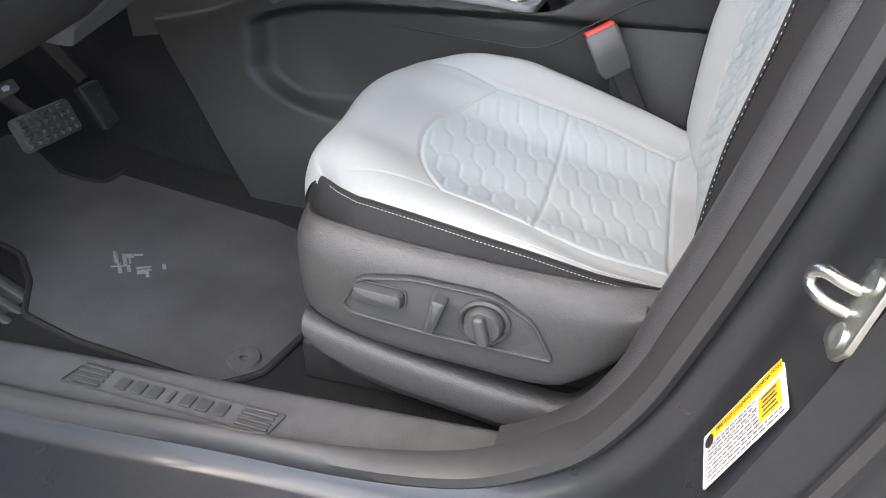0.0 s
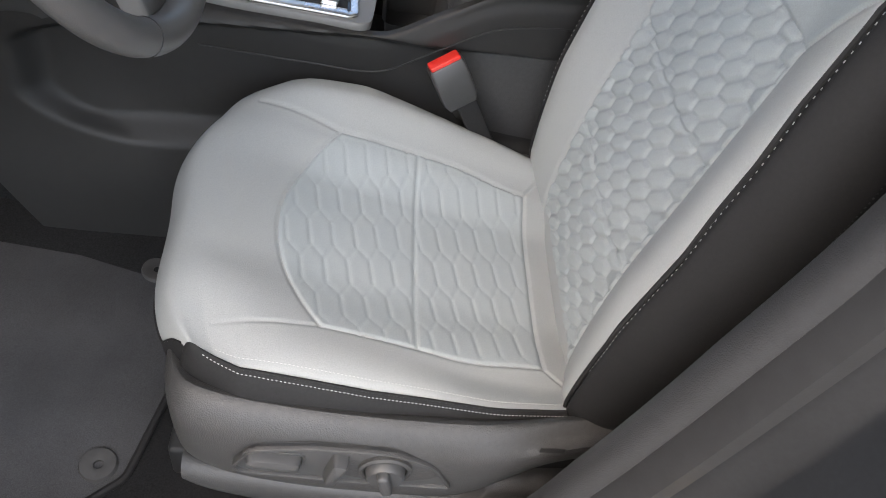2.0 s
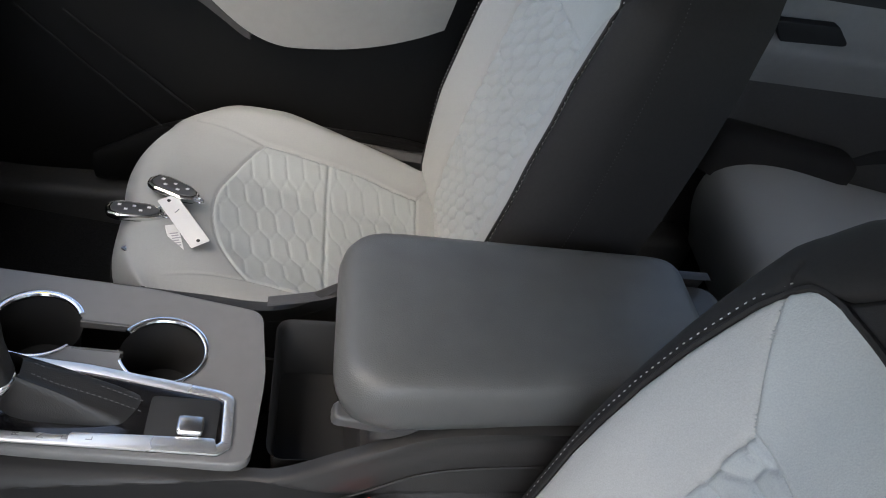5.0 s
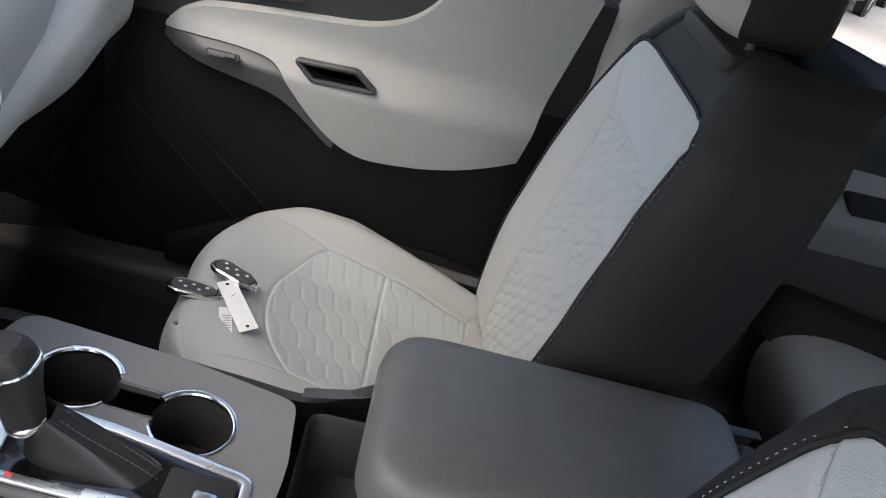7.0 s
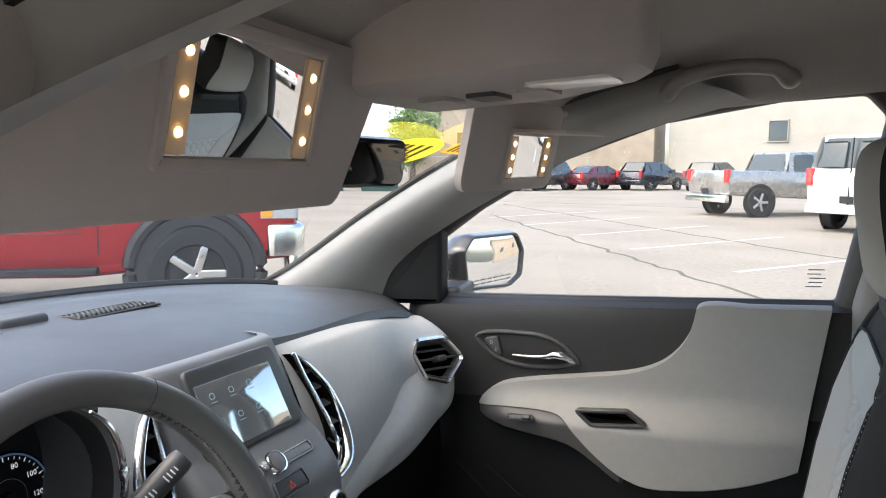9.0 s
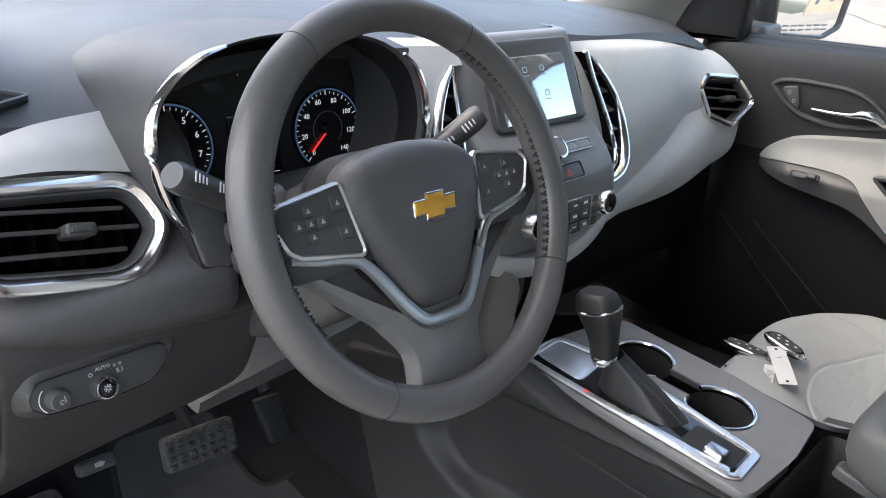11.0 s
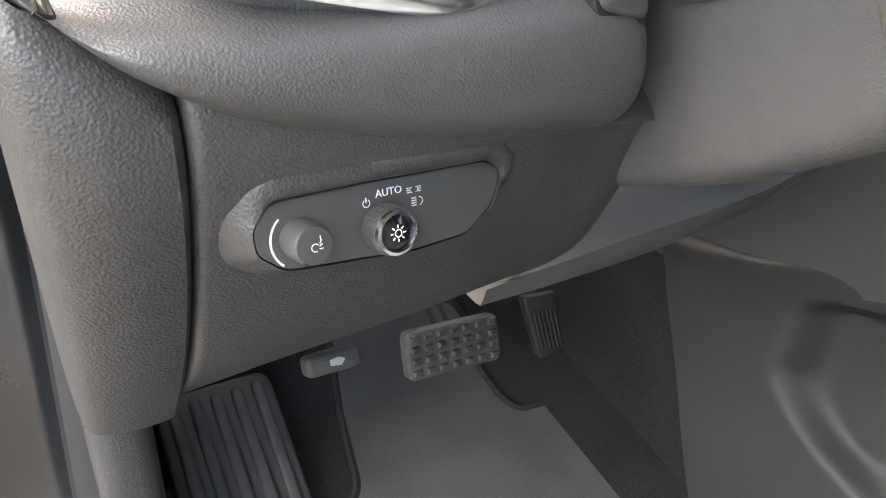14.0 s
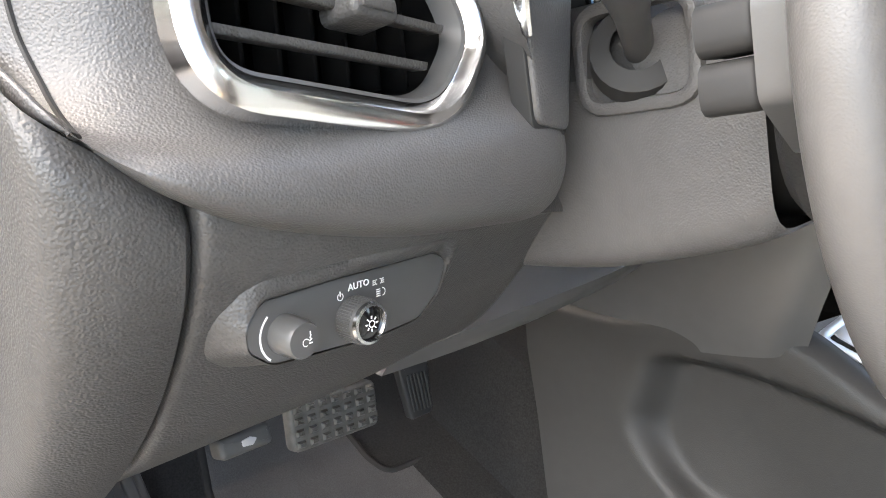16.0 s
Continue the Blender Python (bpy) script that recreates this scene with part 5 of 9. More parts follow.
bow = [(-0.037, -0.0085), (-0.016, -0.0085), (-0.018, -0.0155), (0.012, -0.0155), (0.0145, -0.0085), (0.034, -0.0085), (0.037, 0.0085), (0.016, 0.0085), (0.018, 0.0155), (-0.012, 0.0155), (-0.0145, 0.0085), (-0.034, 0.0085)]
emb = part("emblem", Geo().sweep(fillet(bow, 0.0008, 2), [(-0.0022, -0.003), (-0.0018, 0.002), (-0.001, 0.0026), (0.0002, 0.002)], em, False, True), CHROME, wheel, "chrome edged cross emblem")
part("emblem_fill", Geo().plate(fillet(bow, 0.0008, 2), em @ pose(0, 0, 0.0012) @ Matrix.Diagonal((0.97, 0.93, 1, 1)), 0.0016, 0.0004), GOLD, emb, "gold fill")
for s in (-1, 1):
    pod = fillet([(s * 0.082, 0.036), (s * 0.142, 0.028), (s * 0.152, 0.02), (s * 0.141, -0.006), (s * 0.132, -0.012), (s * 0.072, -0.024)], [0.004, 0.01, 0.01, 0.01, 0.01, 0.004], 5)
    pm_ = WM @ pose(0, 0, -0.012)
    arm = Geo().sweep(fillet([(s * 0.06, 0.036), (s * 0.168, 0.03), (s * 0.168, -0.012), (s * 0.14, -0.034), (s * 0.06, -0.036)], 0.01), [(0, -0.02), (0, -0.002), (0.004, 0.001)], pm_, True, True)
    part("spoke", arm, SMOOTH_BLACK, wheel)
    part("pod_trim", Geo().sweep(pod, [(-0.004, 0.0), (-0.0035, 0.005), (-0.001, 0.0065), (0.0005, 0.004)], pm_), BRIGHT_SATIN, wheel, "satin silver switch surround")
    pd = part("switch_pod", Geo().plate(pod, pm_ @ pose(0, 0, -0.002), 0.007, 0.0015), SMOOTH_BLACK, wheel, "black switch pod")
    cx = s * 0.118
    for bx, by, bw, bh in ((0, 0.021, 0.01, 0.009), (0, 0.0, 0.01, 0.009), (-0.0115, 0.0105, 0.01, 0.009), (0.0115, 0.0105, 0.01, 0.009), (0, 0.0105, 0.009, 0.009), (-s * 0.029, 0.022, 0.012, 0.012), (-s * 0.031, -0.002, 0.013, 0.012)):
        bt = part("button", Geo().plate(box_outline(bw, bh, 0.002), pm_ @ pose(cx + bx, by, 0.004), 0.0028, 0.0008), SMOOTH_BLACK, wheel)
        part("button_mark", Geo().plate(fillet([(-0.0022, -0.0018), (0.0022, -0.0018), (0.0, 0.0024)], 0.0003, 2), pm_ @ pose(cx + bx, by, 0.0068), 0.0003, 0.0001), GREY_INK, bt)
low = fillet([(-0.14, -0.018), (-0.084, -0.03), (-0.042, -0.085), (0.042, -0.085), (0.084, -0.03), (0.14, -0.018), (0.128, -0.034), (0.066, -0.09), (0.04, -0.125), (0.046, -0.168), (-0.046, -0.168), (-0.04, -0.125),
              (-0.066, -0.09), (-0.128, -0.034)], [0.004, 0.02, 0.01, 0.01, 0.02, 0.004, 0.004, 0.04, 0.03, 0.01, 0.01, 0.03, 0.04, 0.004], 5)
part("lower_spoke", Geo().sweep(low, [(0, -0.02), (0.0, -0.004), (0.0015, -0.001), (0.003, 0.0)], WM @ pose(0, 0, -0.014), True, True), FASCIA, wheel, "satin dark grey lower spoke")
for s in (-1, 1):
    vee = cr([(s * 0.142, -0.014), (s * 0.118, -0.02), (s * 0.082, -0.028), (s * 0.066, -0.044), (s * 0.04, -0.082), (s * 0.022, -0.0985), (0.0, -0.1)], 30)
    part("vee_trim", Geo().tube([WM @ Vector((x, y, -0.009)) for x, y in vee], np.interp(np.linspace(0, 1, 30), [0, 0.3, 0.6, 1], [0.003, 0.005, 0.007, 0.008]), 8, up=tuple(WM.col[2].to_3d()), flat=0.6), SATIN_METAL, wheel, "satin silver vee trim")
# column and stalks
col = thing("steering_column", (-0.18, -0.374, 0.9), "black steering column cover with two stalks", "steering column")
rows = []
for d, w, h, dz in ((0.07, 0.078, 0.064, -0.014), (0.08, 0.08, 0.066, -0.018), (0.12, 0.082, 0.068, -0.024), (0.18, 0.08, 0.07, -0.03), (0.26, 0.08, 0.07, -0.03)):
    m = WM @ pose(0, dz, -d)
    rows.append([m @ Vector((x, y, 0)) for x, y in box_outline(2 * w, 2 * h, 0.022, 4)])
a = np.array(rows, float)
part("shroud", Geo().grid(np.stack([cr(a[:, j], 24) for j in range(a.shape[1])], 1), cv=True), SOFT, col, "black column shroud")
rows = []
for d, w, top_y in ((0.072, 0.056, 0.03), (0.078, 0.066, 0.042), (0.09, 0.074, 0.05), (0.12, 0.08, 0.058), (0.17, 0.084, 0.064), (0.25, 0.086, 0.066)):
    m = WM @ pose(0, 0, -d)
    rows.append([m @ Vector((w * math.sin(t), 0.01 + (top_y - 0.01) * math.cos(t) ** 0.7, 0)) for t in np.linspace(-1.55, 1.55, 25)])
part("upper_cowl", Geo().grid(loft(rows, 20, 25)), DOOR_UPPER, col, "rounded black upper column cowl")
part("neck", Geo().lathe([(0.07, -0.09), (0.07, -0.05)], WM @ pose(0, -0.01, 0), 32), MATTE_BLACK, col)
rows = []
for d, w, h in ((0.028, 0.088, 0.062), (0.04, 0.097, 0.07), (0.054, 0.094, 0.07), (0.064, 0.084, 0.064), (0.066, 0.06, 0.05)):
    m = WM @ pose(0, -0.008, -d)
    rows.append([m @ Vector((x, y, 0)) for x, y in box_outline(2 * w, 2 * h, 0.05, 8)])
part("hub_back", Geo().grid(np.array(rows, float), cv=True), DOOR_UPPER, wheel, "dark grey rear hub cover")
for s, tip in ((-1, (-0.185, -0.52, 1.07)), (1, (-0.12, -0.19, 1.105))):
    base_p = WM @ Vector((s * 0.078, 0.024, -0.135))
    tip = Vector((-0.104, -0.212, 1.1)) if s > 0 else Vector((-0.108, -0.568, 1.094))
    path = cr([base_p, base_p.lerp(tip, 0.45), tip], 24)
    st = part("stalk", Geo().tube(path, np.interp(np.linspace(0, 1, 24), [0, 0.3, 0.5, 0.95, 1], [0.008, 0.009, 0.0125, 0.0135, 0.011]), 16), SMOOTH_BLACK, col, "black control stalk")
    dirv = (tip - base_p).normalized()
    for k, f in enumerate((0.62, 0.85)):
        p = base_p.lerp(tip, f)
        mm = axes(p, dirv if s > 0 else -dirv, (-0.3, 0, 0.95))
        g = Geo()
        for j in range(4):
            g.box(mm @ pose(-0.009 + 0.0045 * j, 0.0, 0.0145), 0.0016, 0.009 - 0.001 * j, 0.0006, 0.0002)
        part("stalk_marks", g, WHITE_INK, st)
    cm = axes(base_p, dirv, (0, 0, 1)) @ pose(0, 0, 0, 0, 90, 0)
    part("stalk_collar", Geo().lathe([(0.028, -0.01), (0.026, 0.004), (0.015, 0.007)], cm, 24), MATTE_BLACK, st)
for s in (-1, 1):
    bm2 = WM @ pose(s * 0.148, 0.006, -0.044)
    for j in range(2):
        part("rear_button", Geo().box(bm2 @ pose(0, 0.0115 - 0.0225 * j, 0), 0.036, 0.021, 0.024, 0.005), MATTE_BLACK, wheel, "black button behind the spoke")
    fr = axes(WM @ Vector((s * 0.082, 0.022, -0.135)), (0.9, 0, 0.36) if s < 0 else (-0.9, 0, -0.36), (-0.37, 0, 0.93))
    part("stalk_surround", Geo().edge_frame(box_outline(0.078, 0.062, 0.02), fr @ pose(0, 0, -0.006), 0.008, 0.01, 0.003), SOFT, col, "raised rim round the stalk")
part("under_panel", Geo().grid(loft([[(-0.30, -0.47, 0.745), (-0.24, -0.4, 0.8), (-0.2, -0.3, 0.84), (-0.2, -0.22, 0.87)], [(-0.31, -0.47, 0.725), (-0.26, -0.4, 0.765), (-0.22, -0.3, 0.81), (-0.21, -0.22, 0.845)],
                                        [(-0.42, -0.47, 0.74), (-0.4, -0.4, 0.77), (-0.36, -0.3, 0.8), (-0.36, -0.22, 0.84)]], 16, 20)), SMOOTH_BLACK, col, "satin dark lower trim")

# ---- centre stack ----
stack = thing("centre_stack", (-0.15, -0.03, 0.87), "black centre stack with touch screen, knobs and climate buttons", "centre stack")
rows = []
for y, o in ((-0.165, -0.05), (-0.15, -0.012), (-0.135, 0.0), (-0.03, 0.004), (0.075, 0.0), (0.09, -0.012), (0.105, -0.05)):
    rows.append([(-0.235 + o, y, 1.165), (-0.212 + o, y, 1.162), (-0.168 + o, y, 1.062), (-0.142 + o, y, 1.036), (-0.122 + o, y, 1.012), (-0.108 + o, y, 0.985), (-0.106 + o, y, 0.945), (-0.122 + o, y, 0.905), (-0.16 + o, y, 0.872)])
part("stack_face", Geo().grid(loft(rows, 50, 50)), FASCIA, stack, "satin black fascia")
sm = axes((-0.1805, -0.028, 1.102), (0, 1, 0), (-0.4, 0, 0.915))
part("screen_bezel", Geo().plate(fillet([(-0.093, -0.056), (0.093, -0.056), (0.085, 0.06), (-0.085, 0.06)], 0.012), sm @ pose(0, 0, -0.004), 0.012, 0.004), SMOOTH_BLACK, stack, "black screen surround")
screen = part("screen", Geo().plate(box_outline(0.144, 0.086, 0.002), sm @ pose(-0.006, -0.006, 0.004), 0.005, 0.0005), mat("touch_screen_glass", (0.56, 0.6, 0.61), 0.06, 0.8, var=0.02, rvar=0.02), stack, "dark glossy touch screen")
ICON = emit("lit_screen_icons", (0.25, 0.36, 0.4), 0.03)
for k, (ix, iy) in enumerate(((-0.055, 0.025), (-0.02, 0.025), (0.015, 0.025), (-0.055, -0.008), (-0.02, -0.008), (0.015, -0.008))):
    g = Geo().edge_frame(box_outline(0.009, 0.008, 0.003, 3), sm @ pose(ix, iy - 0.006, 0.009), 0.0011, 0.0004, 0.0001)
    g.box(sm @ pose(ix, iy - 0.014, 0.0093), 0.011, 0.0012, 0.0003, 0.0001)
    part("screen_icon", g, ICON, screen)
cm2 = axes((-0.131, -0.03, 1.024), (0, 1, 0), (-0.62, 0, 0.78))
part("volume_knob", Geo().lathe([(0.0165, 0.0), (0.0165, 0.012), (0.015, 0.015), (0.0125, 0.0155)], cm2 @ pose(-0.01, 0, 0), 36), CHROME, stack, "chrome volume knob")
part("volume_cap", Geo().lathe([(0.0128, 0.0145), (0.006, 0.0165), (0.0, 0.0168)], cm2 @ pose(-0.01, 0, 0), 30), FASCIA, stack)
for s in (-1, 1):
    for k in range(2):
        part("audio_button", Geo().plate(box_outline(0.028, 0.011, 0.003), cm2 @ pose(-0.01 + s * (0.035 + 0.03 * k), 0, -0.001), 0.006, 0.0015), GREY_SATIN, stack)
    part("audio_trim", Geo().edge_frame(box_outline(0.064, 0.0155, 0.005), cm2 @ pose(-0.01 + s * 0.05, 0, 0.0), 0.0016, 0.0055, 0.0006), SATIN_METAL, stack, "thin silver frame")
cm3 = axes((-0.1035, -0.03, 0.972), (0, 1, 0), (-0.05, 0, 1))
hz_b = part("hazard_button", Geo().plate(fillet([(-0.03, -0.009), (0.03, -0.009), (0.027, 0.011), (-0.027, 0.011)], 0.004), axes((-0.111, -0.03, 0.998), (0, 1, 0), (-0.5, 0, 0.87)), 0.004, 0.001), SMOOTH_BLACK, stack, "black hazard button")
part("hazard_frame", Geo().edge_frame(fillet([(-0.033, -0.011), (0.033, -0.011), (0.03, 0.013), (-0.03, 0.013)], 0.005), axes((-0.111, -0.03, 0.998), (0, 1, 0), (-0.5, 0, 0.87)), 0.0014, 0.005, 0.0005), DARK_CHROME, stack)
part("hazard_triangle", Geo().edge_frame(fillet([(-0.006, -0.005), (0.006, -0.005), (0, 0.0055)], 0.0006, 2), axes((-0.111, -0.03, 0.998), (0, 1, 0), (-0.5, 0, 0.87)) @ pose(0, 0, 0.004), 0.0012, 0.0004, 0.0001), RED_PLASTIC, hz_b, "red triangle")
part("climate_trim", Geo().edge_frame(box_outline(0.098, 0.05, 0.008), cm3 @ pose(0, -0.033, -0.002), 0.0022, 0.005, 0.001), SATIN_METAL, stack, "thin silver frame")
for i in range(4):
    for j in range(3):
        b = part("climate_button", Geo().plate(box_outline(0.02, 0.013, 0.002), cm3 @ pose(-0.035 + 0.0233 * i, -0.018 - 0.0152 * j, -0.001), 0.004, 0.001), SMOOTH_BLACK, stack)
        part("button_mark", Geo().box(cm3 @ pose(-0.035 + 0.0233 * i, -0.018 - 0.0152 * j, 0.0032), 0.008, 0.0024 + 0.0012 * ((i + j) % 2), 0.0003, 0.0001), WHITE_INK, b)
for s in (-1, 1):
    part("climate_knob", Geo().lathe([(0.017, -0.004), (0.017, 0.01), (0.0155, 0.0135), (0.013, 0.014)], cm3 @ pose(s * 0.078, -0.026, 0), 36), CHROME if s > 0 else SATIN_METAL, stack, "chrome ringed climate knob")
    part("climate_knob_cap", Geo().lathe([(0.0132, 0.0125), (0.007, 0.0145), (0.0, 0.0148)], cm3 @ pose(s * 0.078, -0.026, 0), 30), GLOSS_BLACK, stack)
    for j in range(3):
        part("side_button", Geo().plate(box_outline(0.013, 0.011, 0.003), cm3 @ pose(s * 0.058, -0.017 - 0.016 * j, -0.001), 0.004, 0.001), SMOOTH_BLACK, stack)
# light grey apron under the climate panel, and tall side vents with chrome
low_edge = np.array([(0.0, 0.857), (0.05, 0.861), (0.093, 0.87), (0.13, 0.886), (0.15, 0.904), (0.158, 0.93), (0.158, 0.965)])
top_edge = np.array([(0.0, 0.888), (0.035, 0.888), (0.072, 0.895), (0.108, 0.908), (0.128, 0.926), (0.135, 0.945), (0.137, 0.968)])
rows = []
for q in (-1, 1):
    for (dy, zl), (dt, zt) in list(zip(low_edge, top_edge))[::q][(0 if q < 0 else 1):]:
        xa = -0.112 - 0.016 * (dy / 0.158) ** 2
        rows.append([(xa - 0.02, -0.03 + q * dt, zt + 0.002), (xa, -0.03 + q * dt, zt), (xa + 0.002, -0.03 + q * (dt + dy) / 2, (zt + zl) / 2), (xa - 0.008, -0.03 + q * dy, zl), (xa - 0.05, -0.03 + q * dy, zl + 0.006)])
part("apron", Geo().grid(loft(rows, 60, 16)), TRIM_LIT, stack, "light grey curved apron")
for s in (1, -1):
    c0 = -0.03
    outer_p = cr([(x, c0 + s * (y + 0.03), z) for x, y, z in ((-0.197, 0.106, 1.134), (-0.187, 0.13, 1.112), (-0.166, 0.157, 1.065), (-0.147, 0.156, 1.02), (-0.131, 0.138, 0.984), (-0.124, 0.11, 0.968), (-0.119, 0.05, 0.958))], 50)
    inner_p = cr([(x, c0 + s * (y + 0.03), z) for x, y, z in ((-0.197, 0.106, 1.134), (-0.185, 0.112, 1.1), (-0.162, 0.12, 1.05), (-0.145, 0.124, 1.01), (-0.131, 0.112, 0.985), (-0.124, 0.09, 0.97))], 50)
    sv = part("side_vent", Geo().tube(outer_p, np.interp(np.linspace(0, 1, 50), [0, 0.1, 0.5, 0.75, 0.9, 1], [0.004, 0.007, 0.0078, 0.0105, 0.0085, 0.0035]), 12, flat=0.6), CHROME, stack, "chrome crescent framing a tall vent")
    part("inner_edge", Geo().tube(inner_p + np.array((0.003, 0, 0.001)), 0.0032, 8), CHROME, sv)
    # shade of the tall vent's depth, put into the well's colour
    part("vent_well", Geo().grid(np.array([outer_p[:44], outer_p[:44] * 0.5 + inner_p[:44] * 0.5 + np.array((-0.03, 0, -0.004)), inner_p[:44]])), RECESS_SHADE, sv)
    if s < 0:
        hood_line = cr([(-0.214, -0.228, 1.16), (-0.2, -0.243, 1.135), (-0.19, -0.246, 1.09), (-0.185, -0.25, 1.04), (-0.19, -0.262, 0.98), (-0.2, -0.262, 0.955)], 50) + np.array((0, 0.009, 0))
        near = outer_p + np.array((-0.003, 0.002, 0))
        part("vent_surround", Geo().grid(np.array([hood_line + np.array((-0.03, 0.03, 0)), hood_line, hood_line * 0.5 + near * 0.5 + np.array((0.003, 0, 0)), near])), TRIM_LIT, stack, "light grey panel beside the vent")
        crown = cr([(-0.214, -0.228, 1.16), (-0.212, -0.19, 1.158), (-0.21, -0.15, 1.156)], 20)
        part("vent_brow", Geo().grid(np.array([crown + np.array((-0.03, 0, 0.006)), crown, np.linspace(near[0], near[0] + np.array((0, 0.02, 0)), 20)])), TRIM_LIT, stack)
    for k in range(5):
        p = outer_p[8 + 6 * k] * 0.5 + inner_p[8 + 6 * k] * 0.5
        part("vane", Geo().box(pose(p[0] - 0.008, p[1], p[2], 0, 20), 0.016, 0.02, 0.0024, 0.0006), PLASTIC, sv)

# ---- passenger side of the dash ----
rows = []
for y, pts in ((0.1, ((-0.23, 1.145), (-0.215, 1.12), (-0.19, 1.06), (-0.16, 0.98), (-0.15, 0.9))), (0.16, ((-0.235, 1.143), (-0.215, 1.125), (-0.19, 1.06), (-0.168, 0.98), (-0.17, 0.895))),
               (0.26, ((-0.247, 1.138), (-0.222, 1.122), (-0.2, 1.07), (-0.185, 1.0), (-0.19, 0.918))), (0.38, ((-0.257, 1.13), (-0.23, 1.116), (-0.21, 1.075), (-0.198, 1.02), (-0.203, 0.952))),
               (0.5, ((-0.262, 1.12), (-0.238, 1.106), (-0.218, 1.07), (-0.206, 1.03), (-0.208, 0.978))), (0.6, ((-0.262, 1.1), (-0.236, 1.086), (-0.21, 1.058), (-0.196, 1.03), (-0.194, 0.99))),
               (0.66, ((-0.255, 1.09), (-0.228, 1.076), (-0.198, 1.05), (-0.184, 1.02), (-0.182, 0.985))), (0.695, ((-0.262, 1.075), (-0.238, 1.062), (-0.21, 1.04), (-0.196, 1.015), (-0.194, 0.982))), (0.715, ((-0.3, 1.06), (-0.28, 1.05), (-0.26, 1.035), (-0.25, 1.01), (-0.25, 0.98)))):
    rows.append([(x + 0.006 - (0.022 if y > 0.45 else 0.004 if y > 0.3 else 0.0), y, z) for x, z in pts])
rv = axes((-0.205, 0.612, 1.01), (0.24, 1, -0.12), (-0.3, 0, 0.95))
rv_out = fillet([(-0.086, 0.016), (-0.066, 0.044), (0.03, 0.046), (0.084, -0.004), (0.01, -0.054), (-0.062, -0.036)], [0.01, 0.02, 0.03, 0.02, 0.03, 0.02], 6)
A = loft(rows, 130, 90)
part("passenger_panel", Geo().grid(A, mask=uncovered(A, rv, rv_out, 0.9)), TRIM_LIT, dash, "light grey passenger dash panel")
rows = []
for y, pts in ((0.1, ((-0.16, 0.91), (-0.15, 0.885), (-0.155, 0.865), (-0.24, 0.8))), (0.25, ((-0.19, 0.93), (-0.175, 0.9), (-0.18, 0.872), (-0.26, 0.81))), (0.45, ((-0.222, 0.985), (-0.188, 0.93), (-0.196, 0.864), (-0.27, 0.82))),
               (0.6, ((-0.215, 1.0), (-0.202, 0.955), (-0.208, 0.884), (-0.27, 0.85))), (0.66, ((-0.203, 0.995), (-0.195, 0.96), (-0.205, 0.9), (-0.27, 0.86))), (0.7, ((-0.225, 0.99), (-0.222, 0.965), (-0.235, 0.915), (-0.285, 0.88))), (0.735, ((-0.3, 0.985), (-0.3, 0.965), (-0.3, 0.93), (-0.32, 0.89)))):
    rows.append([(x, y, z) for x, z in pts])
A = np.array(loft(rows, 120, 61))
open_ = uncovered(A, rv, rv_out, 0.9)
pale = (A[:-1, :-1, 1] < 0.71) & (np.arange(60)[None] < 40)
part("lower_panel", Geo().grid(A, mask=pale & open_), TRIM_LIT, dash, "light grey lower dash panel")
part("lower_dash", Geo().grid(A, mask=~pale & open_), SMOOTH_BLACK, dash, "black lower dash")
part("glove_box", Geo().grid(loft([[(-0.262, y, 0.782 + 0.14 * max(0, y - 0.1)), (-0.275, y, 0.7), (-0.36, y, 0.62), (-0.5, y, 0.6)] for y in (0.1, 0.3, 0.5, 0.72)], 20, 16)), DOOR_BLACK, dash, "black glove box")
part("glove_latch", Geo().box(pose(-0.212, 0.215, 0.842, 0, 15), 0.012, 0.03, 0.01, 0.003), DARK_CHROME, dash, "silver glove box latch")
vent(rv_out, rv, "chrome frame of the passenger side vent", 0.009, [(-0.018, 0.02, 0.1), (-0.002, 0.002, 0.12), (-0.006, -0.018, 0.09)], 12, (0.0, 0.0), dash)

# ---- centre console ----
CONSOLE = mat("console_black_plastic", (0.025, 0.0245, 0.024), 0.5, spec=0.35, var=0.05, scale=70, bump=0.2, bscale=1200, kind="grain", stain=0.08)
con = thing("centre_console", (0.2, 0.0, 0.35), "black centre console with gear lever, cup holders and armrest", "centre console")


def con_z(x):
    return 0.7415 - 0.075 * x


top_out = fillet([(-0.125, -0.105), (0.225, -0.108), (0.232, 0.0), (0.222, 0.095), (0.1, 0.112), (-0.09, 0.118)], [0.03, 0.02, 0.1, 0.02, 0.1, 0.03], 6)
CM = axes((0, 0, con_z(0)), (1, 0, -0.075), (0, 1, 0))
CUPS = ((-0.002, 0.042, 0.043), (0.125, 0.022, 0.0435))
tp = np.array(top_out)
rows = []
for x in np.linspace(tp[:, 0].min() + 0.0005, tp[:, 0].max() - 0.0005, 190):
    hits = [a[1] + (b[1] - a[1]) * (x - a[0]) / (b[0] - a[0]) for a, b in zip(tp, np.roll(tp, -1, 0)) if (a[0] - x) * (b[0] - x) < 0]
    lo, hi = min(hits), max(hits)
    row = [CM @ Vector((x, lo, -0.012))] + [CM @ Vector((x, y, -0.002 * (y in (lo, hi)))) for y in np.linspace(lo, hi, 110)] + [CM @ Vector((x, hi, -0.012))]
    rows.append(row)
A = np.array(rows, float)
loc = A[:-1, :-1] * 0.25 + A[1:, :-1] * 0.25 + A[:-1, 1:] * 0.25 + A[1:, 1:] * 0.25
open_ = np.zeros(loc.shape[:2], bool)
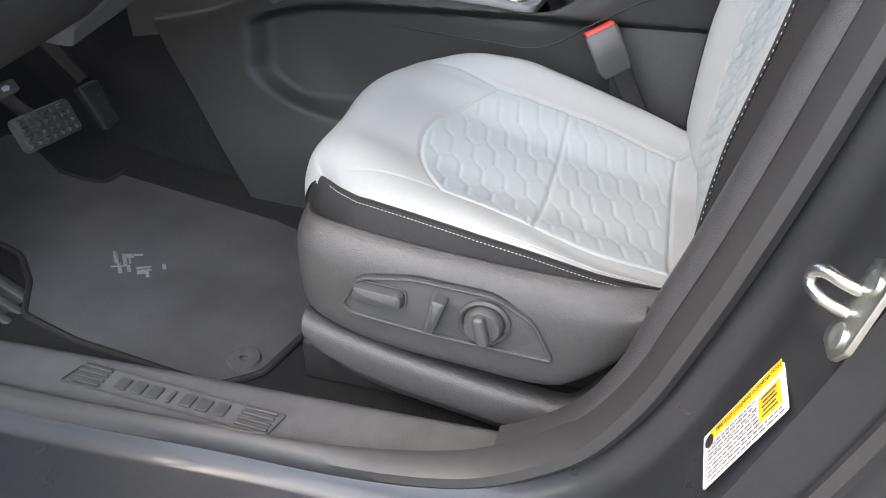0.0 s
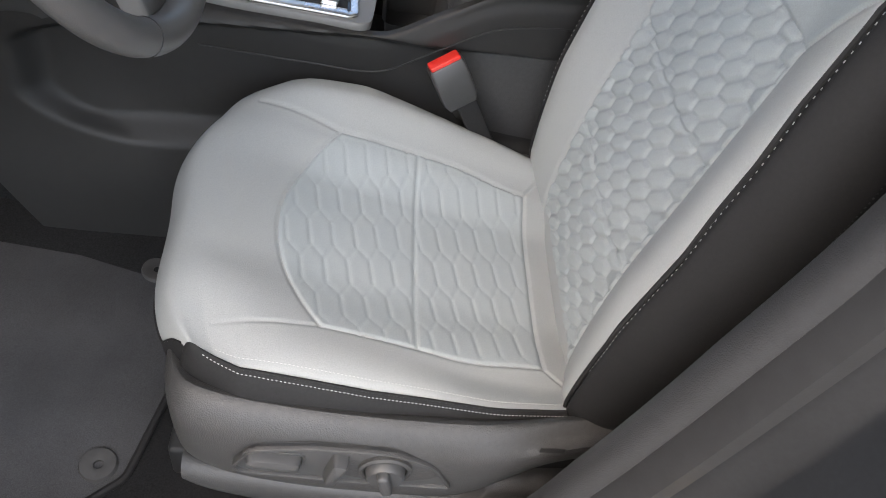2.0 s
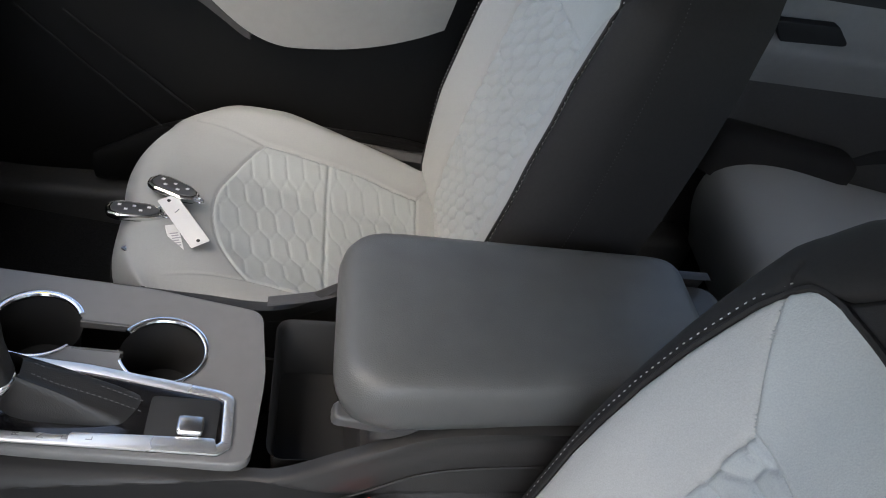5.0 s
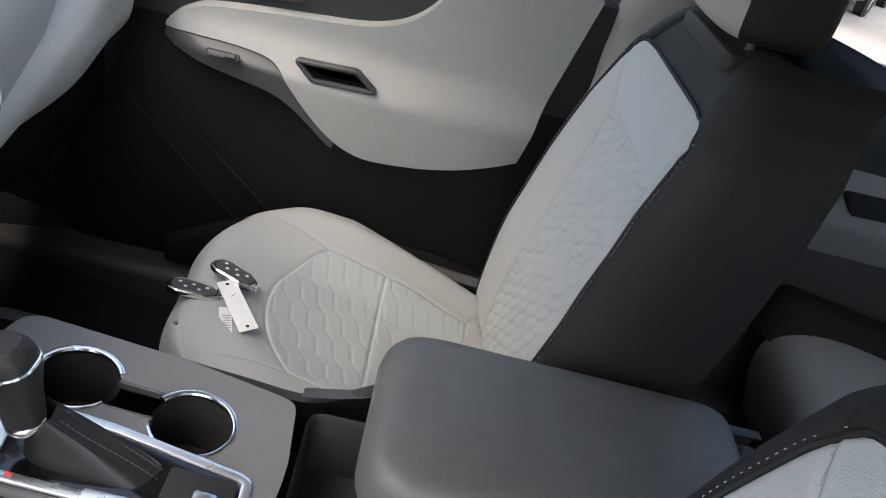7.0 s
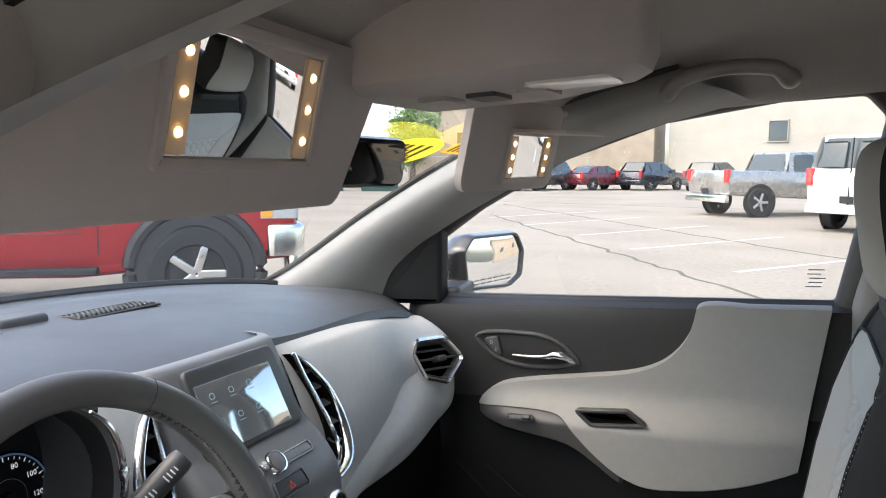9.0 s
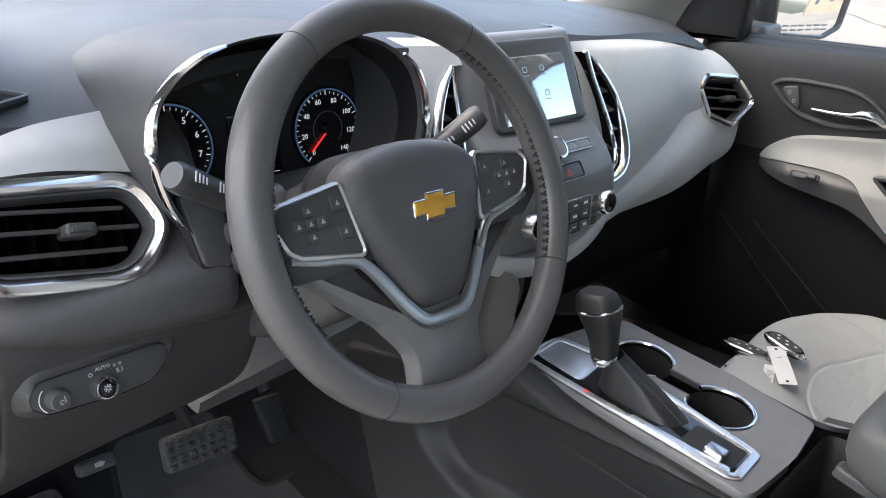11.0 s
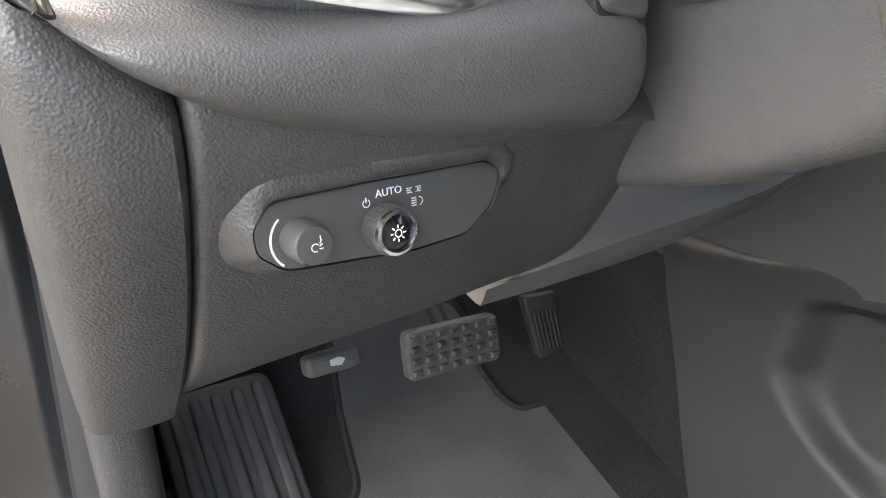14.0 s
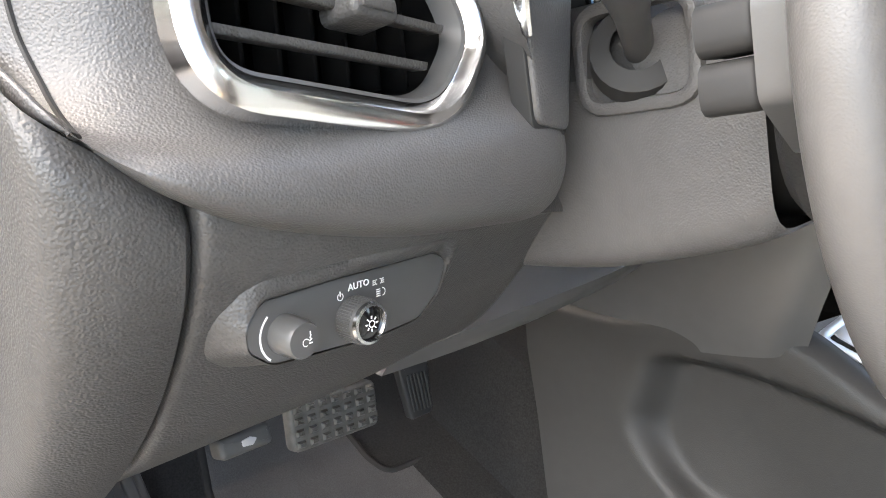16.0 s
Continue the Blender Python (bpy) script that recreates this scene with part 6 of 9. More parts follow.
for cx, cy, r in CUPS:
    open_ |= (loc[:, :, 0] - cx) ** 2 + (loc[:, :, 1] - cy) ** 2 < (r - 0.001) ** 2
open_ |= (np.abs(loc[:, :, 0] - 0.06) < 0.05) & (np.abs(loc[:, :, 1] - 0.034) < 0.017)
part("top_plate", Geo().grid(A, mask=~open_), FASCIA, con, "satin black console top", sharp=60)
rows = []
for x, yb, zs in ((-0.4, 0.17, 0.64), (-0.3, 0.16, 0.66), (-0.2, 0.15, 0.7), (-0.12, 0.14, 0.725), (0.0, 0.135, 0.72), (0.15, 0.132, 0.708), (0.24, 0.13, 0.705), (0.32, 0.13, 0.75), (0.4, 0.127, 0.79), (0.55, 0.125, 0.8), (0.75, 0.125, 0.8)):
    rows.append((x, yb, zs))


def foot_x(x, z):
    """The console's lower front edge slants back towards the floor."""
    front = -0.4 + 0.56 * max(0.0, 0.66 - z)
    return front + (x + 0.4) / 1.15 * (0.75 - front)


for s in (-1, 1):
    rr = []
    for x, yb, zs in rows:
        yt = 0.112 if x < 0.26 else 0.115
        up = zs + 0.03 * max(0.0, min(1.0, (-0.02 - x) / 0.12)) if s < 0 else zs
        low = [(s * (yt - 0.006), up + 0.012), (s * (yt + 0.008), up + 0.012), (s * (yb - 0.004), up + 0.002), (s * yb, up - 0.014), (s * (yb + 0.001), up - 0.03), (s * (yb + 0.006), 0.62),
               (s * (yb + 0.014), 0.55), (s * (yb + 0.03), 0.45), (s * (yb + 0.04), 0.33)]
        rr.append([(foot_x(x, z), y, z) for y, z in low])
    A = loft(rr, 150, 110)
    if s < 0:
        # a shallow knee recess under the top edge
        xl = -0.245 + 18 * np.clip(0.61 - A[..., 2], 0, 1) ** 2
        roof = 0.703 - 0.04 * np.exp(-np.clip(A[..., 0] + 0.24, 0, 1) / 0.07)
        w = step(0.0, 0.045, A[..., 0] - xl) * step(0.515, 0.56, A[..., 2]) * (1 - step(-0.004, 0.016, A[..., 2] - roof))
        A[..., 1] += 0.026 * w
    part("side_panel", Geo().grid(A), CONSOLE, con, "black console side")
    part("side_seam", Geo().tube(cr([(x, s * (yb + 0.0022), zs - 0.034) for x, yb, zs in rows if x > (-0.08 if s < 0 else -0.5)], 60), 0.0013, 5), MATTE_BLACK, con)
# wing that closes the gap between console and dash on the driver's side
rr = []
for x, z0, z1 in ((-0.46, 0.65, 0.83), (-0.35, 0.67, 0.85), (-0.22, 0.715, 0.875), (-0.13, 0.75, 0.885), (-0.105, 0.765, 0.88), (-0.1, 0.77, 0.86)):
    k = max(0.0, (x + 0.14) / 0.04)
    rr.append([(x, -0.15 + 0.02 * k, z0 - 0.02), (x, -0.152 + 0.02 * k, z0 + 0.02), (x, -0.15 + 0.02 * k, (z0 + z1) / 2), (x, -0.142 + 0.02 * k, z1)])
part("dash_wing", Geo().grid(loft(rr, 40, 20)), SMOOTH_BLACK, con, "satin black panel beside the console")
# cup holders with chrome rings
for (cx, cy, r), a0, a1, gap in ((CUPS[0], 25, 325, (-25, 15)), (CUPS[1], -155, 152, (150, 205))):
    m = CM @ pose(cx, cy, 0.0)
    part("cup_well", Geo().lathe([(r, -0.006), (r - 0.002, -0.02), (r - 0.006, -0.075), (0.0, -0.077)], m, 40), MATTE_BLACK, con, "dark cup holder well")
    ring = [m @ Vector((r * math.cos(radians(a)), r * math.sin(radians(a)), 0.0008)) for a in np.linspace(a0, a1, 60)]
    part("cup_ring", Geo().tube(ring, np.interp(np.linspace(0, 1, 60), [0, 0.5, 0.62, 1], [0.0038, 0.0038, 0.0018, 0.0018] if cx < 0.1 else [0.0018, 0.0022, 0.0036, 0.0038]), 8, flat=0.8), CHROME, con, "chrome cup holder ring")
part("well_floor", Geo().plate(box_outline(0.06, 0.036, 0.004), CM @ pose(0.06, 0.034, -0.078), 0.004, 0.001), MATTE_BLACK, con)
for s in (-1, 1):
    part("well_edge", Geo().box(CM @ pose(0.062, 0.034 + s * 0.0185, -0.004), 0.05, 0.004, 0.009, 0.0015), SMOOTH_BLACK, con)
# gear lever surround
g_out = fillet([(-0.108, -0.1), (0.195, -0.1), (0.207, -0.09), (0.204, -0.03), (0.19, -0.024), (0.06, -0.006), (-0.05, 0.0), (-0.11, -0.01)], [0.02, 0.012, 0.008, 0.012, 0.02, 0.08, 0.05, 0.02], 5)
part("lever_surround", Geo().edge_frame(g_out, CM @ pose(0, 0, 0.0), 0.011, 0.004, 0.002), BRIGHT_SATIN, con, "chrome lever surround")
part("lever_plate", Geo().plate(g_out, CM @ pose(0, 0, -0.004), 0.0058, 0.001), GLOSS_BLACK, con)
part("bright_plate", Geo().plate(fillet([(-0.1, -0.075), (-0.02, -0.08), (-0.03, -0.015), (-0.1, -0.02)], 0.012), CM @ pose(0, 0, 0.0), 0.0035, 0.001), BRIGHT_SATIN, con, "bright metal plate")
part("side_strip", Geo().plate(fillet([(0.06, -0.098), (0.195, -0.098), (0.19, -0.082), (0.062, -0.086)], 0.004), CM, 0.0042, 0.001), BRIGHT_SATIN, con, "satin silver strip")
for k, tx in enumerate("PRNDL"):
    letters("gear_letter", tx, 0.0085, CM @ pose(-0.002 + 0.0205 * k, -0.0925, 0.0045, 0, 0, 90), NEEDLE if k == 0 else GREY_INK, con, 0.0002)
part("brake_well", Geo().plate(box_outline(0.066, 0.05, 0.006), CM @ pose(0.158, -0.062, 0.0), 0.0028, 0.0006), MATTE_BLACK, con)
part("parking_brake_switch", Geo().box(CM @ pose(0.166, -0.072, 0.006), 0.026, 0.02, 0.01, 0.003), SATIN_METAL, con, "silver parking brake switch")
rows = []
for f, w, l, z in ((0.0, 0.026, 0.125, 0.0), (0.2, 0.023, 0.1, 0.014), (0.5, 0.019, 0.068, 0.03), (0.8, 0.016, 0.038, 0.042), (1.0, 0.0145, 0.03, 0.048)):
    cx = 0.055 * (1 - f) + 0.0 * f
    rows.append([CM @ Vector((cx + l / 2 * math.copysign(abs(math.cos(b)) ** 0.7, math.cos(b)), -0.052 + w * math.copysign(abs(math.sin(b)) ** 0.7, math.sin(b)), z + 0.002 * math.sin(5 * b))) for b in np.linspace(0, 2 * math.pi, 30, endpoint=False)])
a = np.array(rows, float)
DARK_LEATHER = mat("deep_black_leather", (0.02, 0.02, 0.02), 0.45, var=0.05, bump=0.4, bscale=900, kind="grain")
boot = part("lever_boot", Geo().grid(np.stack([cr(a[:, j], 20) for j in range(30)], 1), cv=True), DARK_LEATHER, con, "black leather gear lever boot")
g = Geo()
for s in (-0.006, 0.006):
    line = cr([CM @ Vector((0.118, -0.052 + s, 0.004)), CM @ Vector((0.085, -0.052 + s, 0.02)), CM @ Vector((0.045, -0.052 + s, 0.036)), CM @ Vector((0.02, -0.052 + s, 0.05))], 40)
    for k in range(0, 38, 2):
        g.tube(line[k:k + 2], 0.0006, 4)
part("boot_stitching", g, SMOOTH_BLACK, boot, "", kind="stuff")
LM = axes((0.0, -0.064, con_z(0) + 0.041), (1, 0, -0.1), (0, 1, 0)) @ pose(0, 0, 0, 2, -14, 0) @ Matrix.Diagonal((1.1, 1.1, 1.04, 1))
part("lever_collar", Geo().lathe([(0.0148, -0.004), (0.0162, 0.0), (0.016, 0.004), (0.0148, 0.0055)], LM, 28), CHROME, con, "chrome lever collar")
rows = []
for z, w, l, cx in ((0.006, 0.014, 0.0155, 0.0), (0.025, 0.0148, 0.017, 0.0), (0.044, 0.0175, 0.0205, -0.002), (0.06, 0.0208, 0.025, -0.004), (0.074, 0.0212, 0.0255, -0.006), (0.084, 0.0185, 0.0225, -0.007), (0.089, 0.014, 0.0175, -0.007)):
    rows.append([LM @ Vector((cx + l * math.copysign(abs(math.cos(b)) ** 0.75, math.cos(b)), w * math.copysign(abs(math.sin(b)) ** 0.75, math.sin(b)), z)) for b in np.linspace(0, 2 * math.pi, 32, endpoint=False)])
a = np.array(rows, float)
g = Geo().grid(np.stack([cr(a[:, j], 26) for j in range(32)], 1), cv=True)
knob = part("lever_knob", g.add(a[-1], [tuple(range(32))]), DARK_LEATHER, con, "black gear lever knob")
part("knob_band", Geo().tube([LM @ Vector((-0.0052 + 0.0255 * math.copysign(abs(math.cos(b)) ** 0.75, math.cos(b)), 0.0212 * math.copysign(abs(math.sin(b)) ** 0.75, math.sin(b)), 0.066 + 0.004 * math.cos(b))) for b in np.linspace(0, 2 * math.pi, 40, endpoint=False)], 0.002, 6, True), CHROME, knob, "thin chrome band")
part("knob_cap", Geo().plate([(0.0165 * math.copysign(abs(math.cos(b)) ** 0.75, math.cos(b)), 0.013 * math.copysign(abs(math.sin(b)) ** 0.75, math.sin(b))) for b in np.linspace(0, 2 * math.pi, 32, endpoint=False)], LM @ pose(-0.006, 0, 0.085), 0.0035, 0.001), GLOSS_BLACK, knob)
# bin in front of the armrest
part("bin", Geo().sweep(fillet([(0.238, -0.1), (0.33, -0.1), (0.33, 0.085), (0.238, 0.085)], 0.02), [(0, 0.725), (0.004, 0.72), (0.008, 0.64)], Matrix.Identity(4), False, True), MATTE_BLACK, con, "dark storage bin")
part("bin_rim", Geo().grid(loft([[(0.225, 0.1, 0.728), (0.27, 0.104, 0.735), (0.3, 0.1, 0.75), (0.34, 0.09, 0.79)], [(0.225, 0.118, 0.726), (0.28, 0.122, 0.736), (0.32, 0.118, 0.755), (0.36, 0.1, 0.8)]], 4, 16)), PLASTIC, con)
part("armrest_base", Geo().sweep(fillet([(0.33, -0.112), (0.76, -0.112), (0.76, 0.112), (0.33, 0.112)], 0.03), [(0, 0.36), (0, 0.79), (0.004, 0.8)], Matrix.Identity(4), False, True), PLASTIC, con, "black armrest base")
arm_out = fillet([(0.292, -0.125), (0.68, -0.105), (0.685, 0.095), (0.298, 0.1)], [0.055, 0.03, 0.03, 0.05], 8)
part("armrest", Geo().dome(arm_out, Matrix.Identity(4), [(0.86, 0.797), (0.93, 0.799), (0.975, 0.807), (0.997, 0.82), (1.0, 0.834), (0.985, 0.848), (0.955, 0.857), (0.9, 0.8625), (0.8, 0.8655), (0.6, 0.867), (0.3, 0.868), (0.1, 0.868)]), ARM_VINYL, con, "padded black armrest", sharp=60)
part("armrest_latch", Geo().box(pose(0.33, -0.1, 0.797, 0, 12), 0.07, 0.02, 0.012, 0.004), SMOOTH_BLACK, con)

# ---- seat belt buckle ----
buckle = thing("seat_belt_buckle", (0.34, -0.16, 0.6), "black seat belt buckle with a red release button", "seat belt buckle")
BX = Vector((0.85, 0.29, 0.44))
BY = Vector((-0.53, 0.096, 0.84)).cross(BX)
BK = axes((0.347, -0.158, 0.672), BX, BY)
if BK.col[2].z < 0:
    BK = BK @ pose(0, 0, 0, 180)
part("housing", Geo().sweep(box_outline(0.05, 0.03, 0.006), [(0.006, -0.022), (0.0, -0.01), (0.0, 0.042), (0.002, 0.045)], BK, True, True), SMOOTH_BLACK, buckle, "black buckle housing")
part("release_button", Geo().box(BK @ pose(0, 0, 0.045), 0.044, 0.024, 0.01, 0.002), RED_PLASTIC, buckle, "red release button")
part("strap", Geo().box(BK @ pose(0.006, 0, -0.05), 0.03, 0.012, 0.09, 0.003), DARK_CLOTH, buckle)

anchor = thing("belt_anchor", (0.56, -0.672, 1.04), "black seat belt guide beside the centre pillar", "seat belt")
AM = axes((0.574, -0.66, 1.026), (0.3, 0.2, -0.93), (0.93, 0, 0.3))
part("guide_body", Geo().box(AM, 0.036, 0.022, 0.014, 0.004), DOOR_UPPER, anchor)
part("guide_slot", Geo().box(AM @ pose(0.008, 0, 0.007), 0.003, 0.016, 0.002, 0.0008), PLASTIC, anchor)

# ---- keys on the passenger seat ----
keys = thing("car_keys", (0.06, 0.3, 0.645), "two black and silver car key fobs with white tags", "keys")
KZ = 0.659
fob_out = fillet([(-0.034, -0.013), (-0.02, -0.0185), (0.018, -0.017), (0.034, -0.009), (0.037, 0.0), (0.034, 0.009), (0.018, 0.017), (-0.02, 0.0185), (-0.034, 0.013), (-0.037, 0.0)], 0.008)
for x, y, a, z in ((0.034, 0.318, 2, 0.004), (0.078, 0.362, -24, 0.014)):
    m = pose(x, y, KZ + z, -8, 4, a)
    fob = part("key_fob", Geo().sweep(fob_out, [(0.003, 0.0), (0, 0.003), (0, 0.009), (0.0015, 0.011)], m, True, True), GLOSS_BLACK, keys, "glossy black key fob")
    part("fob_edge", Geo().sweep(fob_out, [(-0.0006, 0.004), (-0.0015, 0.007), (-0.001, 0.010), (0.001, 0.0118), (0.003, 0.0116)], m), CHROME, fob, "chrome edge")
    part("fob_face", Geo().plate(fob_out, m @ pose(0, 0, 0.0105) @ Matrix.Diagonal((0.86, 0.8, 1, 1)), 0.0022, 0.0008), SMOOTH_BLACK, fob, "soft black button face")
    for k in range(5):
        part("button_mark", Geo().box(m @ pose(-0.021 + 0.0095 * k, 0.005 * (-1) ** k, 0.0129), 0.0045, 0.0045, 0.0004, 0.0001), WHITE_INK, fob)
    part("fob_loop", Geo().tube([m @ Vector((0.04 + 0.005 * math.cos(b), 0.005 * math.sin(b), 0.006)) for b in np.linspace(0, 2 * math.pi, 16, endpoint=False)], 0.0014, 6, True), SATIN_METAL, fob)
tagm = pose(0.1, 0.302, KZ + 0.016, 4, 8, -54)
part("paper_tag", Geo().plate(box_outline(0.096, 0.027, 0.002), tagm, 0.0006, 0.0002), PAPER, keys, "blank white paper tag")
for dx in (-0.041, 0.041):
    part("tag_hole", Geo().lathe([(0.0026, 0.0), (0.0026, 0.001), (0.0, 0.001)], tagm @ pose(dx, 0, 0), 14), MATTE_BLACK, keys)
barm = pose(0.094, 0.27, KZ + 0.005, 0, 6, -72)
part("bar_code_tag", Geo().plate(box_outline(0.058, 0.017, 0.002), barm, 0.004, 0.001), PAPER, keys, "small white tag with dark bars")
g = Geo()
for k in range(6):
    g.box(barm @ pose(-0.012 + 0.0045 * k, 0.001 * (k % 3), 0.0042), 0.002, 0.011 - 0.002 * (k % 2), 0.0004, 0.0001)
part("tag_bars", g, GREY_INK, keys)
part("key_blade", Geo().plate(fillet([(-0.032, -0.0075), (0.032, -0.008), (0.032, 0.008), (-0.032, 0.0075)], 0.002), pose(0.055, 0.27, KZ + 0.003, 0, 3, 52), 0.0025, 0.0007), DARK_CHROME, keys, "flat metal key blade")
part("key_ring", Geo().tube([(0.078 + 0.014 * math.cos(b), 0.325 + 0.014 * math.sin(b), KZ + 0.016 + 0.003 * math.cos(b)) for b in np.linspace(0, 2 * math.pi, 24, endpoint=False)], 0.0011, 6, True), SATIN_METAL, keys, "split ring")

# ---- passenger door ----
door = thing("passenger_door", (0.15, 0.78, 0.45), "closed passenger door with light grey and black trim panel", "car door")
YZ = 0.735
rows = []
for x in (-0.36, -0.3, -0.1, 0.2, 0.45, 0.6, 0.66):
    e = 0.035 if x < -0.33 else 0.0
    rows.append([(x, YZ + 0.055, 1.12), (x, YZ + 0.045 + e, 1.113), (x, YZ + 0.018 + e, 1.1), (x, YZ + 0.012 + e, 1.0), (x, YZ + 0.012 + e, 0.9), (x, YZ - 0.005 + e, 0.8), (x, YZ - 0.02 + e, 0.68), (x, YZ - 0.03 + e, 0.55), (x, YZ - 0.02 + e, 0.44), (x, YZ + 0.01 + e, 0.4)])
A = loft(rows, 50, 60)
above = np.repeat((A[0, :-1, 2] > 0.92)[None, :], 49, 0)
part("door_panel", Geo().grid(A, mask=~above), DOOR_BLACK, door, "black door panel")
part("window_ledge", Geo().grid(A, mask=above), DOOR_UPPER, door, "charcoal grained panel under the window")
DM = axes((0, YZ, 0), (1, 0, 0), (0, 0, 1))  # height points out of the door into the car
xs_d = np.linspace(-0.163, 0.53, 120)


def edge_curve(pts):
    """Heights of a smooth line along the door."""
    c = cr(pts, 400)
    return np.interp(xs_d, c[:, 0], c[:, 1])


z_top = edge_curve([(-0.163, 0.893), (-0.155, 0.905), (-0.14, 0.918), (-0.108, 0.934), (-0.04, 0.947), (0.08, 0.962), (0.15, 0.971), (0.197, 0.983), (0.235, 1.002), (0.266, 1.032), (0.288, 1.07), (0.302, 1.112), (0.4, 1.112), (0.53, 1.112)])
z_low = edge_curve([(-0.163, 0.889), (-0.13, 0.892), (-0.085, 0.894), (-0.02, 0.894), (0.02, 0.89), (0.042, 0.88), (0.06, 0.86), (0.1, 0.82), (0.15, 0.783), (0.2, 0.765), (0.26, 0.766), (0.36, 0.78), (0.45, 0.8), (0.53, 0.82)])
z_bot = edge_curve([(-0.163, 0.872), (-0.1, 0.856), (-0.03, 0.846), (0.03, 0.838), (0.07, 0.822), (0.1, 0.802), (0.16, 0.765), (0.53, 0.7)])


def door_y(x, z):
    """The pad's bulge into the car."""
    ramp = np.interp(x, [-0.163, -0.14, -0.1, 0.0, 0.15, 0.3, 0.45, 0.53], [0.1, 0.45, 0.68, 0.88, 1.0, 0.95, 0.72, 0.6])
    up_ = np.exp(-np.clip((z - 0.868) / 0.036, 0, None) ** 2)
    return YZ - 0.012 - 0.06 * ramp * up_


def door_sheet(zt, zb, n, tuck):
    a = []
    for x0, t, b in zip(xs_d, zt, zb):
        x = x0
        lean = max(0.0, (x0 - 0.3) / 0.23) ** 2 * 0.2
        col = [(x0 + lean * (z - 1.112), door_y(x0, z), z) for z in np.linspace(t, b, n)]
        if tuck:
            x = x0 + lean * (b - 1.112)
            col += [(x, door_y(x0, b) + 0.012, b - 0.006), (x, YZ + 0.012, b - 0.012)]
        a.append([(x0, YZ + 0.02, t + 0.004), (x0, door_y(x0, t) + 0.004, t + 0.0025)] + col)
    return np.array(a)


part("upper_panel", Geo().grid(door_sheet(z_top, z_low, 30, True)), TRIM_SHADED, door, "light grey padded panel with armrest", sharp=50)
keep = xs_d < 0.152
A = door_sheet(z_low - 0.003, np.minimum(z_bot, z_low - 0.004), 12, True)[keep]
A[:, :, 1] += 0.003
part("switch_panel", Geo().grid(A), SMOOTH_BLACK, door, "black armrest switch panel", sharp=50)
sw = axes((-0.05, YZ - 0.0685, 0.883), (1, 0.03, 0.0), (0, 0.5, 0.86))
part("switch_well", Geo().edge_frame(box_outline(0.054, 0.013, 0.004), sw @ pose(0, 0, -0.003), 0.0016, 0.005, 0.0006), PLASTIC, door)
part("window_switch", Geo().box(sw, 0.05, 0.009, 0.003, 0.001).box(sw @ pose(0.013, 0.0, 0.004), 0.018, 0.009, 0.007, 0.002), SMOOTH_BLACK, door, "black window switch")
pl = fillet([(0.062, 0.909), (0.17, 0.915), (0.212, 0.884), (0.098, 0.877)], [0.006, 0.012, 0.006, 0.012], 6)
PM = DM @ pose(0, 0, 0.068)
part("pull_rim", Geo().sweep(pl, [(-0.001, -0.01), (-0.001, 0.003), (0.001, 0.0045), (0.005, 0.004), (0.007, 0.001)], PM), SMOOTH_BLACK, door, "satin black rim of the pull pocket")
# shallow pocket; its shade is painted near-black
part("pull_pocket", Geo().sweep(pl, [(0.006, 0.003), (0.008, -0.004), (0.012, -0.006)], PM, False, True), RECESS_SHADE, door, "pull pocket with near-black painted shade")
hp = cr([(-0.176, 1.033), (-0.16, 1.044), (-0.125, 1.048), (-0.07, 1.047), (-0.02, 1.042), (0.02, 1.026), (0.05, 1.0), (0.058, 0.984), (0.04, 0.976), (-0.04, 0.968), (-0.1, 0.975), (-0.14, 0.993), (-0.165, 1.016)], 64, True)
HM = DM @ pose(0, 0, -0.013)
part("handle_surround", Geo().sweep(hp, [(-0.002, -0.004), (-0.001, 0.006), (0.002, 0.009), (0.005, 0.009), (0.0075, 0.006), (0.0085, 0.0)], HM), SMOOTH_BLACK, door, "satin black teardrop bezel")
part("handle_well", Geo().plate(hp, HM @ pose(0, 0, -0.001), 0.0035, 0.001), MATTE_BLACK, door)
part("lock_button", Geo().plate(fillet([(-0.157, 1.03), (-0.122, 1.036), (-0.112, 0.99), (-0.132, 0.998)], 0.007), HM, 0.009, 0.003), SMOOTH_BLACK, door, "black lock button")
part("lock_symbols", Geo().edge_frame(box_outline(0.006, 0.008, 0.002, 3), HM @ pose(-0.137, 1.022, 0.009), 0.0012, 0.0006, 0.0002).edge_frame(box_outline(0.006, 0.008, 0.002, 3), HM @ pose(-0.126, 1.006, 0.009), 0.0012, 0.0006, 0.0002), GREY_INK, door)
hpath = cr([HM @ Vector(p) for p in ((-0.088, 0.996, 0.008), (-0.05, 0.996, 0.013), (-0.012, 0.998, 0.016), (0.01, 1.003, 0.017), (0.032, 0.998, 0.012), (0.047, 0.984, 0.003))], 40)
part("door_handle", Geo().tube(hpath, np.interp(np.linspace(0, 1, 40), [0, 0.1, 0.45, 0.62, 0.78, 0.92, 1], [0.003, 0.0042, 0.005, 0.0105, 0.0125, 0.0105, 0.006]), 14, flat=0.75), CHROME, door, "chrome inner door handle")
for p0, p1 in (((-0.225, 0.755, 0.02), (0.0, 0.565, 0.045)), ((-0.15, 0.755, 0.02), (0.06, 0.6, 0.045))):
    part("pocket_crease", Geo().tube([DM @ Vector(p0), DM @ Vector(p1)], 0.0022, 6), DOOR_BLACK, door)
rows = []
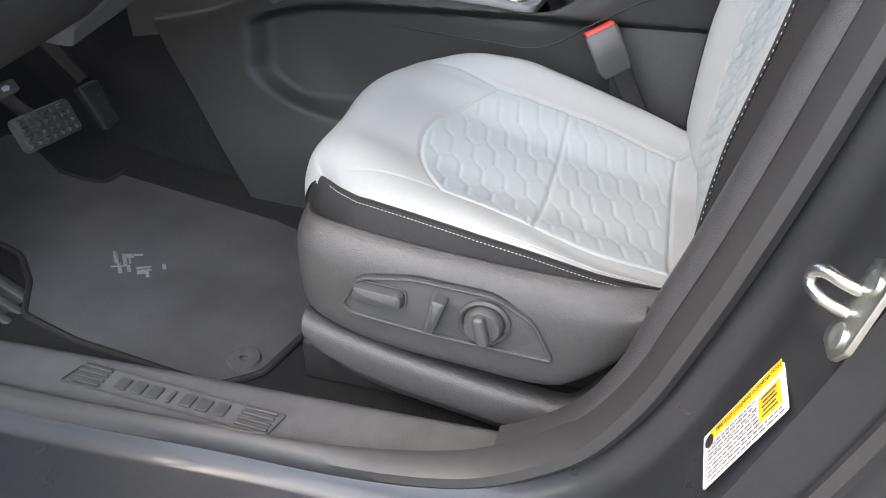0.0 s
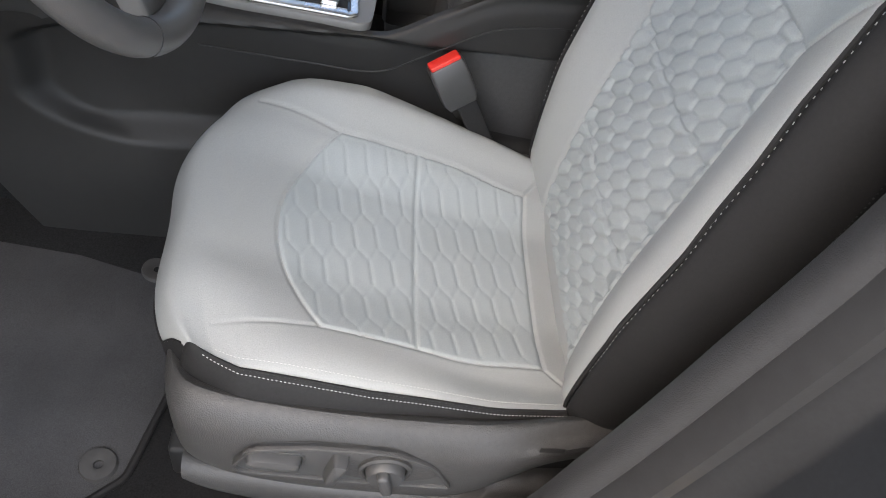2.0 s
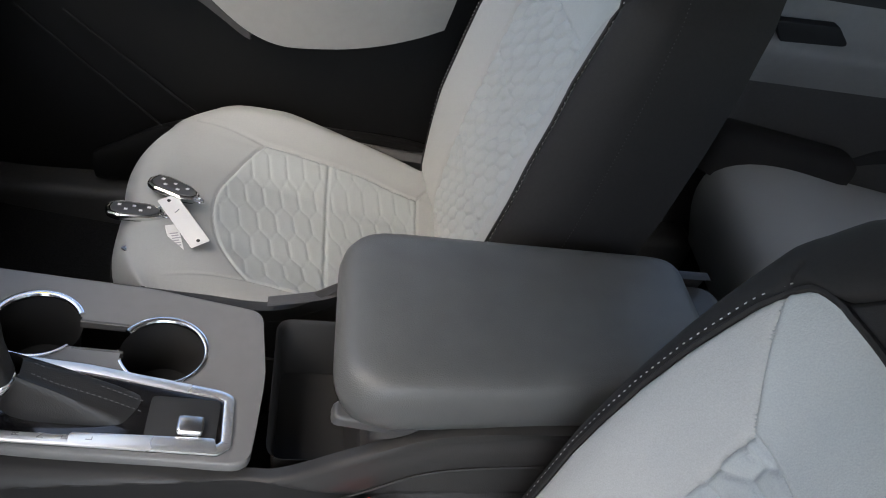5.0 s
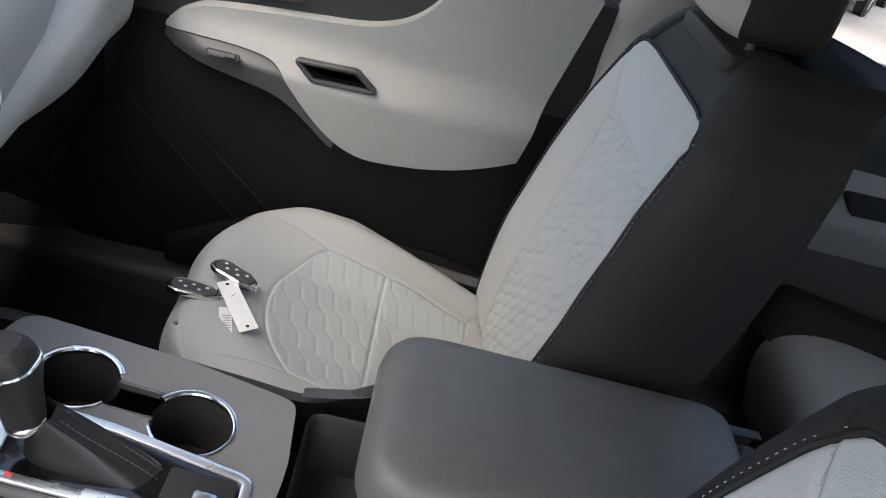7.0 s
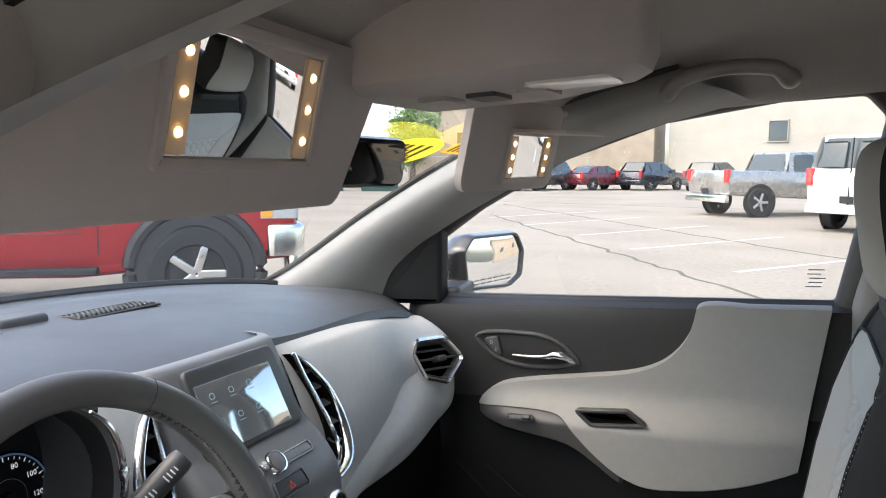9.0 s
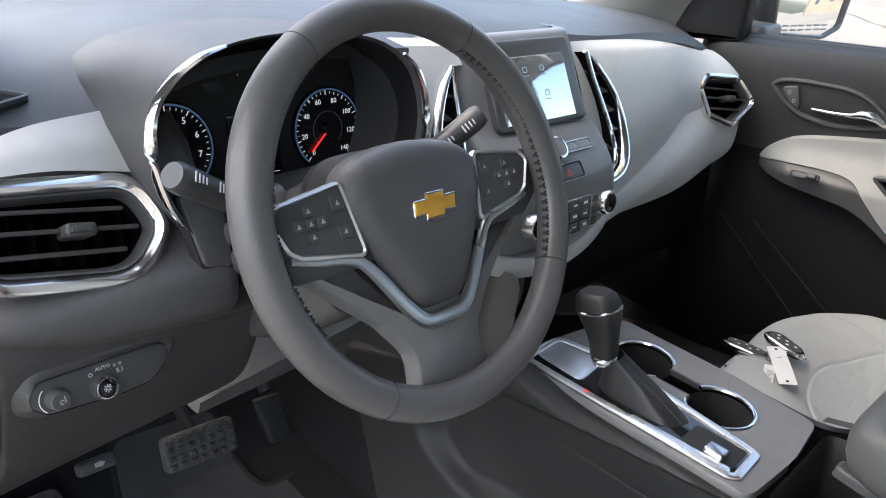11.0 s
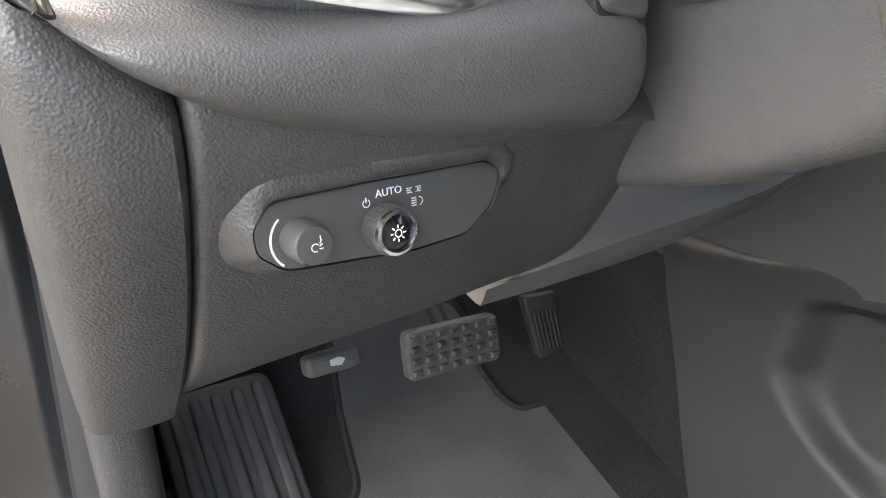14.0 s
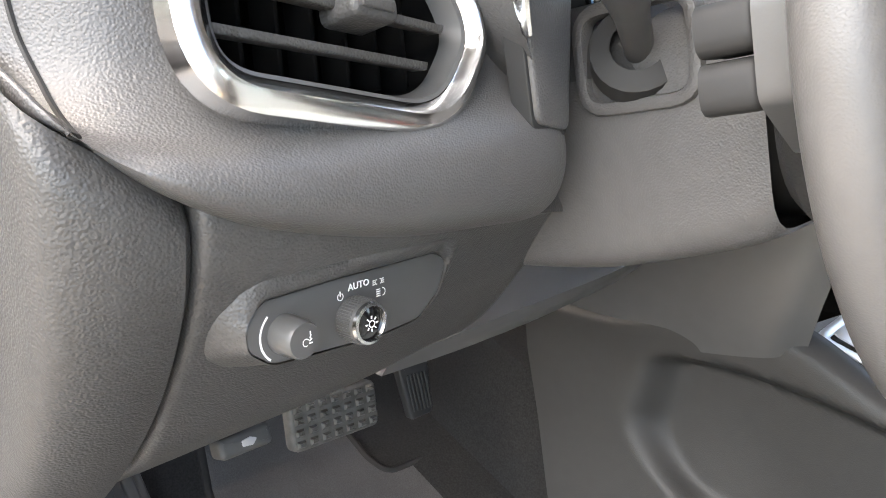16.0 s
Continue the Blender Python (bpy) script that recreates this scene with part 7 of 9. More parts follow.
for x, zt in ((-0.12, 0.5), (0.0, 0.57), (0.1, 0.6), (0.3, 0.6), (0.5, 0.58), (0.62, 0.5)):
    rows.append([(x, YZ - 0.03, zt - 0.01), (x, YZ - 0.055, zt), (x, YZ - 0.065, zt - 0.02), (x, YZ - 0.06, 0.45), (x, YZ - 0.02, 0.42)])
part("map_pocket", Geo().grid(loft(rows, 24, 14)), DOOR_BLACK, door, "black map pocket")
WIN = [(-0.3, 1.12), (-0.285, 1.235), (-0.165, 1.313), (0.03, 1.411), (0.234, 1.471), (0.45, 1.495), (0.59, 1.494), (0.622, 1.455), (0.537, 1.118)]
wf = fillet(WIN, [0.005, 0.02, 0.1, 0.1, 0.1, 0.1, 0.02, 0.02, 0.01], 4)
WM_ = axes((0, 0.0, 0), (1, 0, 0), (0, 0, 1))
part("window_frame", Geo().sweep(wf, [(-0.035, -0.765), (-0.02, -0.768), (-0.006, -0.778), (0.0, -0.79), (0.0, -0.81), (-0.05, -0.815)], WM_), RUBBER, door, "black window frame")
pane = part("window_pane", Geo().sweep(wf, [(0.0, -0.798)], WM_).add([], []), GLASS, door, "clear side window")
g = Geo()
g.add([(x, 0.798, z) for x, z in wf], [tuple(range(len(wf)))])
pane.data = make_mesh("window_pane", g, GLASS, HOME[door])
pane.visible_shadow = False
g = Geo()
for k in range(5):
    g.box(pose(0.5 + 0.004 * k % 0.01, 0.795, 1.145 + 0.008 * k), 0.028 - 0.004 * (k % 2), 0.0006, 0.0022, 0.0002)
part("glass_marks", g, GREY_INK, door)
sail = fillet([(-0.425, 1.1), (-0.26, 1.1), (-0.25, 1.272), (-0.276, 1.277), (-0.31, 1.257), (-0.342, 1.231), (-0.372, 1.199), (-0.394, 1.162)], [0.008, 0.008, 0.012, 0.02, 0.05, 0.05, 0.05, 0.05])
part("mirror_sail", Geo().plate(sail, axes((0, 0.785, 0), (1, 0, 0), (0, 0, 1)), 0.04, 0.012), DOOR_BLACK, door, "black triangle cover at the mirror")

# door mirror
mir = thing("door_mirror", (-0.24, 0.95, 1.09), "dark grey door mirror on the passenger side", "door mirror")
m_out = fillet([(-0.085, -0.055), (0.055, -0.066), (0.1, -0.045), (0.112, 0.02), (0.09, 0.068), (-0.06, 0.072), (-0.09, 0.04)], 0.025, 6)
FM = axes((-0.233, 1.01, 1.165), (0.25, 0.95, 0.0), (0, 0, 1)) @ Matrix.Diagonal((1.3, 1.04, 1, 1))
part("housing", Geo().sweep(m_out, [(0.0, 0.0), (-0.006, -0.02), (-0.002, -0.06), (0.02, -0.1), (0.05, -0.12)], FM, False, True), PAINT, mir, "dark painted housing", sharp=60)
part("housing_rim", Geo().edge_frame(m_out, FM @ pose(0, 0, -0.012), 0.007, 0.014, 0.003), SMOOTH_BLACK, mir)
part("mirror_glass", Geo().plate(m_out, FM @ pose(0, 0, -0.01) @ Matrix.Diagonal((0.93, 0.91, 1, 1)), 0.006, 0.0008), MIRROR, mir, "mirror glass")
g = Geo()
for k in range(2):
    for j in range(6):
        g.box(FM @ pose(-0.05 + 0.021 * j, -0.036 - 0.009 * k, -0.0036), 0.016, 0.0035, 0.0003, 0.0001)
part("mirror_print", g, GREY_INK, mir)
part("mirror_arm", Geo().box(pose(-0.28, 0.87, 1.115, 0, 0, 10), 0.07, 0.16, 0.04, 0.012), SMOOTH_BLACK, mir)

# ---- roof, pillars, glass ----
rows = []
for x, zc, w in ((0.02, 1.505, 0.56), (0.12, 1.55, 0.6), (0.35, 1.585, 0.62), (0.8, 1.6, 0.62), (1.4, 1.585, 0.61), (2.0, 1.53, 0.58), (2.25, 1.45, 0.55)):
    rows.append([(x, w * t, zc - 0.012 * abs(t) ** 2 * 1 - 0.03 * max(0, abs(t) - 0.8) * 5 * max(0, abs(t) - 0.8)) for t in np.linspace(-1.16, 1.16, 15)])
solo("ceiling", Geo().grid(loft(rows, 60, 50)), HEADLINER, "pale fabric headliner", "ceiling", kind="structure")
solo("roof", Geo().grid(loft([[(x, y * 1.08, z + 0.04) for x, y, z in r] for r in rows], 30, 30)), PAINT, "dark grey painted roof", "roof", kind="structure")


def side_shell(s):
    """Roof rail, pillars and lower body of one side."""
    sh = thing("body_side", (1.0, s * 0.8, 0.3), "pale pillar trims and dark body side", "car body", kind="structure")
    # front pillar trim
    rows = []
    wide_side = ((-0.74, 1.12, 0.74, -0.43, 1.1), (-0.6, 1.185, 0.735, -0.385, 1.155), (-0.4, 1.295, 0.72, -0.292, 1.243), (-0.17, 1.405, 0.7, -0.075, 1.354), (0.05, 1.49, 0.68, 0.15, 1.44), (0.3, 1.545, 0.67, 0.4, 1.495))
    near_side = ((-0.74, 1.12, 0.73, -0.5, 1.09), (-0.6, 1.18, 0.69, -0.42, 1.12), (-0.4, 1.275, 0.635, -0.28, 1.22), (-0.17, 1.375, 0.585, -0.06, 1.32), (0.05, 1.455, 0.56, 0.16, 1.4), (0.3, 1.51, 0.56, 0.4, 1.45))
    edge_line = []
    for x, z, y, xe, ze in wide_side if s > 0 else near_side:
        rows.append([(x - 0.012, s * (y - 0.03), z + 0.02), (x - 0.004, s * (y - 0.055), z + 0.006), (x + 0.02, s * (y - 0.07), z - 0.018), ((x + 0.03 + xe) / 2, s * (y - 0.045), (z - 0.02 + ze) / 2), (xe, s * (y + 0.03), ze)])
        edge_line.append((x - 0.012, s * (y - 0.048), z + 0.014))
    part("glass_edge", Geo().tube(cr(edge_line, 40), 0.007, 6), MATTE_BLACK, sh, "black band along the windscreen")
    part("front_pillar", Geo().grid(loft(rows, 40, 16)), PILLAR, sh, "pale front pillar trim")
    rows = []
    for x, z, y in ((-0.02, 1.46, 0.72), (0.2, 1.5, 0.72), (0.45, 1.512, 0.72), (0.7, 1.51, 0.72), (0.85, 1.46, 0.72), (1.2, 1.45, 0.71), (1.8, 1.43, 0.69), (2.2, 1.4, 0.66)):
        rows.append([(x, s * (y - 0.12), z + 0.075), (x, s * (y - 0.06), z + 0.04), (x, s * (y - 0.01), z - 0.01), (x, s * (y + 0.035), z - 0.02), (x, s * (y + 0.09), z - 0.015)])
    part("roof_rail", Geo().grid(loft(rows, 40, 14)), HEADLINER, sh, "pale roof edge trim")
    rows = []
    for z, x0, x1, y in ((1.53, 0.585, 0.84, 0.735), (1.4, 0.595, 0.84, 0.755), (1.25, 0.57, 0.83, 0.765), (1.1, 0.53, 0.78, 0.765), (0.95, 0.53, 0.76, 0.75), (0.8, 0.53, 0.77, 0.745), (0.6, 0.47, 0.8, 0.74), (0.4, 0.4, 0.85, 0.72)):
        y -= 0.03 if s < 0 else 0.0
        rows.append([(x0 + 0.03, s * (y + 0.01), z), (x0 + 0.04, s * (y - 0.025), z), ((x0 + x1) / 2, s * (y - 0.04), z), (x1 - 0.02, s * (y - 0.025), z), (x1, s * (y + 0.02), z)])
    A = loft(rows, 40, 14)
    split = np.repeat((A[:-1, 0, 2] > (0.86 if s > 0 else 1.13))[:, None], 13, 1)
    part("centre_pillar", Geo().grid(A, mask=split), PILLAR, sh, "pale centre pillar trim")
    part("lower_pillar", Geo().grid(A, mask=~split), PLASTIC, sh, "black lower pillar trim")
    # rear door and quarter
    if True:
        g = Geo()
        rows = [[(x, s * 0.79, 1.13), (x, s * 0.76, 1.12), (x, s * 0.74, 1.05), (x, s * 0.735, 0.93), (x, s * 0.72, 0.89), (x, s * 0.7, 0.86), (x, s * 0.735, 0.78)] for x in (0.78, 1.0, 1.3, 1.6)]
        A = loft(rows, 12, 36)
        upper = np.repeat((A[0, :-1, 2] > 0.955)[None, :], 11, 0)
        part("rear_door_panel", g.grid(A, mask=~upper), TRIM_SHADED, sh, "light grey rear door panel")
        part("rear_door_ledge", Geo().grid(A, mask=upper), DOOR_UPPER, sh, "charcoal rear door ledge")
        rows = [[(x, s * 0.735, 0.79), (x, s * 0.72, 0.6), (x, s * 0.72, 0.4)] for x in (0.78, 1.2, 1.6)]
        part("rear_door_lower", Geo().grid(np.array(rows)), PLASTIC, sh, "black rear door lower panel")
        pk = fillet([(1.06, 0.915), (1.19, 0.92), (1.23, 0.885), (1.09, 0.878)], 0.008)
        m = axes((0, s * 0.733, 0), (1, 0, 0), (0, 0, 1)) if s > 0 else axes((0, -0.733, 0), (-1, 0, 0), (0, 0, 1))
        if s > 0:
            part("rear_pull", Geo().plate(pk, m @ pose(0, 0, 0.006), 0.022, 0.002), MATTE_BLACK, sh)
        part("quarter_panel", Geo().box(pose(1.95, s * 0.76, 0.75), 0.7, 0.04, 0.8, 0.02), PLASTIC, sh)
        part("rear_pillar", Geo().box(pose(1.68, s * 0.76, 1.32, 0, -12), 0.09, 0.05, 0.45, 0.015), PILLAR, sh)
    if s > 0:
        part("sill_inner", Geo().box(pose(0.2, 0.7, 0.38), 1.8, 0.1, 0.1, 0.02), PLASTIC, sh)
    return sh


side_shell(1)
side_shell(-1)
rear = thing("rear_hatch", (2.2, 0, 0.4), "black rear hatch trim with a window", "car body", kind="structure")
part("hatch_lower", Geo().box(pose(2.25, 0, 0.72), 0.06, 1.5, 0.75, 0.03), PLASTIC, rear)
part("hatch_pillar", Geo().box(pose(2.22, 0.66, 1.27, 0, 12), 0.08, 0.12, 0.42, 0.03), PILLAR, rear)
part("hatch_pillar", Geo().box(pose(2.22, -0.66, 1.27, 0, 12), 0.08, 0.12, 0.42, 0.03), PILLAR, rear)

ws = thing("windscreen", (-0.4, 0, 1.2), "clear windscreen with black edge band", "windscreen", kind="structure")
rows = []
for t in np.linspace(0, 1, 8):
    rows.append([(-0.88 + 0.9 * t - 0.0 + 0.16 * (v / 0.72) ** 2 * (1 - t * 0.7), v * (1 - 0.1 * t), 1.135 + 0.36 * t - 0.025 * (v / 0.72) ** 2 + 0.02 * math.sin(math.pi * t)) for v in np.linspace(-0.74, 0.74, 17)])
wsg = part("windscreen_pane", Geo().grid(np.array(rows)), GLASS, ws)
wsg.visible_shadow = False
part("lower_band", Geo().grid(np.array([rows[0], np.array(rows[0]) + np.array((0.02, 0, 0.012))]) + np.array((0.004, 0, 0.0))), MATTE_BLACK, ws)
part("wiper", Geo().tube(cr([(-0.9, -0.5, 1.12), (-0.92, -0.2, 1.135), (-0.91, 0.1, 1.137)], 20), 0.007, 6), RUBBER, ws)
for sy in (-1, 1):
    part("edge_band", Geo().tube(cr([(r[0 if sy < 0 else -1][0], r[0 if sy < 0 else -1][1], r[0 if sy < 0 else -1][2]) for r in rows], 30), 0.012, 8), MATTE_BLACK, ws)
# paper stickers: a weak emission stands in for sunlight on them
YST = emit("sunlit_yellow_sticker", (0.8, 0.72, 0.05), 0.25)
OST = emit("sunlit_orange_sticker", (0.85, 0.5, 0.05), 0.25)


def on_screen(y, t):
    return Vector((-0.88 + 0.9 * t + 0.16 * (y / 0.72) ** 2 * (1 - t * 0.7), y * (1 - 0.1 * t), 1.135 + 0.36 * t - 0.025 * (y / 0.72) ** 2 + 0.02 * math.sin(math.pi * t)))


stn = (on_screen(0.1, 0.9) - on_screen(0.1, 0.7)).normalized()
sm_ = axes(on_screen(0.36, 0.82) + Vector((0.01, 0, -0.008)), (0, 1, 0), stn)
stk = solo("price_sticker", Geo().plate([(0.11 * x, 0.06 * y) for x, y in arc_outline(1, 40)], sm_, 0.001, 0.0003), YST, "round yellow paper sticker on the windscreen", "sticker")
stk2 = solo("sale_sticker", Geo().plate(fillet([(-0.05, -0.03), (0.05, -0.035), (0.055, 0.035), (-0.045, 0.04)], 0.01), axes(on_screen(0.5, 0.87) + Vector((0.01, 0, -0.008)), (0, 1, 0), stn), 0.001, 0.0003), OST, "orange paper sticker on the windscreen", "sticker")
PRINT = mat("faded_brown_print", (0.2, 0.1, 0.03), 0.6, var=0.05)
g = Geo()
for k in range(4):
    g.box(sm_ @ pose(-0.055 + 0.034 * k, 0.002, 0.0012), 0.012, 0.062, 0.0006, 0.0002).box(sm_ @ pose(-0.045 + 0.034 * k, 0.028 - 0.02 * k, 0.0012), 0.018, 0.012, 0.0006, 0.0002)
part("print_bars", g, PRINT, stk)
g = Geo()
for k in range(4):
    g.box(axes(on_screen(0.5, 0.87) + Vector((0.01, 0, -0.008)), (0, 1, 0), stn) @ pose(-0.03 + 0.02 * k, 0.0, 0.0012), 0.008, 0.045, 0.0006, 0.0002)
part("print_bars", g, PRINT, stk2)
solo("cowl", Geo().grid(loft([[(-0.88, y, 1.1), (-1.1, y, 1.09), (-1.5, y, 1.04), (-1.85, y, 0.92), (-1.95, y, 0.6)] for y in (-0.8, -0.4, 0, 0.4, 0.8)], 16, 24)), PAINT, "dark grey bonnet", "bonnet", kind="structure")

# visors, mirror, console and grab handle
VIS = mat("warm_grey_visor_vinyl", (0.40, 0.37, 0.355), 0.65, var=0.03, bump=0.2, bscale=500, kind="grain")
LAMP = emit("warm_vanity_lamp", (1.0, 0.62, 0.25), 3.0)


def visor(y0, y1, x, z0, z1, label, lid, mw, mh, cx, cy):
    v = thing("sun_visor", (x, (y0 + y1) / 2, z0), label, "sun visor", "sun visors")
    w = y1 - y0
    m = axes((x, (y0 + y1) / 2, (z0 + z1) / 2), (0.12, 1, 0) if y0 > 0 else (-0.1, 1, 0), (0.28, 0, 1))
    h = (z1 - z0)
    cut = 0.0 if y0 > 0 else 0.065
    part("pad", Geo().sweep(fillet([(-w / 2, -h / 2), (w / 2 - cut, -h / 2), (w / 2, h / 2), (-w / 2, h / 2)], 0.03, 6), [(0.008, -0.01), (0.0, -0.006), (0.0, 0.006), (0.008, 0.01)], m, True, True), VIS, v, "warm grey visor pad")
    part("mirror_frame", Geo().edge_frame(box_outline(mw + 0.024, mh + 0.02, 0.008), m @ pose(cx, cy, 0.008), 0.011, 0.007, 0.002), VIS, v)
    part("vanity_mirror", Geo().plate(box_outline(mw, mh, 0.004), m @ pose(cx, cy, 0.008), 0.003, 0.0005), MIRROR, v, "vanity mirror")
    for s in (-1, 1):
        part("lamp_strip", Geo().plate(box_outline(0.022, mh * 0.94, 0.003), m @ pose(cx + s * (mw / 2 - 0.012), cy, 0.0112), 0.002, 0.0005), mat("warm_diffuser", (0.75, 0.55, 0.35), 0.4, var=0.02), v, "warm lamp cover")
        for k in (-1, 0, 1):
            part("lamp", Geo().lathe([(0.0042, 0.0), (0.003, 0.002), (0.0, 0.0026)], m @ pose(cx + s * (mw / 2 - 0.012), cy + 0.3 * mh * k, 0.0132), 12), LAMP, v, "small warm lamp")
    if lid:
        part("mirror_lid", Geo().plate(box_outline(mw + 0.02, mh + 0.015, 0.008), m @ pose(cx, cy + mh / 2 + 0.008, 0.012, 80) @ pose(0, 0.05, 0), 0.005, 0.0015), VIS, v, "raised mirror lid")
    part("visor_rod", Geo().tube([m @ Vector((-w / 2 - 0.02, h / 2 - 0.012, 0)), m @ Vector((w / 2 + 0.02, h / 2 - 0.012, 0))], 0.006, 8), VIS, v)
    return v


visor(0.225, 0.545, 0.06, 1.355, 1.5, "warm grey passenger sun visor folded down, mirror lamps lit", True, 0.15, 0.072, 0.04, -0.016)
visor(-0.54, -0.01, 0.05, 1.352, 1.52, "warm grey driver sun visor folded down, mirror lamps lit", False, 0.205, 0.1, 0.0, 0.015)
rvm = thing("rear_view_mirror", (-0.02, 0.0, 1.36), "black rear view mirror under the windscreen header", "mirror")
m = axes((-0.02, 0.0, 1.405), (0.1, 1, 0), (0.1, 0, 1))
ro = fillet([(-0.125, -0.03), (0.12, -0.034), (0.13, 0.03), (-0.13, 0.034)], 0.018)
part("shell", Geo().sweep(ro, [(0.003, 0.006), (0.0, 0.0), (0.004, -0.02), (0.02, -0.035)], m, True, True), GLOSS_BLACK, rvm)
part("mirror_glass", Geo().plate(ro, m @ pose(0, 0, 0.005) @ Matrix.Diagonal((0.96, 0.9, 1, 1)), 0.002, 0.0005), mat("dimmed_mirror_glass", (0.1, 0.1, 0.1), 0.05, 1.0, var=0.0, rvar=0.0), rvm, "dark mirror glass")
part("stem", Geo().tube([(-0.05, 0, 1.42), (-0.08, 0, 1.47)], 0.012, 10), SMOOTH_BLACK, rvm)
LENS_GREY = mat("frosted_lens", (0.55, 0.55, 0.54), 0.2, var=0.04)
ov = thing("overhead_console", (0.2, 0.02, 1.5), "warm grey overhead console with lamp switches", "overhead console")
part("shell", Geo().sweep(fillet([(0.0, -0.1), (0.27, -0.11), (0.35, -0.04), (0.35, 0.05), (0.22, 0.17), (0.0, 0.19)], 0.04), [(0.0, -1.56), (0.0, -1.495), (0.008, -1.478), (0.024, -1.47)], Matrix.Diagonal((1, 1, -1, 1)), False, True), VIS, ov)
for k in range(3):
    part("switch", Geo().box(pose(0.1 + 0.06 * k, 0.03, 1.468), 0.036, 0.06, 0.006, 0.003), SMOOTH_BLACK if k == 1 else VIS, ov)
part("lamp_lens", Geo().plate(box_outline(0.09, 0.07, 0.012), pose(0.27, -0.01, 1.471, 180), 0.004, 0.001), LENS_GREY, ov, "clear map lamp lens")
GRIP = mat("mid_grey_grip_plastic", (0.2, 0.19, 0.18), 0.5, var=0.05, bump=0.2, bscale=900)
gh = thing("grab_handle", (0.38, 0.6, 1.47), "grey plastic grab handle at the roof edge", "grab handle")
part("grip", Geo().tube(cr([(0.268, 0.635, 1.515), (0.272, 0.605, 1.513), (0.295, 0.59, 1.53), (0.37, 0.585, 1.542), (0.445, 0.59, 1.534), (0.462, 0.605, 1.518), (0.466, 0.635, 1.52)], 40), np.interp(np.linspace(0, 1, 40), [0, 0.15, 0.5, 0.85, 1], [0.018, 0.014, 0.0125, 0.014, 0.018]), 12), GRIP, gh, "grey moulded grip")
# rear bench
bench = thing("rear_bench", (1.3, 0.0, 0.35), "rear bench seat in light grey cloth with black edges", "car seat")
rows = [[(x, y, z + 0.012 * math.cos(y * 9)) for y in np.linspace(-0.66, 0.66, 13)] for x, z in ((1.08, 0.42), (1.04, 0.55), (1.06, 0.62), (1.16, 0.64), (1.35, 0.61), (1.55, 0.58))]
part("cushion", Geo().grid(loft(rows, 30, 50)), LIGHT_CLOTH, bench, "light grey rear cushion", sharp=70)
rows = [[(x + 0.02 * math.cos(y * 9), y, z) for y in np.linspace(-0.66, 0.66, 13)] for x, z in ((1.5, 0.56), (1.56, 0.75), (1.64, 1.0), (1.7, 1.12), (1.78, 1.14))]
part("backrest", Geo().grid(loft(rows, 30, 50)), LIGHT_CLOTH, bench, "light grey rear backrest", sharp=70)
part("bolster", Geo().box(pose(1.2, 0.69, 0.64, 0, 8), 0.34, 0.09, 0.1, 0.03), DARK_CLOTH, bench)

# ---- on the centre pillar: striker and tyre label ----
strk = thing("door_striker", (0.56, -0.8, 0.72), "zinc plated door latch striker with two screws", "striker")
SM = axes((0.5405, -0.85, 0.765), (0.05, -1, 0.1), (0.25, 0.0, 0.97))
SM = (SM if SM.col[2].x < 0 else SM @ pose(0, 0, 0, 180)) @ Matrix.Scale(0.72, 4)
part("plate", Geo().plate(fillet([(-0.02, -0.045), (0.015, -0.05), (0.03, -0.03), (0.03, 0.035), (0.005, 0.05), (-0.018, 0.04)], 0.012), SM, 0.006, 0.002), ZINC, strk, "zinc plated base")
for yy in (-0.028, 0.026):
    part("screw", Geo().lathe([(0.0125, 0.005), (0.012, 0.009), (0.008, 0.0095), (0.0, 0.008)], SM @ pose(0.008, yy, 0), 24), ZINC, strk, "round screw head")
part("loop", Geo().tube(cr([SM @ Vector(p) for p in ((-0.004, 0.012, 0.002), (-0.01, 0.012, 0.018), (-0.022, 0.011, 0.031), (-0.03, 0.004, 0.036), (-0.029, -0.007, 0.034), (-0.016, -0.011, 0.024), (-0.004, -0.011, 0.002))], 40), 0.0045, 12), ZINC, strk, "bent wire loop")
lab = thing("tyre_label", (0.52, -0.8, 0.6), "white tyre information label with yellow bands on the pillar", "label")
LB = axes((0.504, -0.8195, 0.628), (0.345, -0.05, 0.938), (0.02, 1, 0.05))
part("paper", Geo().plate(box_outline(0.106, 0.053, 0.003), LB, 0.0006, 0.0002), PAPER, lab)
part("yellow_band", Geo().box(LB @ pose(0.004, 0.0195, 0.0008), 0.094, 0.011, 0.0005, 0.0002), YELLOW, lab, "yellow heading band")
part("yellow_box", Geo().box(LB @ pose(0.034, -0.004, 0.0008), 0.026, 0.024, 0.0005, 0.0002), YELLOW, lab, "yellow box")
letters("heading", "TIRE AND LOADING INFORMATION", 0.0052, LB @ pose(0.008, 0.0195, 0.0012), MATTE_BLACK, lab, 0.0001)
g = Geo()
rnd = random.Random(7)
for k in range(9):
    x = -0.046
    while x < (0.044 if k > 6 else 0.014):
        w = rnd.uniform(0.003, 0.008)
        g.box(LB @ pose(x + w / 2, 0.01 - 0.0042 * k, 0.0008), w, 0.0012, 0.0003, 0.0001)
        x += w + 0.0014
for k in range(5):
    g.box(LB @ pose(-0.016, 0.0079 - 0.0084 * k, 0.0007), 0.066, 0.0003, 0.0002, 0.0001)
for x in (-0.048, -0.036, -0.018, 0.0, 0.017):
    g.box(LB @ pose(x, -0.0075, 0.0007), 0.0003, 0.034, 0.0002, 0.0001)
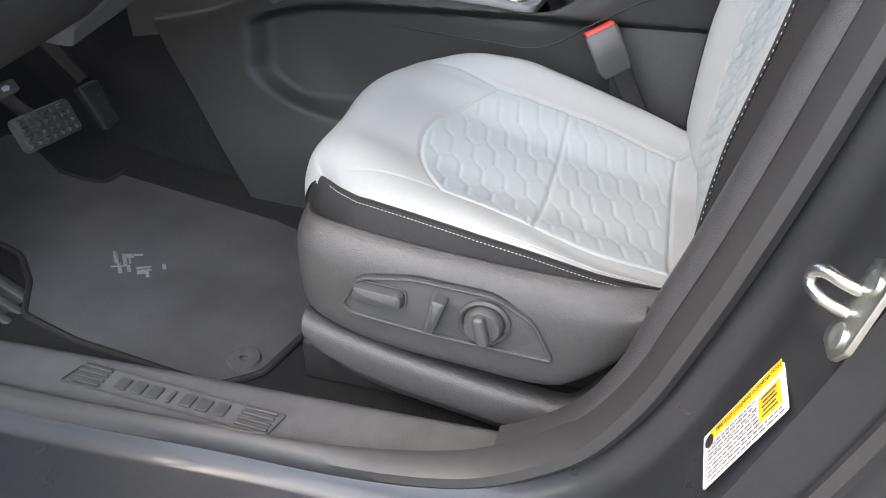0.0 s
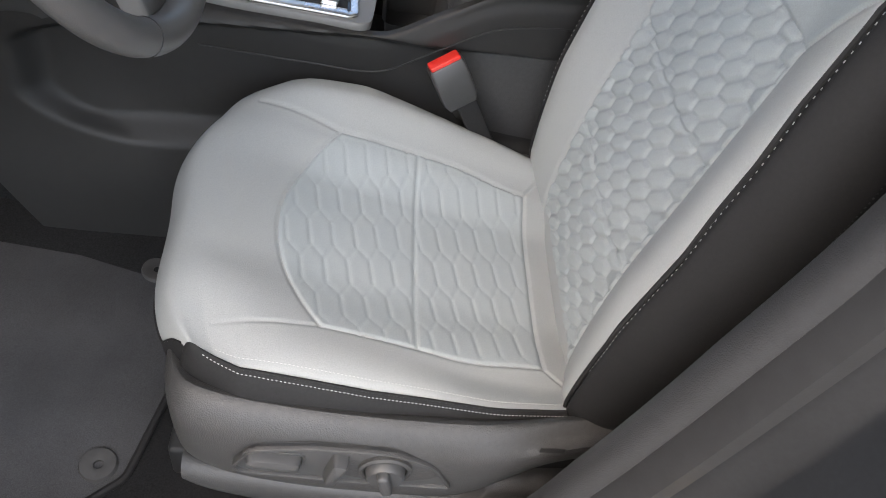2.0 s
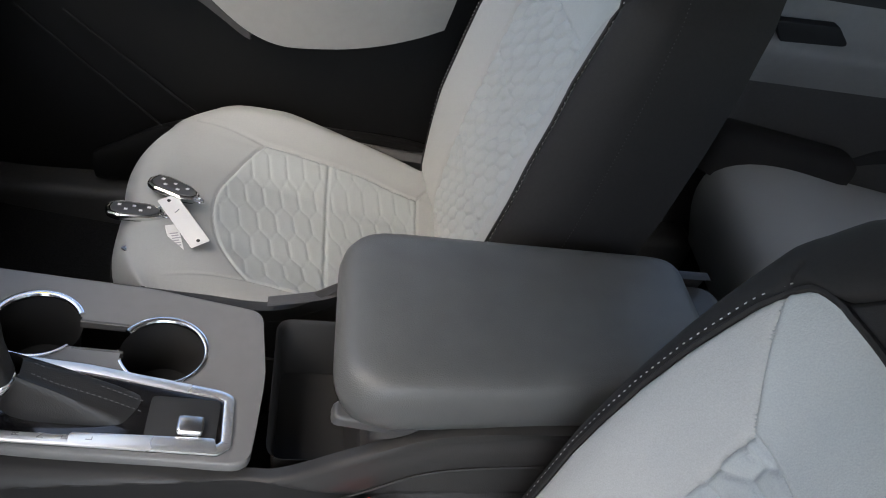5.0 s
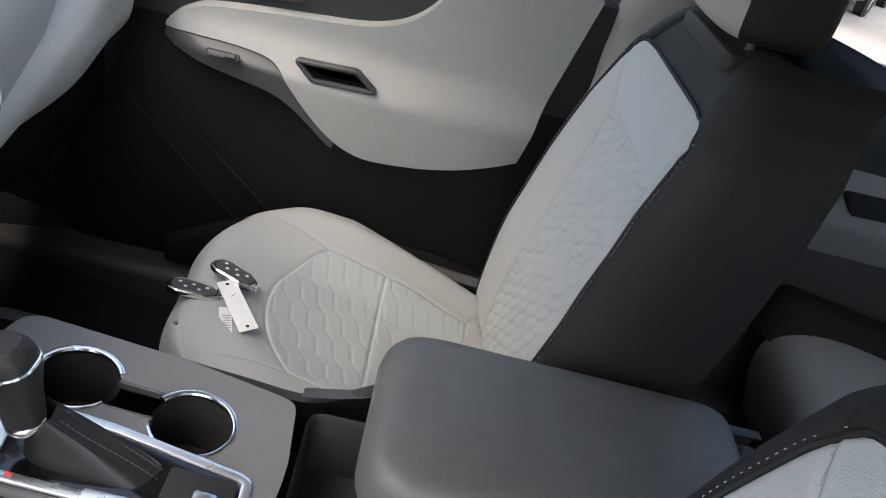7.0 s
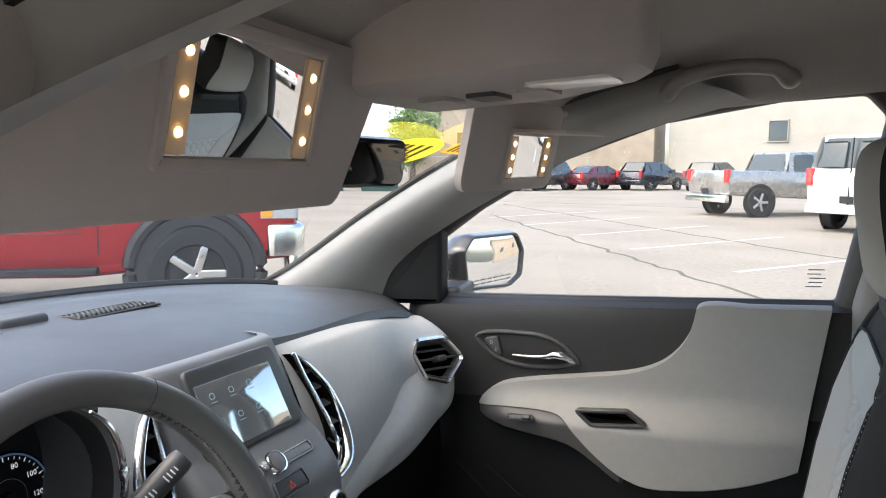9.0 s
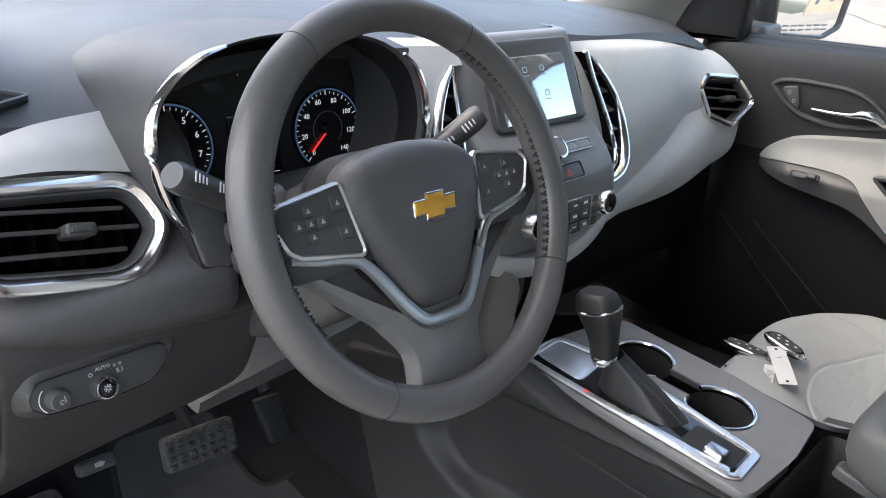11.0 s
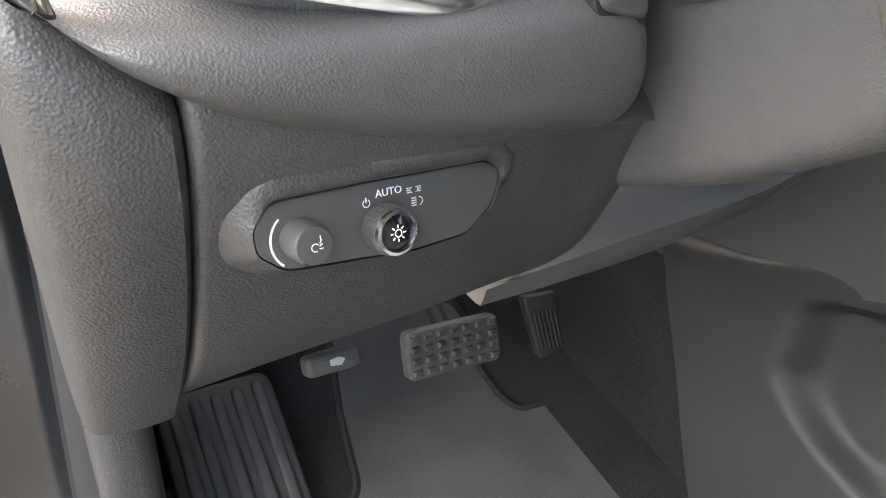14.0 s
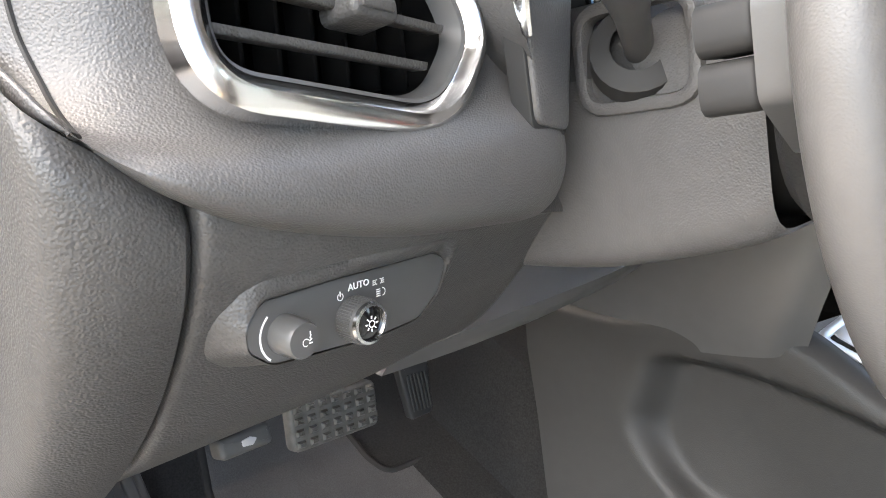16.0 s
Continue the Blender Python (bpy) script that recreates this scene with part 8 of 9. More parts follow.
for k in range(5):
    g.box(LB @ pose(0.034, 0.0045 - 0.0042 * k, 0.0013), 0.018 - 0.003 * (k % 2), 0.0015, 0.0003, 0.0001)
part("print", g, SMOOTH_BLACK, lab, kind="stuff")
part("round_mark", Geo().lathe([(0.006, 0.0), (0.006, 0.0011), (0.0, 0.0011)], LB @ pose(-0.044, 0.016, 0), 20), MATTE_BLACK, lab)
hinge = thing("door_check", (-0.5, -0.82, 0.75), "grey steel door check bracket on the front pillar", "bracket")
part("bracket", Geo().box(pose(-0.47, -0.815, 0.8), 0.02, 0.03, 0.05, 0.004), ZINC, hinge)
part("bolt", Geo().lathe([(0.01, 0.0), (0.01, 0.008), (0.0, 0.009)], axes((-0.458, -0.815, 0.8), (0, 1, 0), (0, 0, 1)), 16), ZINC, hinge)

# ---- the open driver's door ----
dd = thing("driver_door", (-0.52, -0.84, 0.4), "open driver door with dark grey paint and black inner trim", "car door")
DD = axes((-0.53, -0.86, 0.42), (-0.25, -0.97, 0.0), (0, 0, 1))
part("door_shell", Geo().plate(fillet([(0.0, 0.0), (1.06, 0.0), (1.1, 0.3), (1.1, 0.68), (0.0, 0.68)], 0.05), DD @ pose(0, 0, -0.06), 0.05, 0.02), PAINT, dd, "dark grey painted shell")
part("inner_trim", Geo().plate(fillet([(0.04, 0.03), (1.02, 0.03), (1.06, 0.3), (1.06, 0.68), (0.04, 0.68)], 0.05), DD @ pose(0, 0, -0.012), 0.05, 0.02), PLASTIC, dd, "black inner door trim")
part("trim_panel", Geo().plate(fillet([(0.2, 0.4), (1.0, 0.36), (1.03, 0.64), (0.5, 0.64)], 0.06), DD @ pose(0, 0, 0.036), 0.02, 0.01), TRIM_SHADED, dd, "light grey door pad")
part("window_frame", Geo().edge_frame(fillet([(0.0, 0.66), (1.12, 0.66), (1.16, 0.98), (1.05, 1.06), (0.62, 1.02), (0.3, 0.9)], 0.04), DD @ pose(0, 0, -0.05), 0.04, 0.05, 0.01), RUBBER, dd, "black window frame")
part("hinge", Geo().box(pose(-0.51, -0.835, 0.8), 0.06, 0.05, 0.05, 0.008), ZINC, dd)

# ---- the car park outside ----
OUT = pose(0, 0, 0, 0, 3.4, 0)  # the lot slopes a little against the car
CONCRETE = mat("pale_worn_concrete", (0.27, 0.238, 0.195), 0.9, var=0.12, scale=14, bump=0.3, bscale=60, stain=0.14, sscale=0.35)
LINE_PAINT = mat("worn_white_line", (0.4, 0.4, 0.385), 0.8, var=0.15, scale=10)
CRACK = mat("dark_crack", (0.1, 0.1, 0.07), 0.95, var=0.3, scale=8)


def outside(name, m, label, category, group="", kind=""):
    ob = new(name)
    ob.matrix_world = OUT @ m
    HOME[ob] = Vector((0, 0, 0))
    return tagged(ob, label, category, group, kind)


gr = outside("ground", Matrix.Identity(4), "pale concrete car park with faded lines and cracks", "ground", kind="structure")
gxs = np.array([-900, -300, -100, -40, -20, -8, 0, 8, 20, 40, 100, 300, 900], float)
part("concrete", Geo().grid(np.array([[(x, y, 0.0) for y in gxs] for x in gxs])), CONCRETE, gr)
for xa, ya, xb, yb in ((-3.67, 14.29, -1.6, 18.3), (-2.17, 12.2, 0.1, 16.0), (-0.33, 10.03, 1.9, 13.4), (-5.58, 16.22, -3.6, 20.6), (-7.2, 18.4, -5.3, 22.8), (1.3, 7.6, 3.5, 11.0), (2.9, 5.4, 5.0, 8.8)):
    a, b = Vector((xa, ya, 0)), Vector((xb, yb, 0))
    d = (b - a).normalized()
    part("painted_line", Geo().box(axes((a + b) / 2 + Vector((0, 0, 0.002)), d, (-d.y, d.x, 0)), (b - a).length, 0.11, 0.004, 0.001), LINE_PAINT, gr)
rnd = random.Random(11)
for xa, ya, xb, yb in ((-7.6, 19.6, 0.6, 7.2), (-9.5, 25.5, 3.0, 10.0), (-2.9, 6.9, 0.3, 6.2), (-16, 28, 4, 26)):
    p = [(xa + (xb - xa) * t + rnd.uniform(-0.06, 0.06), ya + (yb - ya) * t + rnd.uniform(-0.06, 0.06), 0.001) for t in np.linspace(0, 1, 40)]
    part("crack", Geo().tube(p, 0.035, 5, flat=0.15), CRACK, gr)

TYRE = mat("black_tyre", (0.02, 0.02, 0.02), 0.85, var=0.1)
ALLOY = mat("silver_alloy", (0.6, 0.6, 0.6), 0.3, 0.9, var=0.03)
DGLASS = mat("dark_tinted_glass", (0.06, 0.075, 0.08), 0.05, var=0.05, rvar=0.02)
LENS = mat("clear_lamp_lens", (0.42, 0.44, 0.44), 0.1, var=0.05)
AMBER = mat("amber_lens", (0.8, 0.35, 0.05), 0.15, var=0.03)
RLENS = mat("red_lens", (0.6, 0.03, 0.03), 0.15, var=0.03)


def paint(name, c, metal=0.2):
    return mat(name, c, 0.28, metal, var=0.04, scale=4, coat=1.0)


def wheels(v, xs_, w, r):
    for x in xs_:
        for s in (-1, 1):
            m = axes((x, s * (w / 2 - 0.08), r), (1, 0, 0), (0, 0, -s))
            wh = part("wheel", Geo().lathe([(r * 0.6, -0.11), (r * 0.92, -0.12), (r, -0.09), (r, 0.09), (r * 0.92, 0.12), (r * 0.64, 0.115), (r * 0.62, 0.09)], m, 28), TYRE, v, "black tyre")
            part("rim", Geo().lathe([(r * 0.63, 0.1), (r * 0.6, 0.085), (r * 0.3, 0.06), (0, 0.065)], m, 20), MATTE_BLACK, wh)
            for k in range(5):
                part("spoke", Geo().box(m @ pose(0, 0, 0.085, 0, 0, 72 * k) @ pose(r * 0.32, 0, 0), r * 0.6, r * 0.17, 0.03, 0.01), ALLOY, wh)


def vehicle(m, name, label, paint_m, w, lower, cabin, wins, wheel_x, r, side_z, extras="", group="parked vehicles"):
    """A parked vehicle: lower body and cabin from side outlines, windows, wheels, lamps and bumpers. Front at +x."""
    v = outside(name, m, label, "car" if name == "parked_car" else name.split("_")[-1], group)
    X_ = axes((0, 0, 0), (1, 0, 0), (0, 0, 1))
    h = w / 2
    part("body", Geo().sweep(fillet(lower, 0.09, 4), [(0.1, -h), (0.03, -h + 0.03), (0.0, -h + 0.1), (0.0, h - 0.1), (0.03, h - 0.03), (0.1, h)], X_, True, True), paint_m, v, "painted body", sharp=24)
    part("cabin", Geo().sweep(fillet(cabin, 0.1, 4), [(0.06, -h + 0.22), (0.01, -h + 0.26), (0.0, -h + 0.34), (0.0, h - 0.34), (0.01, h - 0.26), (0.06, h - 0.22)], X_, True, True), paint_m, v, "painted cabin", sharp=24)
    # sloping cabin sides
    for s in (-1, 1):
        lo = [(x, z) for x, z in cabin if z < side_z + 0.05]
        x0, x1 = min(x for x, _ in lo), max(x for x, _ in lo)
        top = [(x, z) for x, z in cabin if z > side_z + 0.3]
        t0, t1, tz = min(x for x, _ in top), max(x for x, _ in top), max(z for _, z in top)
        g = Geo().grid(np.array([[(x0, s * (h - 0.02), side_z - 0.03), (x1, s * (h - 0.02), side_z - 0.03)], [(t0 * 0.97 + x0 * 0.03, s * (h - 0.2), tz - 0.06), (t1 * 0.97 + x1 * 0.03, s * (h - 0.2), tz - 0.06)]]))
        part("cabin_side", g, paint_m, v)
        for wo in wins:
            pts = []
            for x, z in fillet(wo, 0.05, 3):
                f = (z - side_z) / (tz - side_z)
                pts.append((x, s * (h - 0.02 - 0.18 * f + 0.012), z))
            wn_ = part("side_window", Geo().add(pts, [tuple(range(len(pts)))]), DGLASS, v, "dark side window")
    for (xa, za), (xb, zb), nm in (((cabin[-1][0], cabin[-1][1]), (cabin[-2][0], cabin[-2][1]), "windscreen"), ((cabin[0][0], cabin[0][1]), (cabin[1][0], cabin[1][1]), "rear_window")):
        ua, ub = 0.14, 0.9
        sg = 0.02 if nm == "windscreen" else -0.02
        p = [(xa + (xb - xa) * u + sg, y, za + (zb - za) * u + 0.012) for u, y in ((ua, -h + 0.2), (ua, h - 0.2), (ub, h - 0.36), (ub, -h + 0.36))]
        part(nm, Geo().add(p, [(0, 1, 2, 3)]), DGLASS, v, "dark glass")
    wheels(v, wheel_x, w, r)
    for x in wheel_x:
        for s in (-1, 1):
            part("wheel_arch", Geo().lathe([(r * 1.22, 0.0), (r * 1.2, 0.014), (r * 1.1, 0.014), (r * 1.05, 0.008), (0.0, 0.008)], axes((x, s * (h - 0.005), r * 1.02), (1, 0, 0), (0, 0, -s)), 28), MATTE_BLACK, v)
    xf, xr = max(x for x, _ in lower), min(x for x, _ in lower)
    part("front_bumper", Geo().box(pose(xf - 0.02, 0, 0.5), 0.18, w * 0.96, 0.22, 0.05), CHROME if "chrome" in extras else paint_m, v)
    part("rear_bumper", Geo().box(pose(xr + 0.02, 0, 0.52), 0.2, w * 0.96, 0.2, 0.05), CHROME if "chrome" in extras else paint_m, v)
    part("grille", Geo().box(pose(xf - 0.01, 0, 0.8), 0.08, w * 0.5, 0.22, 0.02), GLOSS_BLACK, v)
    part("number_plate", Geo().box(pose(xr - 0.05, 0, 0.72), 0.02, 0.3, 0.15, 0.005), MATTE_BLACK, v)
    for s in (-1, 1):
        part("headlamp", Geo().box(pose(xf - 0.12, s * (h - 0.2), side_z - 0.18), 0.26, 0.3, 0.2, 0.05), LENS, v)
        part("tail_lamp", Geo().box(pose(xr + 0.05, s * (h - 0.1), side_z - 0.1), 0.16, 0.16, 0.36, 0.03), RLENS, v)
        if "nomirror" not in extras:
            part("mirror", Geo().box(pose(cabin[-1][0] - 0.35, s * (h + 0.08), side_z + 0.08), 0.16, 0.2, 0.16, 0.05), paint_m if "pmirror" in extras else SMOOTH_BLACK, v)
    return v


def car(x, y, rz, c, nm, label, tall=False, metal=0.2):
    z = 0.25 if tall else 0.0
    low = [(-2.25, 0.32), (-2.3, 0.7), (-2.2, 0.95 + z * 0.5), (0.85, 0.98 + z * 0.5), (2.1, 0.86 + z * 0.6), (2.3, 0.6), (2.25, 0.28)]
    cab = [(-1.75 - z, 0.92 + z * 0.5), (-1.05 - 2.2 * z, 1.4 + z), (0.1, 1.44 + z), (1.15, 0.95 + z * 0.5)]
    wins = [[(-1.0 - z, 1.0 + z * 0.5), (-0.9 - 2 * z, 1.34 + z), (-0.28, 1.38 + z), (-0.28, 1.0 + z * 0.5)], [(-0.2, 1.0 + z * 0.5), (-0.2, 1.38 + z), (0.08, 1.37 + z), (0.8, 1.0 + z * 0.5)]]
    vehicle(pose(x, y, 0, 0, 0, rz), "parked_car", label, paint(nm, c, metal), 1.82, low, cab, wins, (-1.4, 1.4), 0.34, 0.95 + z * 0.5)


# red crew cab truck in front
RED = mat("bright_red_paint", (0.36, 0.01, 0.012), 0.35, 0.0, var=0.04, scale=4, coat=0.35, spec=0.3)
# darker copy of the red paint, for shade in the door grooves
RED_SHADE = mat("red_paint_groove_shade", (0.2, 0.006, 0.008), 0.4, var=0.04)
ta = Vector((0.773, 0.635))
tpos = Vector((-5.25, 3.72)) + Vector((-0.635, 0.773)) * 1.0
truck = vehicle(pose(tpos.x, tpos.y, 0, 0, 0, math.degrees(math.atan2(ta.y, ta.x))) @ pose(-0.95, 0, 0), "pickup_truck", "bright red crew cab pickup truck with black wheel flares", RED, 2.0,
                [(-3.4, 0.5), (-3.45, 1.0), (-3.42, 1.5), (1.2, 1.42), (2.6, 1.33), (2.88, 1.16), (2.9, 0.55), (1.0, 0.4)],
                [(-1.05, 1.36), (-0.92, 2.12), (0.62, 2.16), (1.5, 1.38)],
                [[(-0.86, 1.44), (-0.78, 2.02), (-0.1, 2.05), (-0.1, 1.44)], [(0.1, 1.44), (0.1, 2.05), (0.56, 2.03), (1.15, 1.48), (1.15, 1.44)]], (-2.5, 2.0), 0.42, 1.4, "chrome nomirror")
part("bed", Geo().box(pose(-2.27, 0, 1.1), 2.34, 2.02, 1.1, 0.06), RED, truck, "red load bed")
for s in (-1, 1):
    for x in (-1.0, 0.02, 1.2):
        part("door_gap", Geo().box(pose(x, s * 1.001, 0.98), 0.012, 0.006, 0.74, 0.002), MATTE_BLACK, truck)
    for x in (-0.78, 0.28):
        part("door_handle", Geo().box(pose(x, s * 1.02, 1.27), 0.24, 0.04, 0.045, 0.015), CHROME, truck, "chrome door handle")
    # twin door grooves as thin strips, their shade put into the colour
    for x in (-0.48, 0.62):
        for z in (0.8, 0.845):
            part("side_groove_line", Geo().box(pose(x, s * 1.004, z), 0.92, 0.014, 0.02, 0.005), RED_SHADE, truck, "thin groove line in painted shade")
    g = Geo()
    for k in range(6):
        g.box(pose(0.42 + 0.05 * k, s * 1.006, 0.93), 0.035, 0.008, 0.035, 0.003)
    part("badge_bars", g, LENS, truck, "plain chrome badge bars")
    for x in (-2.5, 2.0):
        rim = [(x + 0.56 * math.cos(a), s * 1.01, 0.45 + 0.56 * math.sin(a)) for a in np.linspace(-0.15, math.pi + 0.15, 30)]
        part("wheel_flare", Geo().tube(rim, 0.06, 8), RUBBER, truck, "black wheel flare")
    hl = part("corner_lamp", Geo().box(pose(2.73, s * 0.9, 1.09), 0.34, 0.24, 0.36, 0.03), LENS, truck, "clear headlamp with amber corners")
    for z in (0.98, 1.19):
        part("amber_reflector", Geo().box(pose(2.62, s * 1.018, z), 0.1, 0.012, 0.12, 0.01), AMBER, hl, "amber reflector")
    for x0, x1 in ((-0.9, -0.06), (0.06, 1.2)):
        part("window_rim", Geo().tube([(x0, s * 0.965, 1.45), (x0 + (0.05 if x0 < 0 else 0.02), s * 0.85, 2.04), (x1 - (0.02 if x1 < 0 else 0.6), s * 0.85, 2.06), (x1, s * 0.965, 1.46), (x0, s * 0.965, 1.45)], 0.016, 6), MATTE_BLACK, truck, "black window rim")
    part("arch_liner", Geo().lathe([(0.5, 0.0), (0.52, 0.03), (0.34, 0.03), (0.33, 0.0)], axes((2.0, s * 0.985, 0.52), (1, 0, 0), (0, 0, -s)), 40), RUBBER, truck, "dark grey arch liner")
    part("mirror_head", Geo().box(pose(0.98, s * 1.18, 1.47), 0.14, 0.3, 0.24, 0.05), SMOOTH_BLACK, truck, "large black mirror")
    part("window_trim", Geo().box(pose(0.1, s * 0.975, 1.41), 2.2, 0.02, 0.03, 0.006), SMOOTH_BLACK, truck)
    part("bumper_corner", Geo().box(pose(2.78, s * 0.72, 0.72), 0.36, 0.62, 0.3, 0.06), CHROME, truck, "chrome front bumper end")
    part("running_board", Geo().box(pose(0.1, s * 1.02, 0.48), 2.2, 0.16, 0.06, 0.02), MATTE_BLACK, truck)

SILVER = paint("silver_grey_paint", (0.36, 0.35, 0.33), 0.6)
st = vehicle(pose(0.2, 24.2, 0, 0, 0, 40), "pickup_truck", "silver grey pickup truck seen from behind", SILVER, 2.0,
             [(-2.9, 0.62), (-2.95, 1.0), (-2.92, 1.3), (-1.0, 1.3), (1.2, 1.28), (2.6, 1.2), (2.88, 0.95), (2.85, 0.55), (1.0, 0.45)],
             [(-1.0, 1.22), (-0.85, 1.82), (0.6, 1.86), (1.5, 1.25)], [[(-0.8, 1.28), (-0.72, 1.74), (-0.1, 1.77), (-0.1, 1.28)], [(0.0, 1.28), (0.0, 1.77), (0.55, 1.75), (1.15, 1.3)]], (-1.9, 1.9), 0.42, 1.25, "chrome")
WHITE = paint("white_van_paint", (0.5, 0.52, 0.53), 0.0)
van = vehicle(pose(2.9, 19.8, 0, 0, 0, 56), "delivery_van", "white delivery van with two rear doors", WHITE, 2.0,
              [(-2.8, 0.5), (-2.85, 1.2), (-2.75, 1.4), (1.4, 1.35), (2.4, 1.15), (2.7, 0.9), (2.7, 0.45)], [(-2.75, 1.25), (-2.6, 2.1), (0.8, 2.12), (1.8, 1.3)],
              [[(0.5, 1.35), (0.5, 1.95), (0.9, 1.95), (1.4, 1.35)]], (-1.8, 1.9), 0.38, 1.3)
for s in (-1, 1):
    part("rear_door_window", Geo().box(pose(-2.74, s * 0.42, 1.68, 0, 10), 0.03, 0.55, 0.55, 0.05), DGLASS, van, "dark rear door window")
part("door_gap", Geo().box(pose(-2.8, 0, 1.3, 0, 4), 0.03, 0.02, 1.5, 0.004), MATTE_BLACK, van)

car(-13.4, 42, 250, (0.02, 0.022, 0.028), "black_paint", "black parked estate car", True)
car(-10.6, 44.8, 60, (0.12, 0.012, 0.02), "dark_red_paint", "dark red parked saloon car")
car(-7.8, 46.5, 65, (0.015, 0.018, 0.03), "blue_black_paint", "dark blue parked car", True)
car(-4.2, 47.0, 70, (0.05, 0.06, 0.07), "slate_paint", "slate grey parked car", True)
car(-15.3, 38.5, 60, (0.6, 0.6, 0.6), "white_paint", "white parked off-road car", True, 0.0)
car(-24.5, 40.0, 20, (0.3, 0.33, 0.36), "pale_blue_paint", "pale silver parked car")
car(-31.0, 46.0, 10, (0.35, 0.35, 0.36), "silver_paint", "silver car parked far off by the fence")
car(7.0, 14.5, 55, (0.4, 0.4, 0.41), "grey_silver_paint", "silver parked people carrier", True, 0.5)
car(9.5, 18.5, 55, (0.6, 0.6, 0.6), "pearl_paint", "white tall car parked in the lot", True)
for k in range(7):
    car(9.0 + 2.9 * k, -6.0 + 1.6 * k, 100, ((0.5, 0.5, 0.5), (0.05, 0.05, 0.06), (0.3, 0.3, 0.32))[k % 3], "row_paint", "car parked in a long row", k % 2 == 0)

# fence, bins, buildings, trees
fence = outside("chain_link_fence", Matrix.Identity(4), "grey chain link fence with steel posts", "fence")
fa, fb = Vector((-44, 31, 0)), Vector((-13, 52, 0))
FENCE = mat("galvanised_wire", (0.35, 0.36, 0.36), 0.5, 0.6, var=0.05)
for k in range(15):
    p = fa.lerp(fb, k / 14)
    part("post", Geo().tube([p, p + Vector((0, 0, 2.0))], 0.035, 8), FENCE, fence)
part("rail", Geo().tube([fa + Vector((0, 0, 1.98)), fb + Vector((0, 0, 1.98))], 0.025, 6), FENCE, fence)
g = Geo()
for k in range(150):
    for d in (-1, 1):
        p = fa.lerp(fb, k / 149)
        q_ = fa.lerp(fb, min(1, max(0, (k + d * 7) / 149)))
        g.tube([p + Vector((0, 0, 0.05)), q_ + Vector((0, 0, 1.95))], 0.005, 3, caps=False)
part("wire_mesh", g, FENCE, fence, kind="stuff")
BIN = mat("dark_green_bin", (0.03, 0.07, 0.06), 0.6, var=0.15, scale=5)
for x, y in ((-22.6, 33.6), (-20.2, 35.2)):
    b = outside("waste_container", pose(x, y, 0, 0, 0, 34), "dark green steel waste container", "waste container", "waste containers")
    part("bin_body", Geo().plate([(-0.95, -0.6), (0.95, -0.6), (0.95, 0.6), (-0.95, 0.6)], Matrix.Identity(4), 1.25, 0.05), BIN, b)
    part("lid", Geo().box(pose(0, 0, 1.3, 6), 1.95, 1.3, 0.07, 0.02), MATTE_BLACK, b)
TAN = mat("tan_block_wall", (0.36, 0.3, 0.23), 0.9, var=0.1, scale=1.2, bump=0.3, bscale=8, stain=0.1, sscale=0.2)
PALE = mat("pale_metal_wall", (0.36, 0.34, 0.3), 0.7, var=0.05, scale=1, stain=0.08, sscale=0.2)
BRICK = mat("weathered_brick_wall", (0.33, 0.22, 0.17), 0.9, var=0.2, scale=3, stain=0.15, sscale=0.3)


def building(x, y, rz, w, d, h, wall, label, nwin):
    b = outside("building", pose(x, y, 0, 0, 0, rz), label, "building", "buildings")
    part("wall", Geo().box(pose(0, 0, h / 2), w, d, h, 0.05), wall, b)
    part("roof", Geo().box(pose(0, 0, h + 0.1), w + 0.4, d + 0.4, 0.25, 0.05), PALE, b)
    for k in range(nwin):
        wx = -w / 2 + w * (k + 0.5) / nwin
        wi = part("window", Geo().box(pose(wx, -d / 2 - 0.02, h * 0.55), 1.3, 0.1, 1.5, 0.02), DGLASS, b, "dark window")
        part("window_frame", Geo().edge_frame(box_outline(1.5, 1.7, 0.02), axes((wx, -d / 2 - 0.02, h * 0.55), (1, 0, 0), (0, 0, 1)), 0.1, 0.1, 0.02), PALE, wi)
    return b


building(8, 66, -12, 34, 10, 7.5, PALE, "long pale metal building", 2)
building(-22, 68, 4, 22, 10, 6.5, TAN, "tan block building with small windows", 2)
building(-48, 60, 30, 18, 9, 6.0, BRICK, "weathered brick building behind the fence", 2)
building(30, 40, -60, 30, 10, 6.5, TAN, "tan block building behind the fence", 6)
LEAF = mat("green_leaves", (0.13, 0.22, 0.065), 0.6, var=0.4, scale=1.5, rand=0.15)
LEAF2 = mat("dark_green_leaves", (0.085, 0.15, 0.05), 0.6, var=0.4, scale=1.5, rand=0.15)
BARK = mat("grey_bark", (0.12, 0.09, 0.07), 0.95, var=0.3, scale=8, bump=0.6, bscale=20)


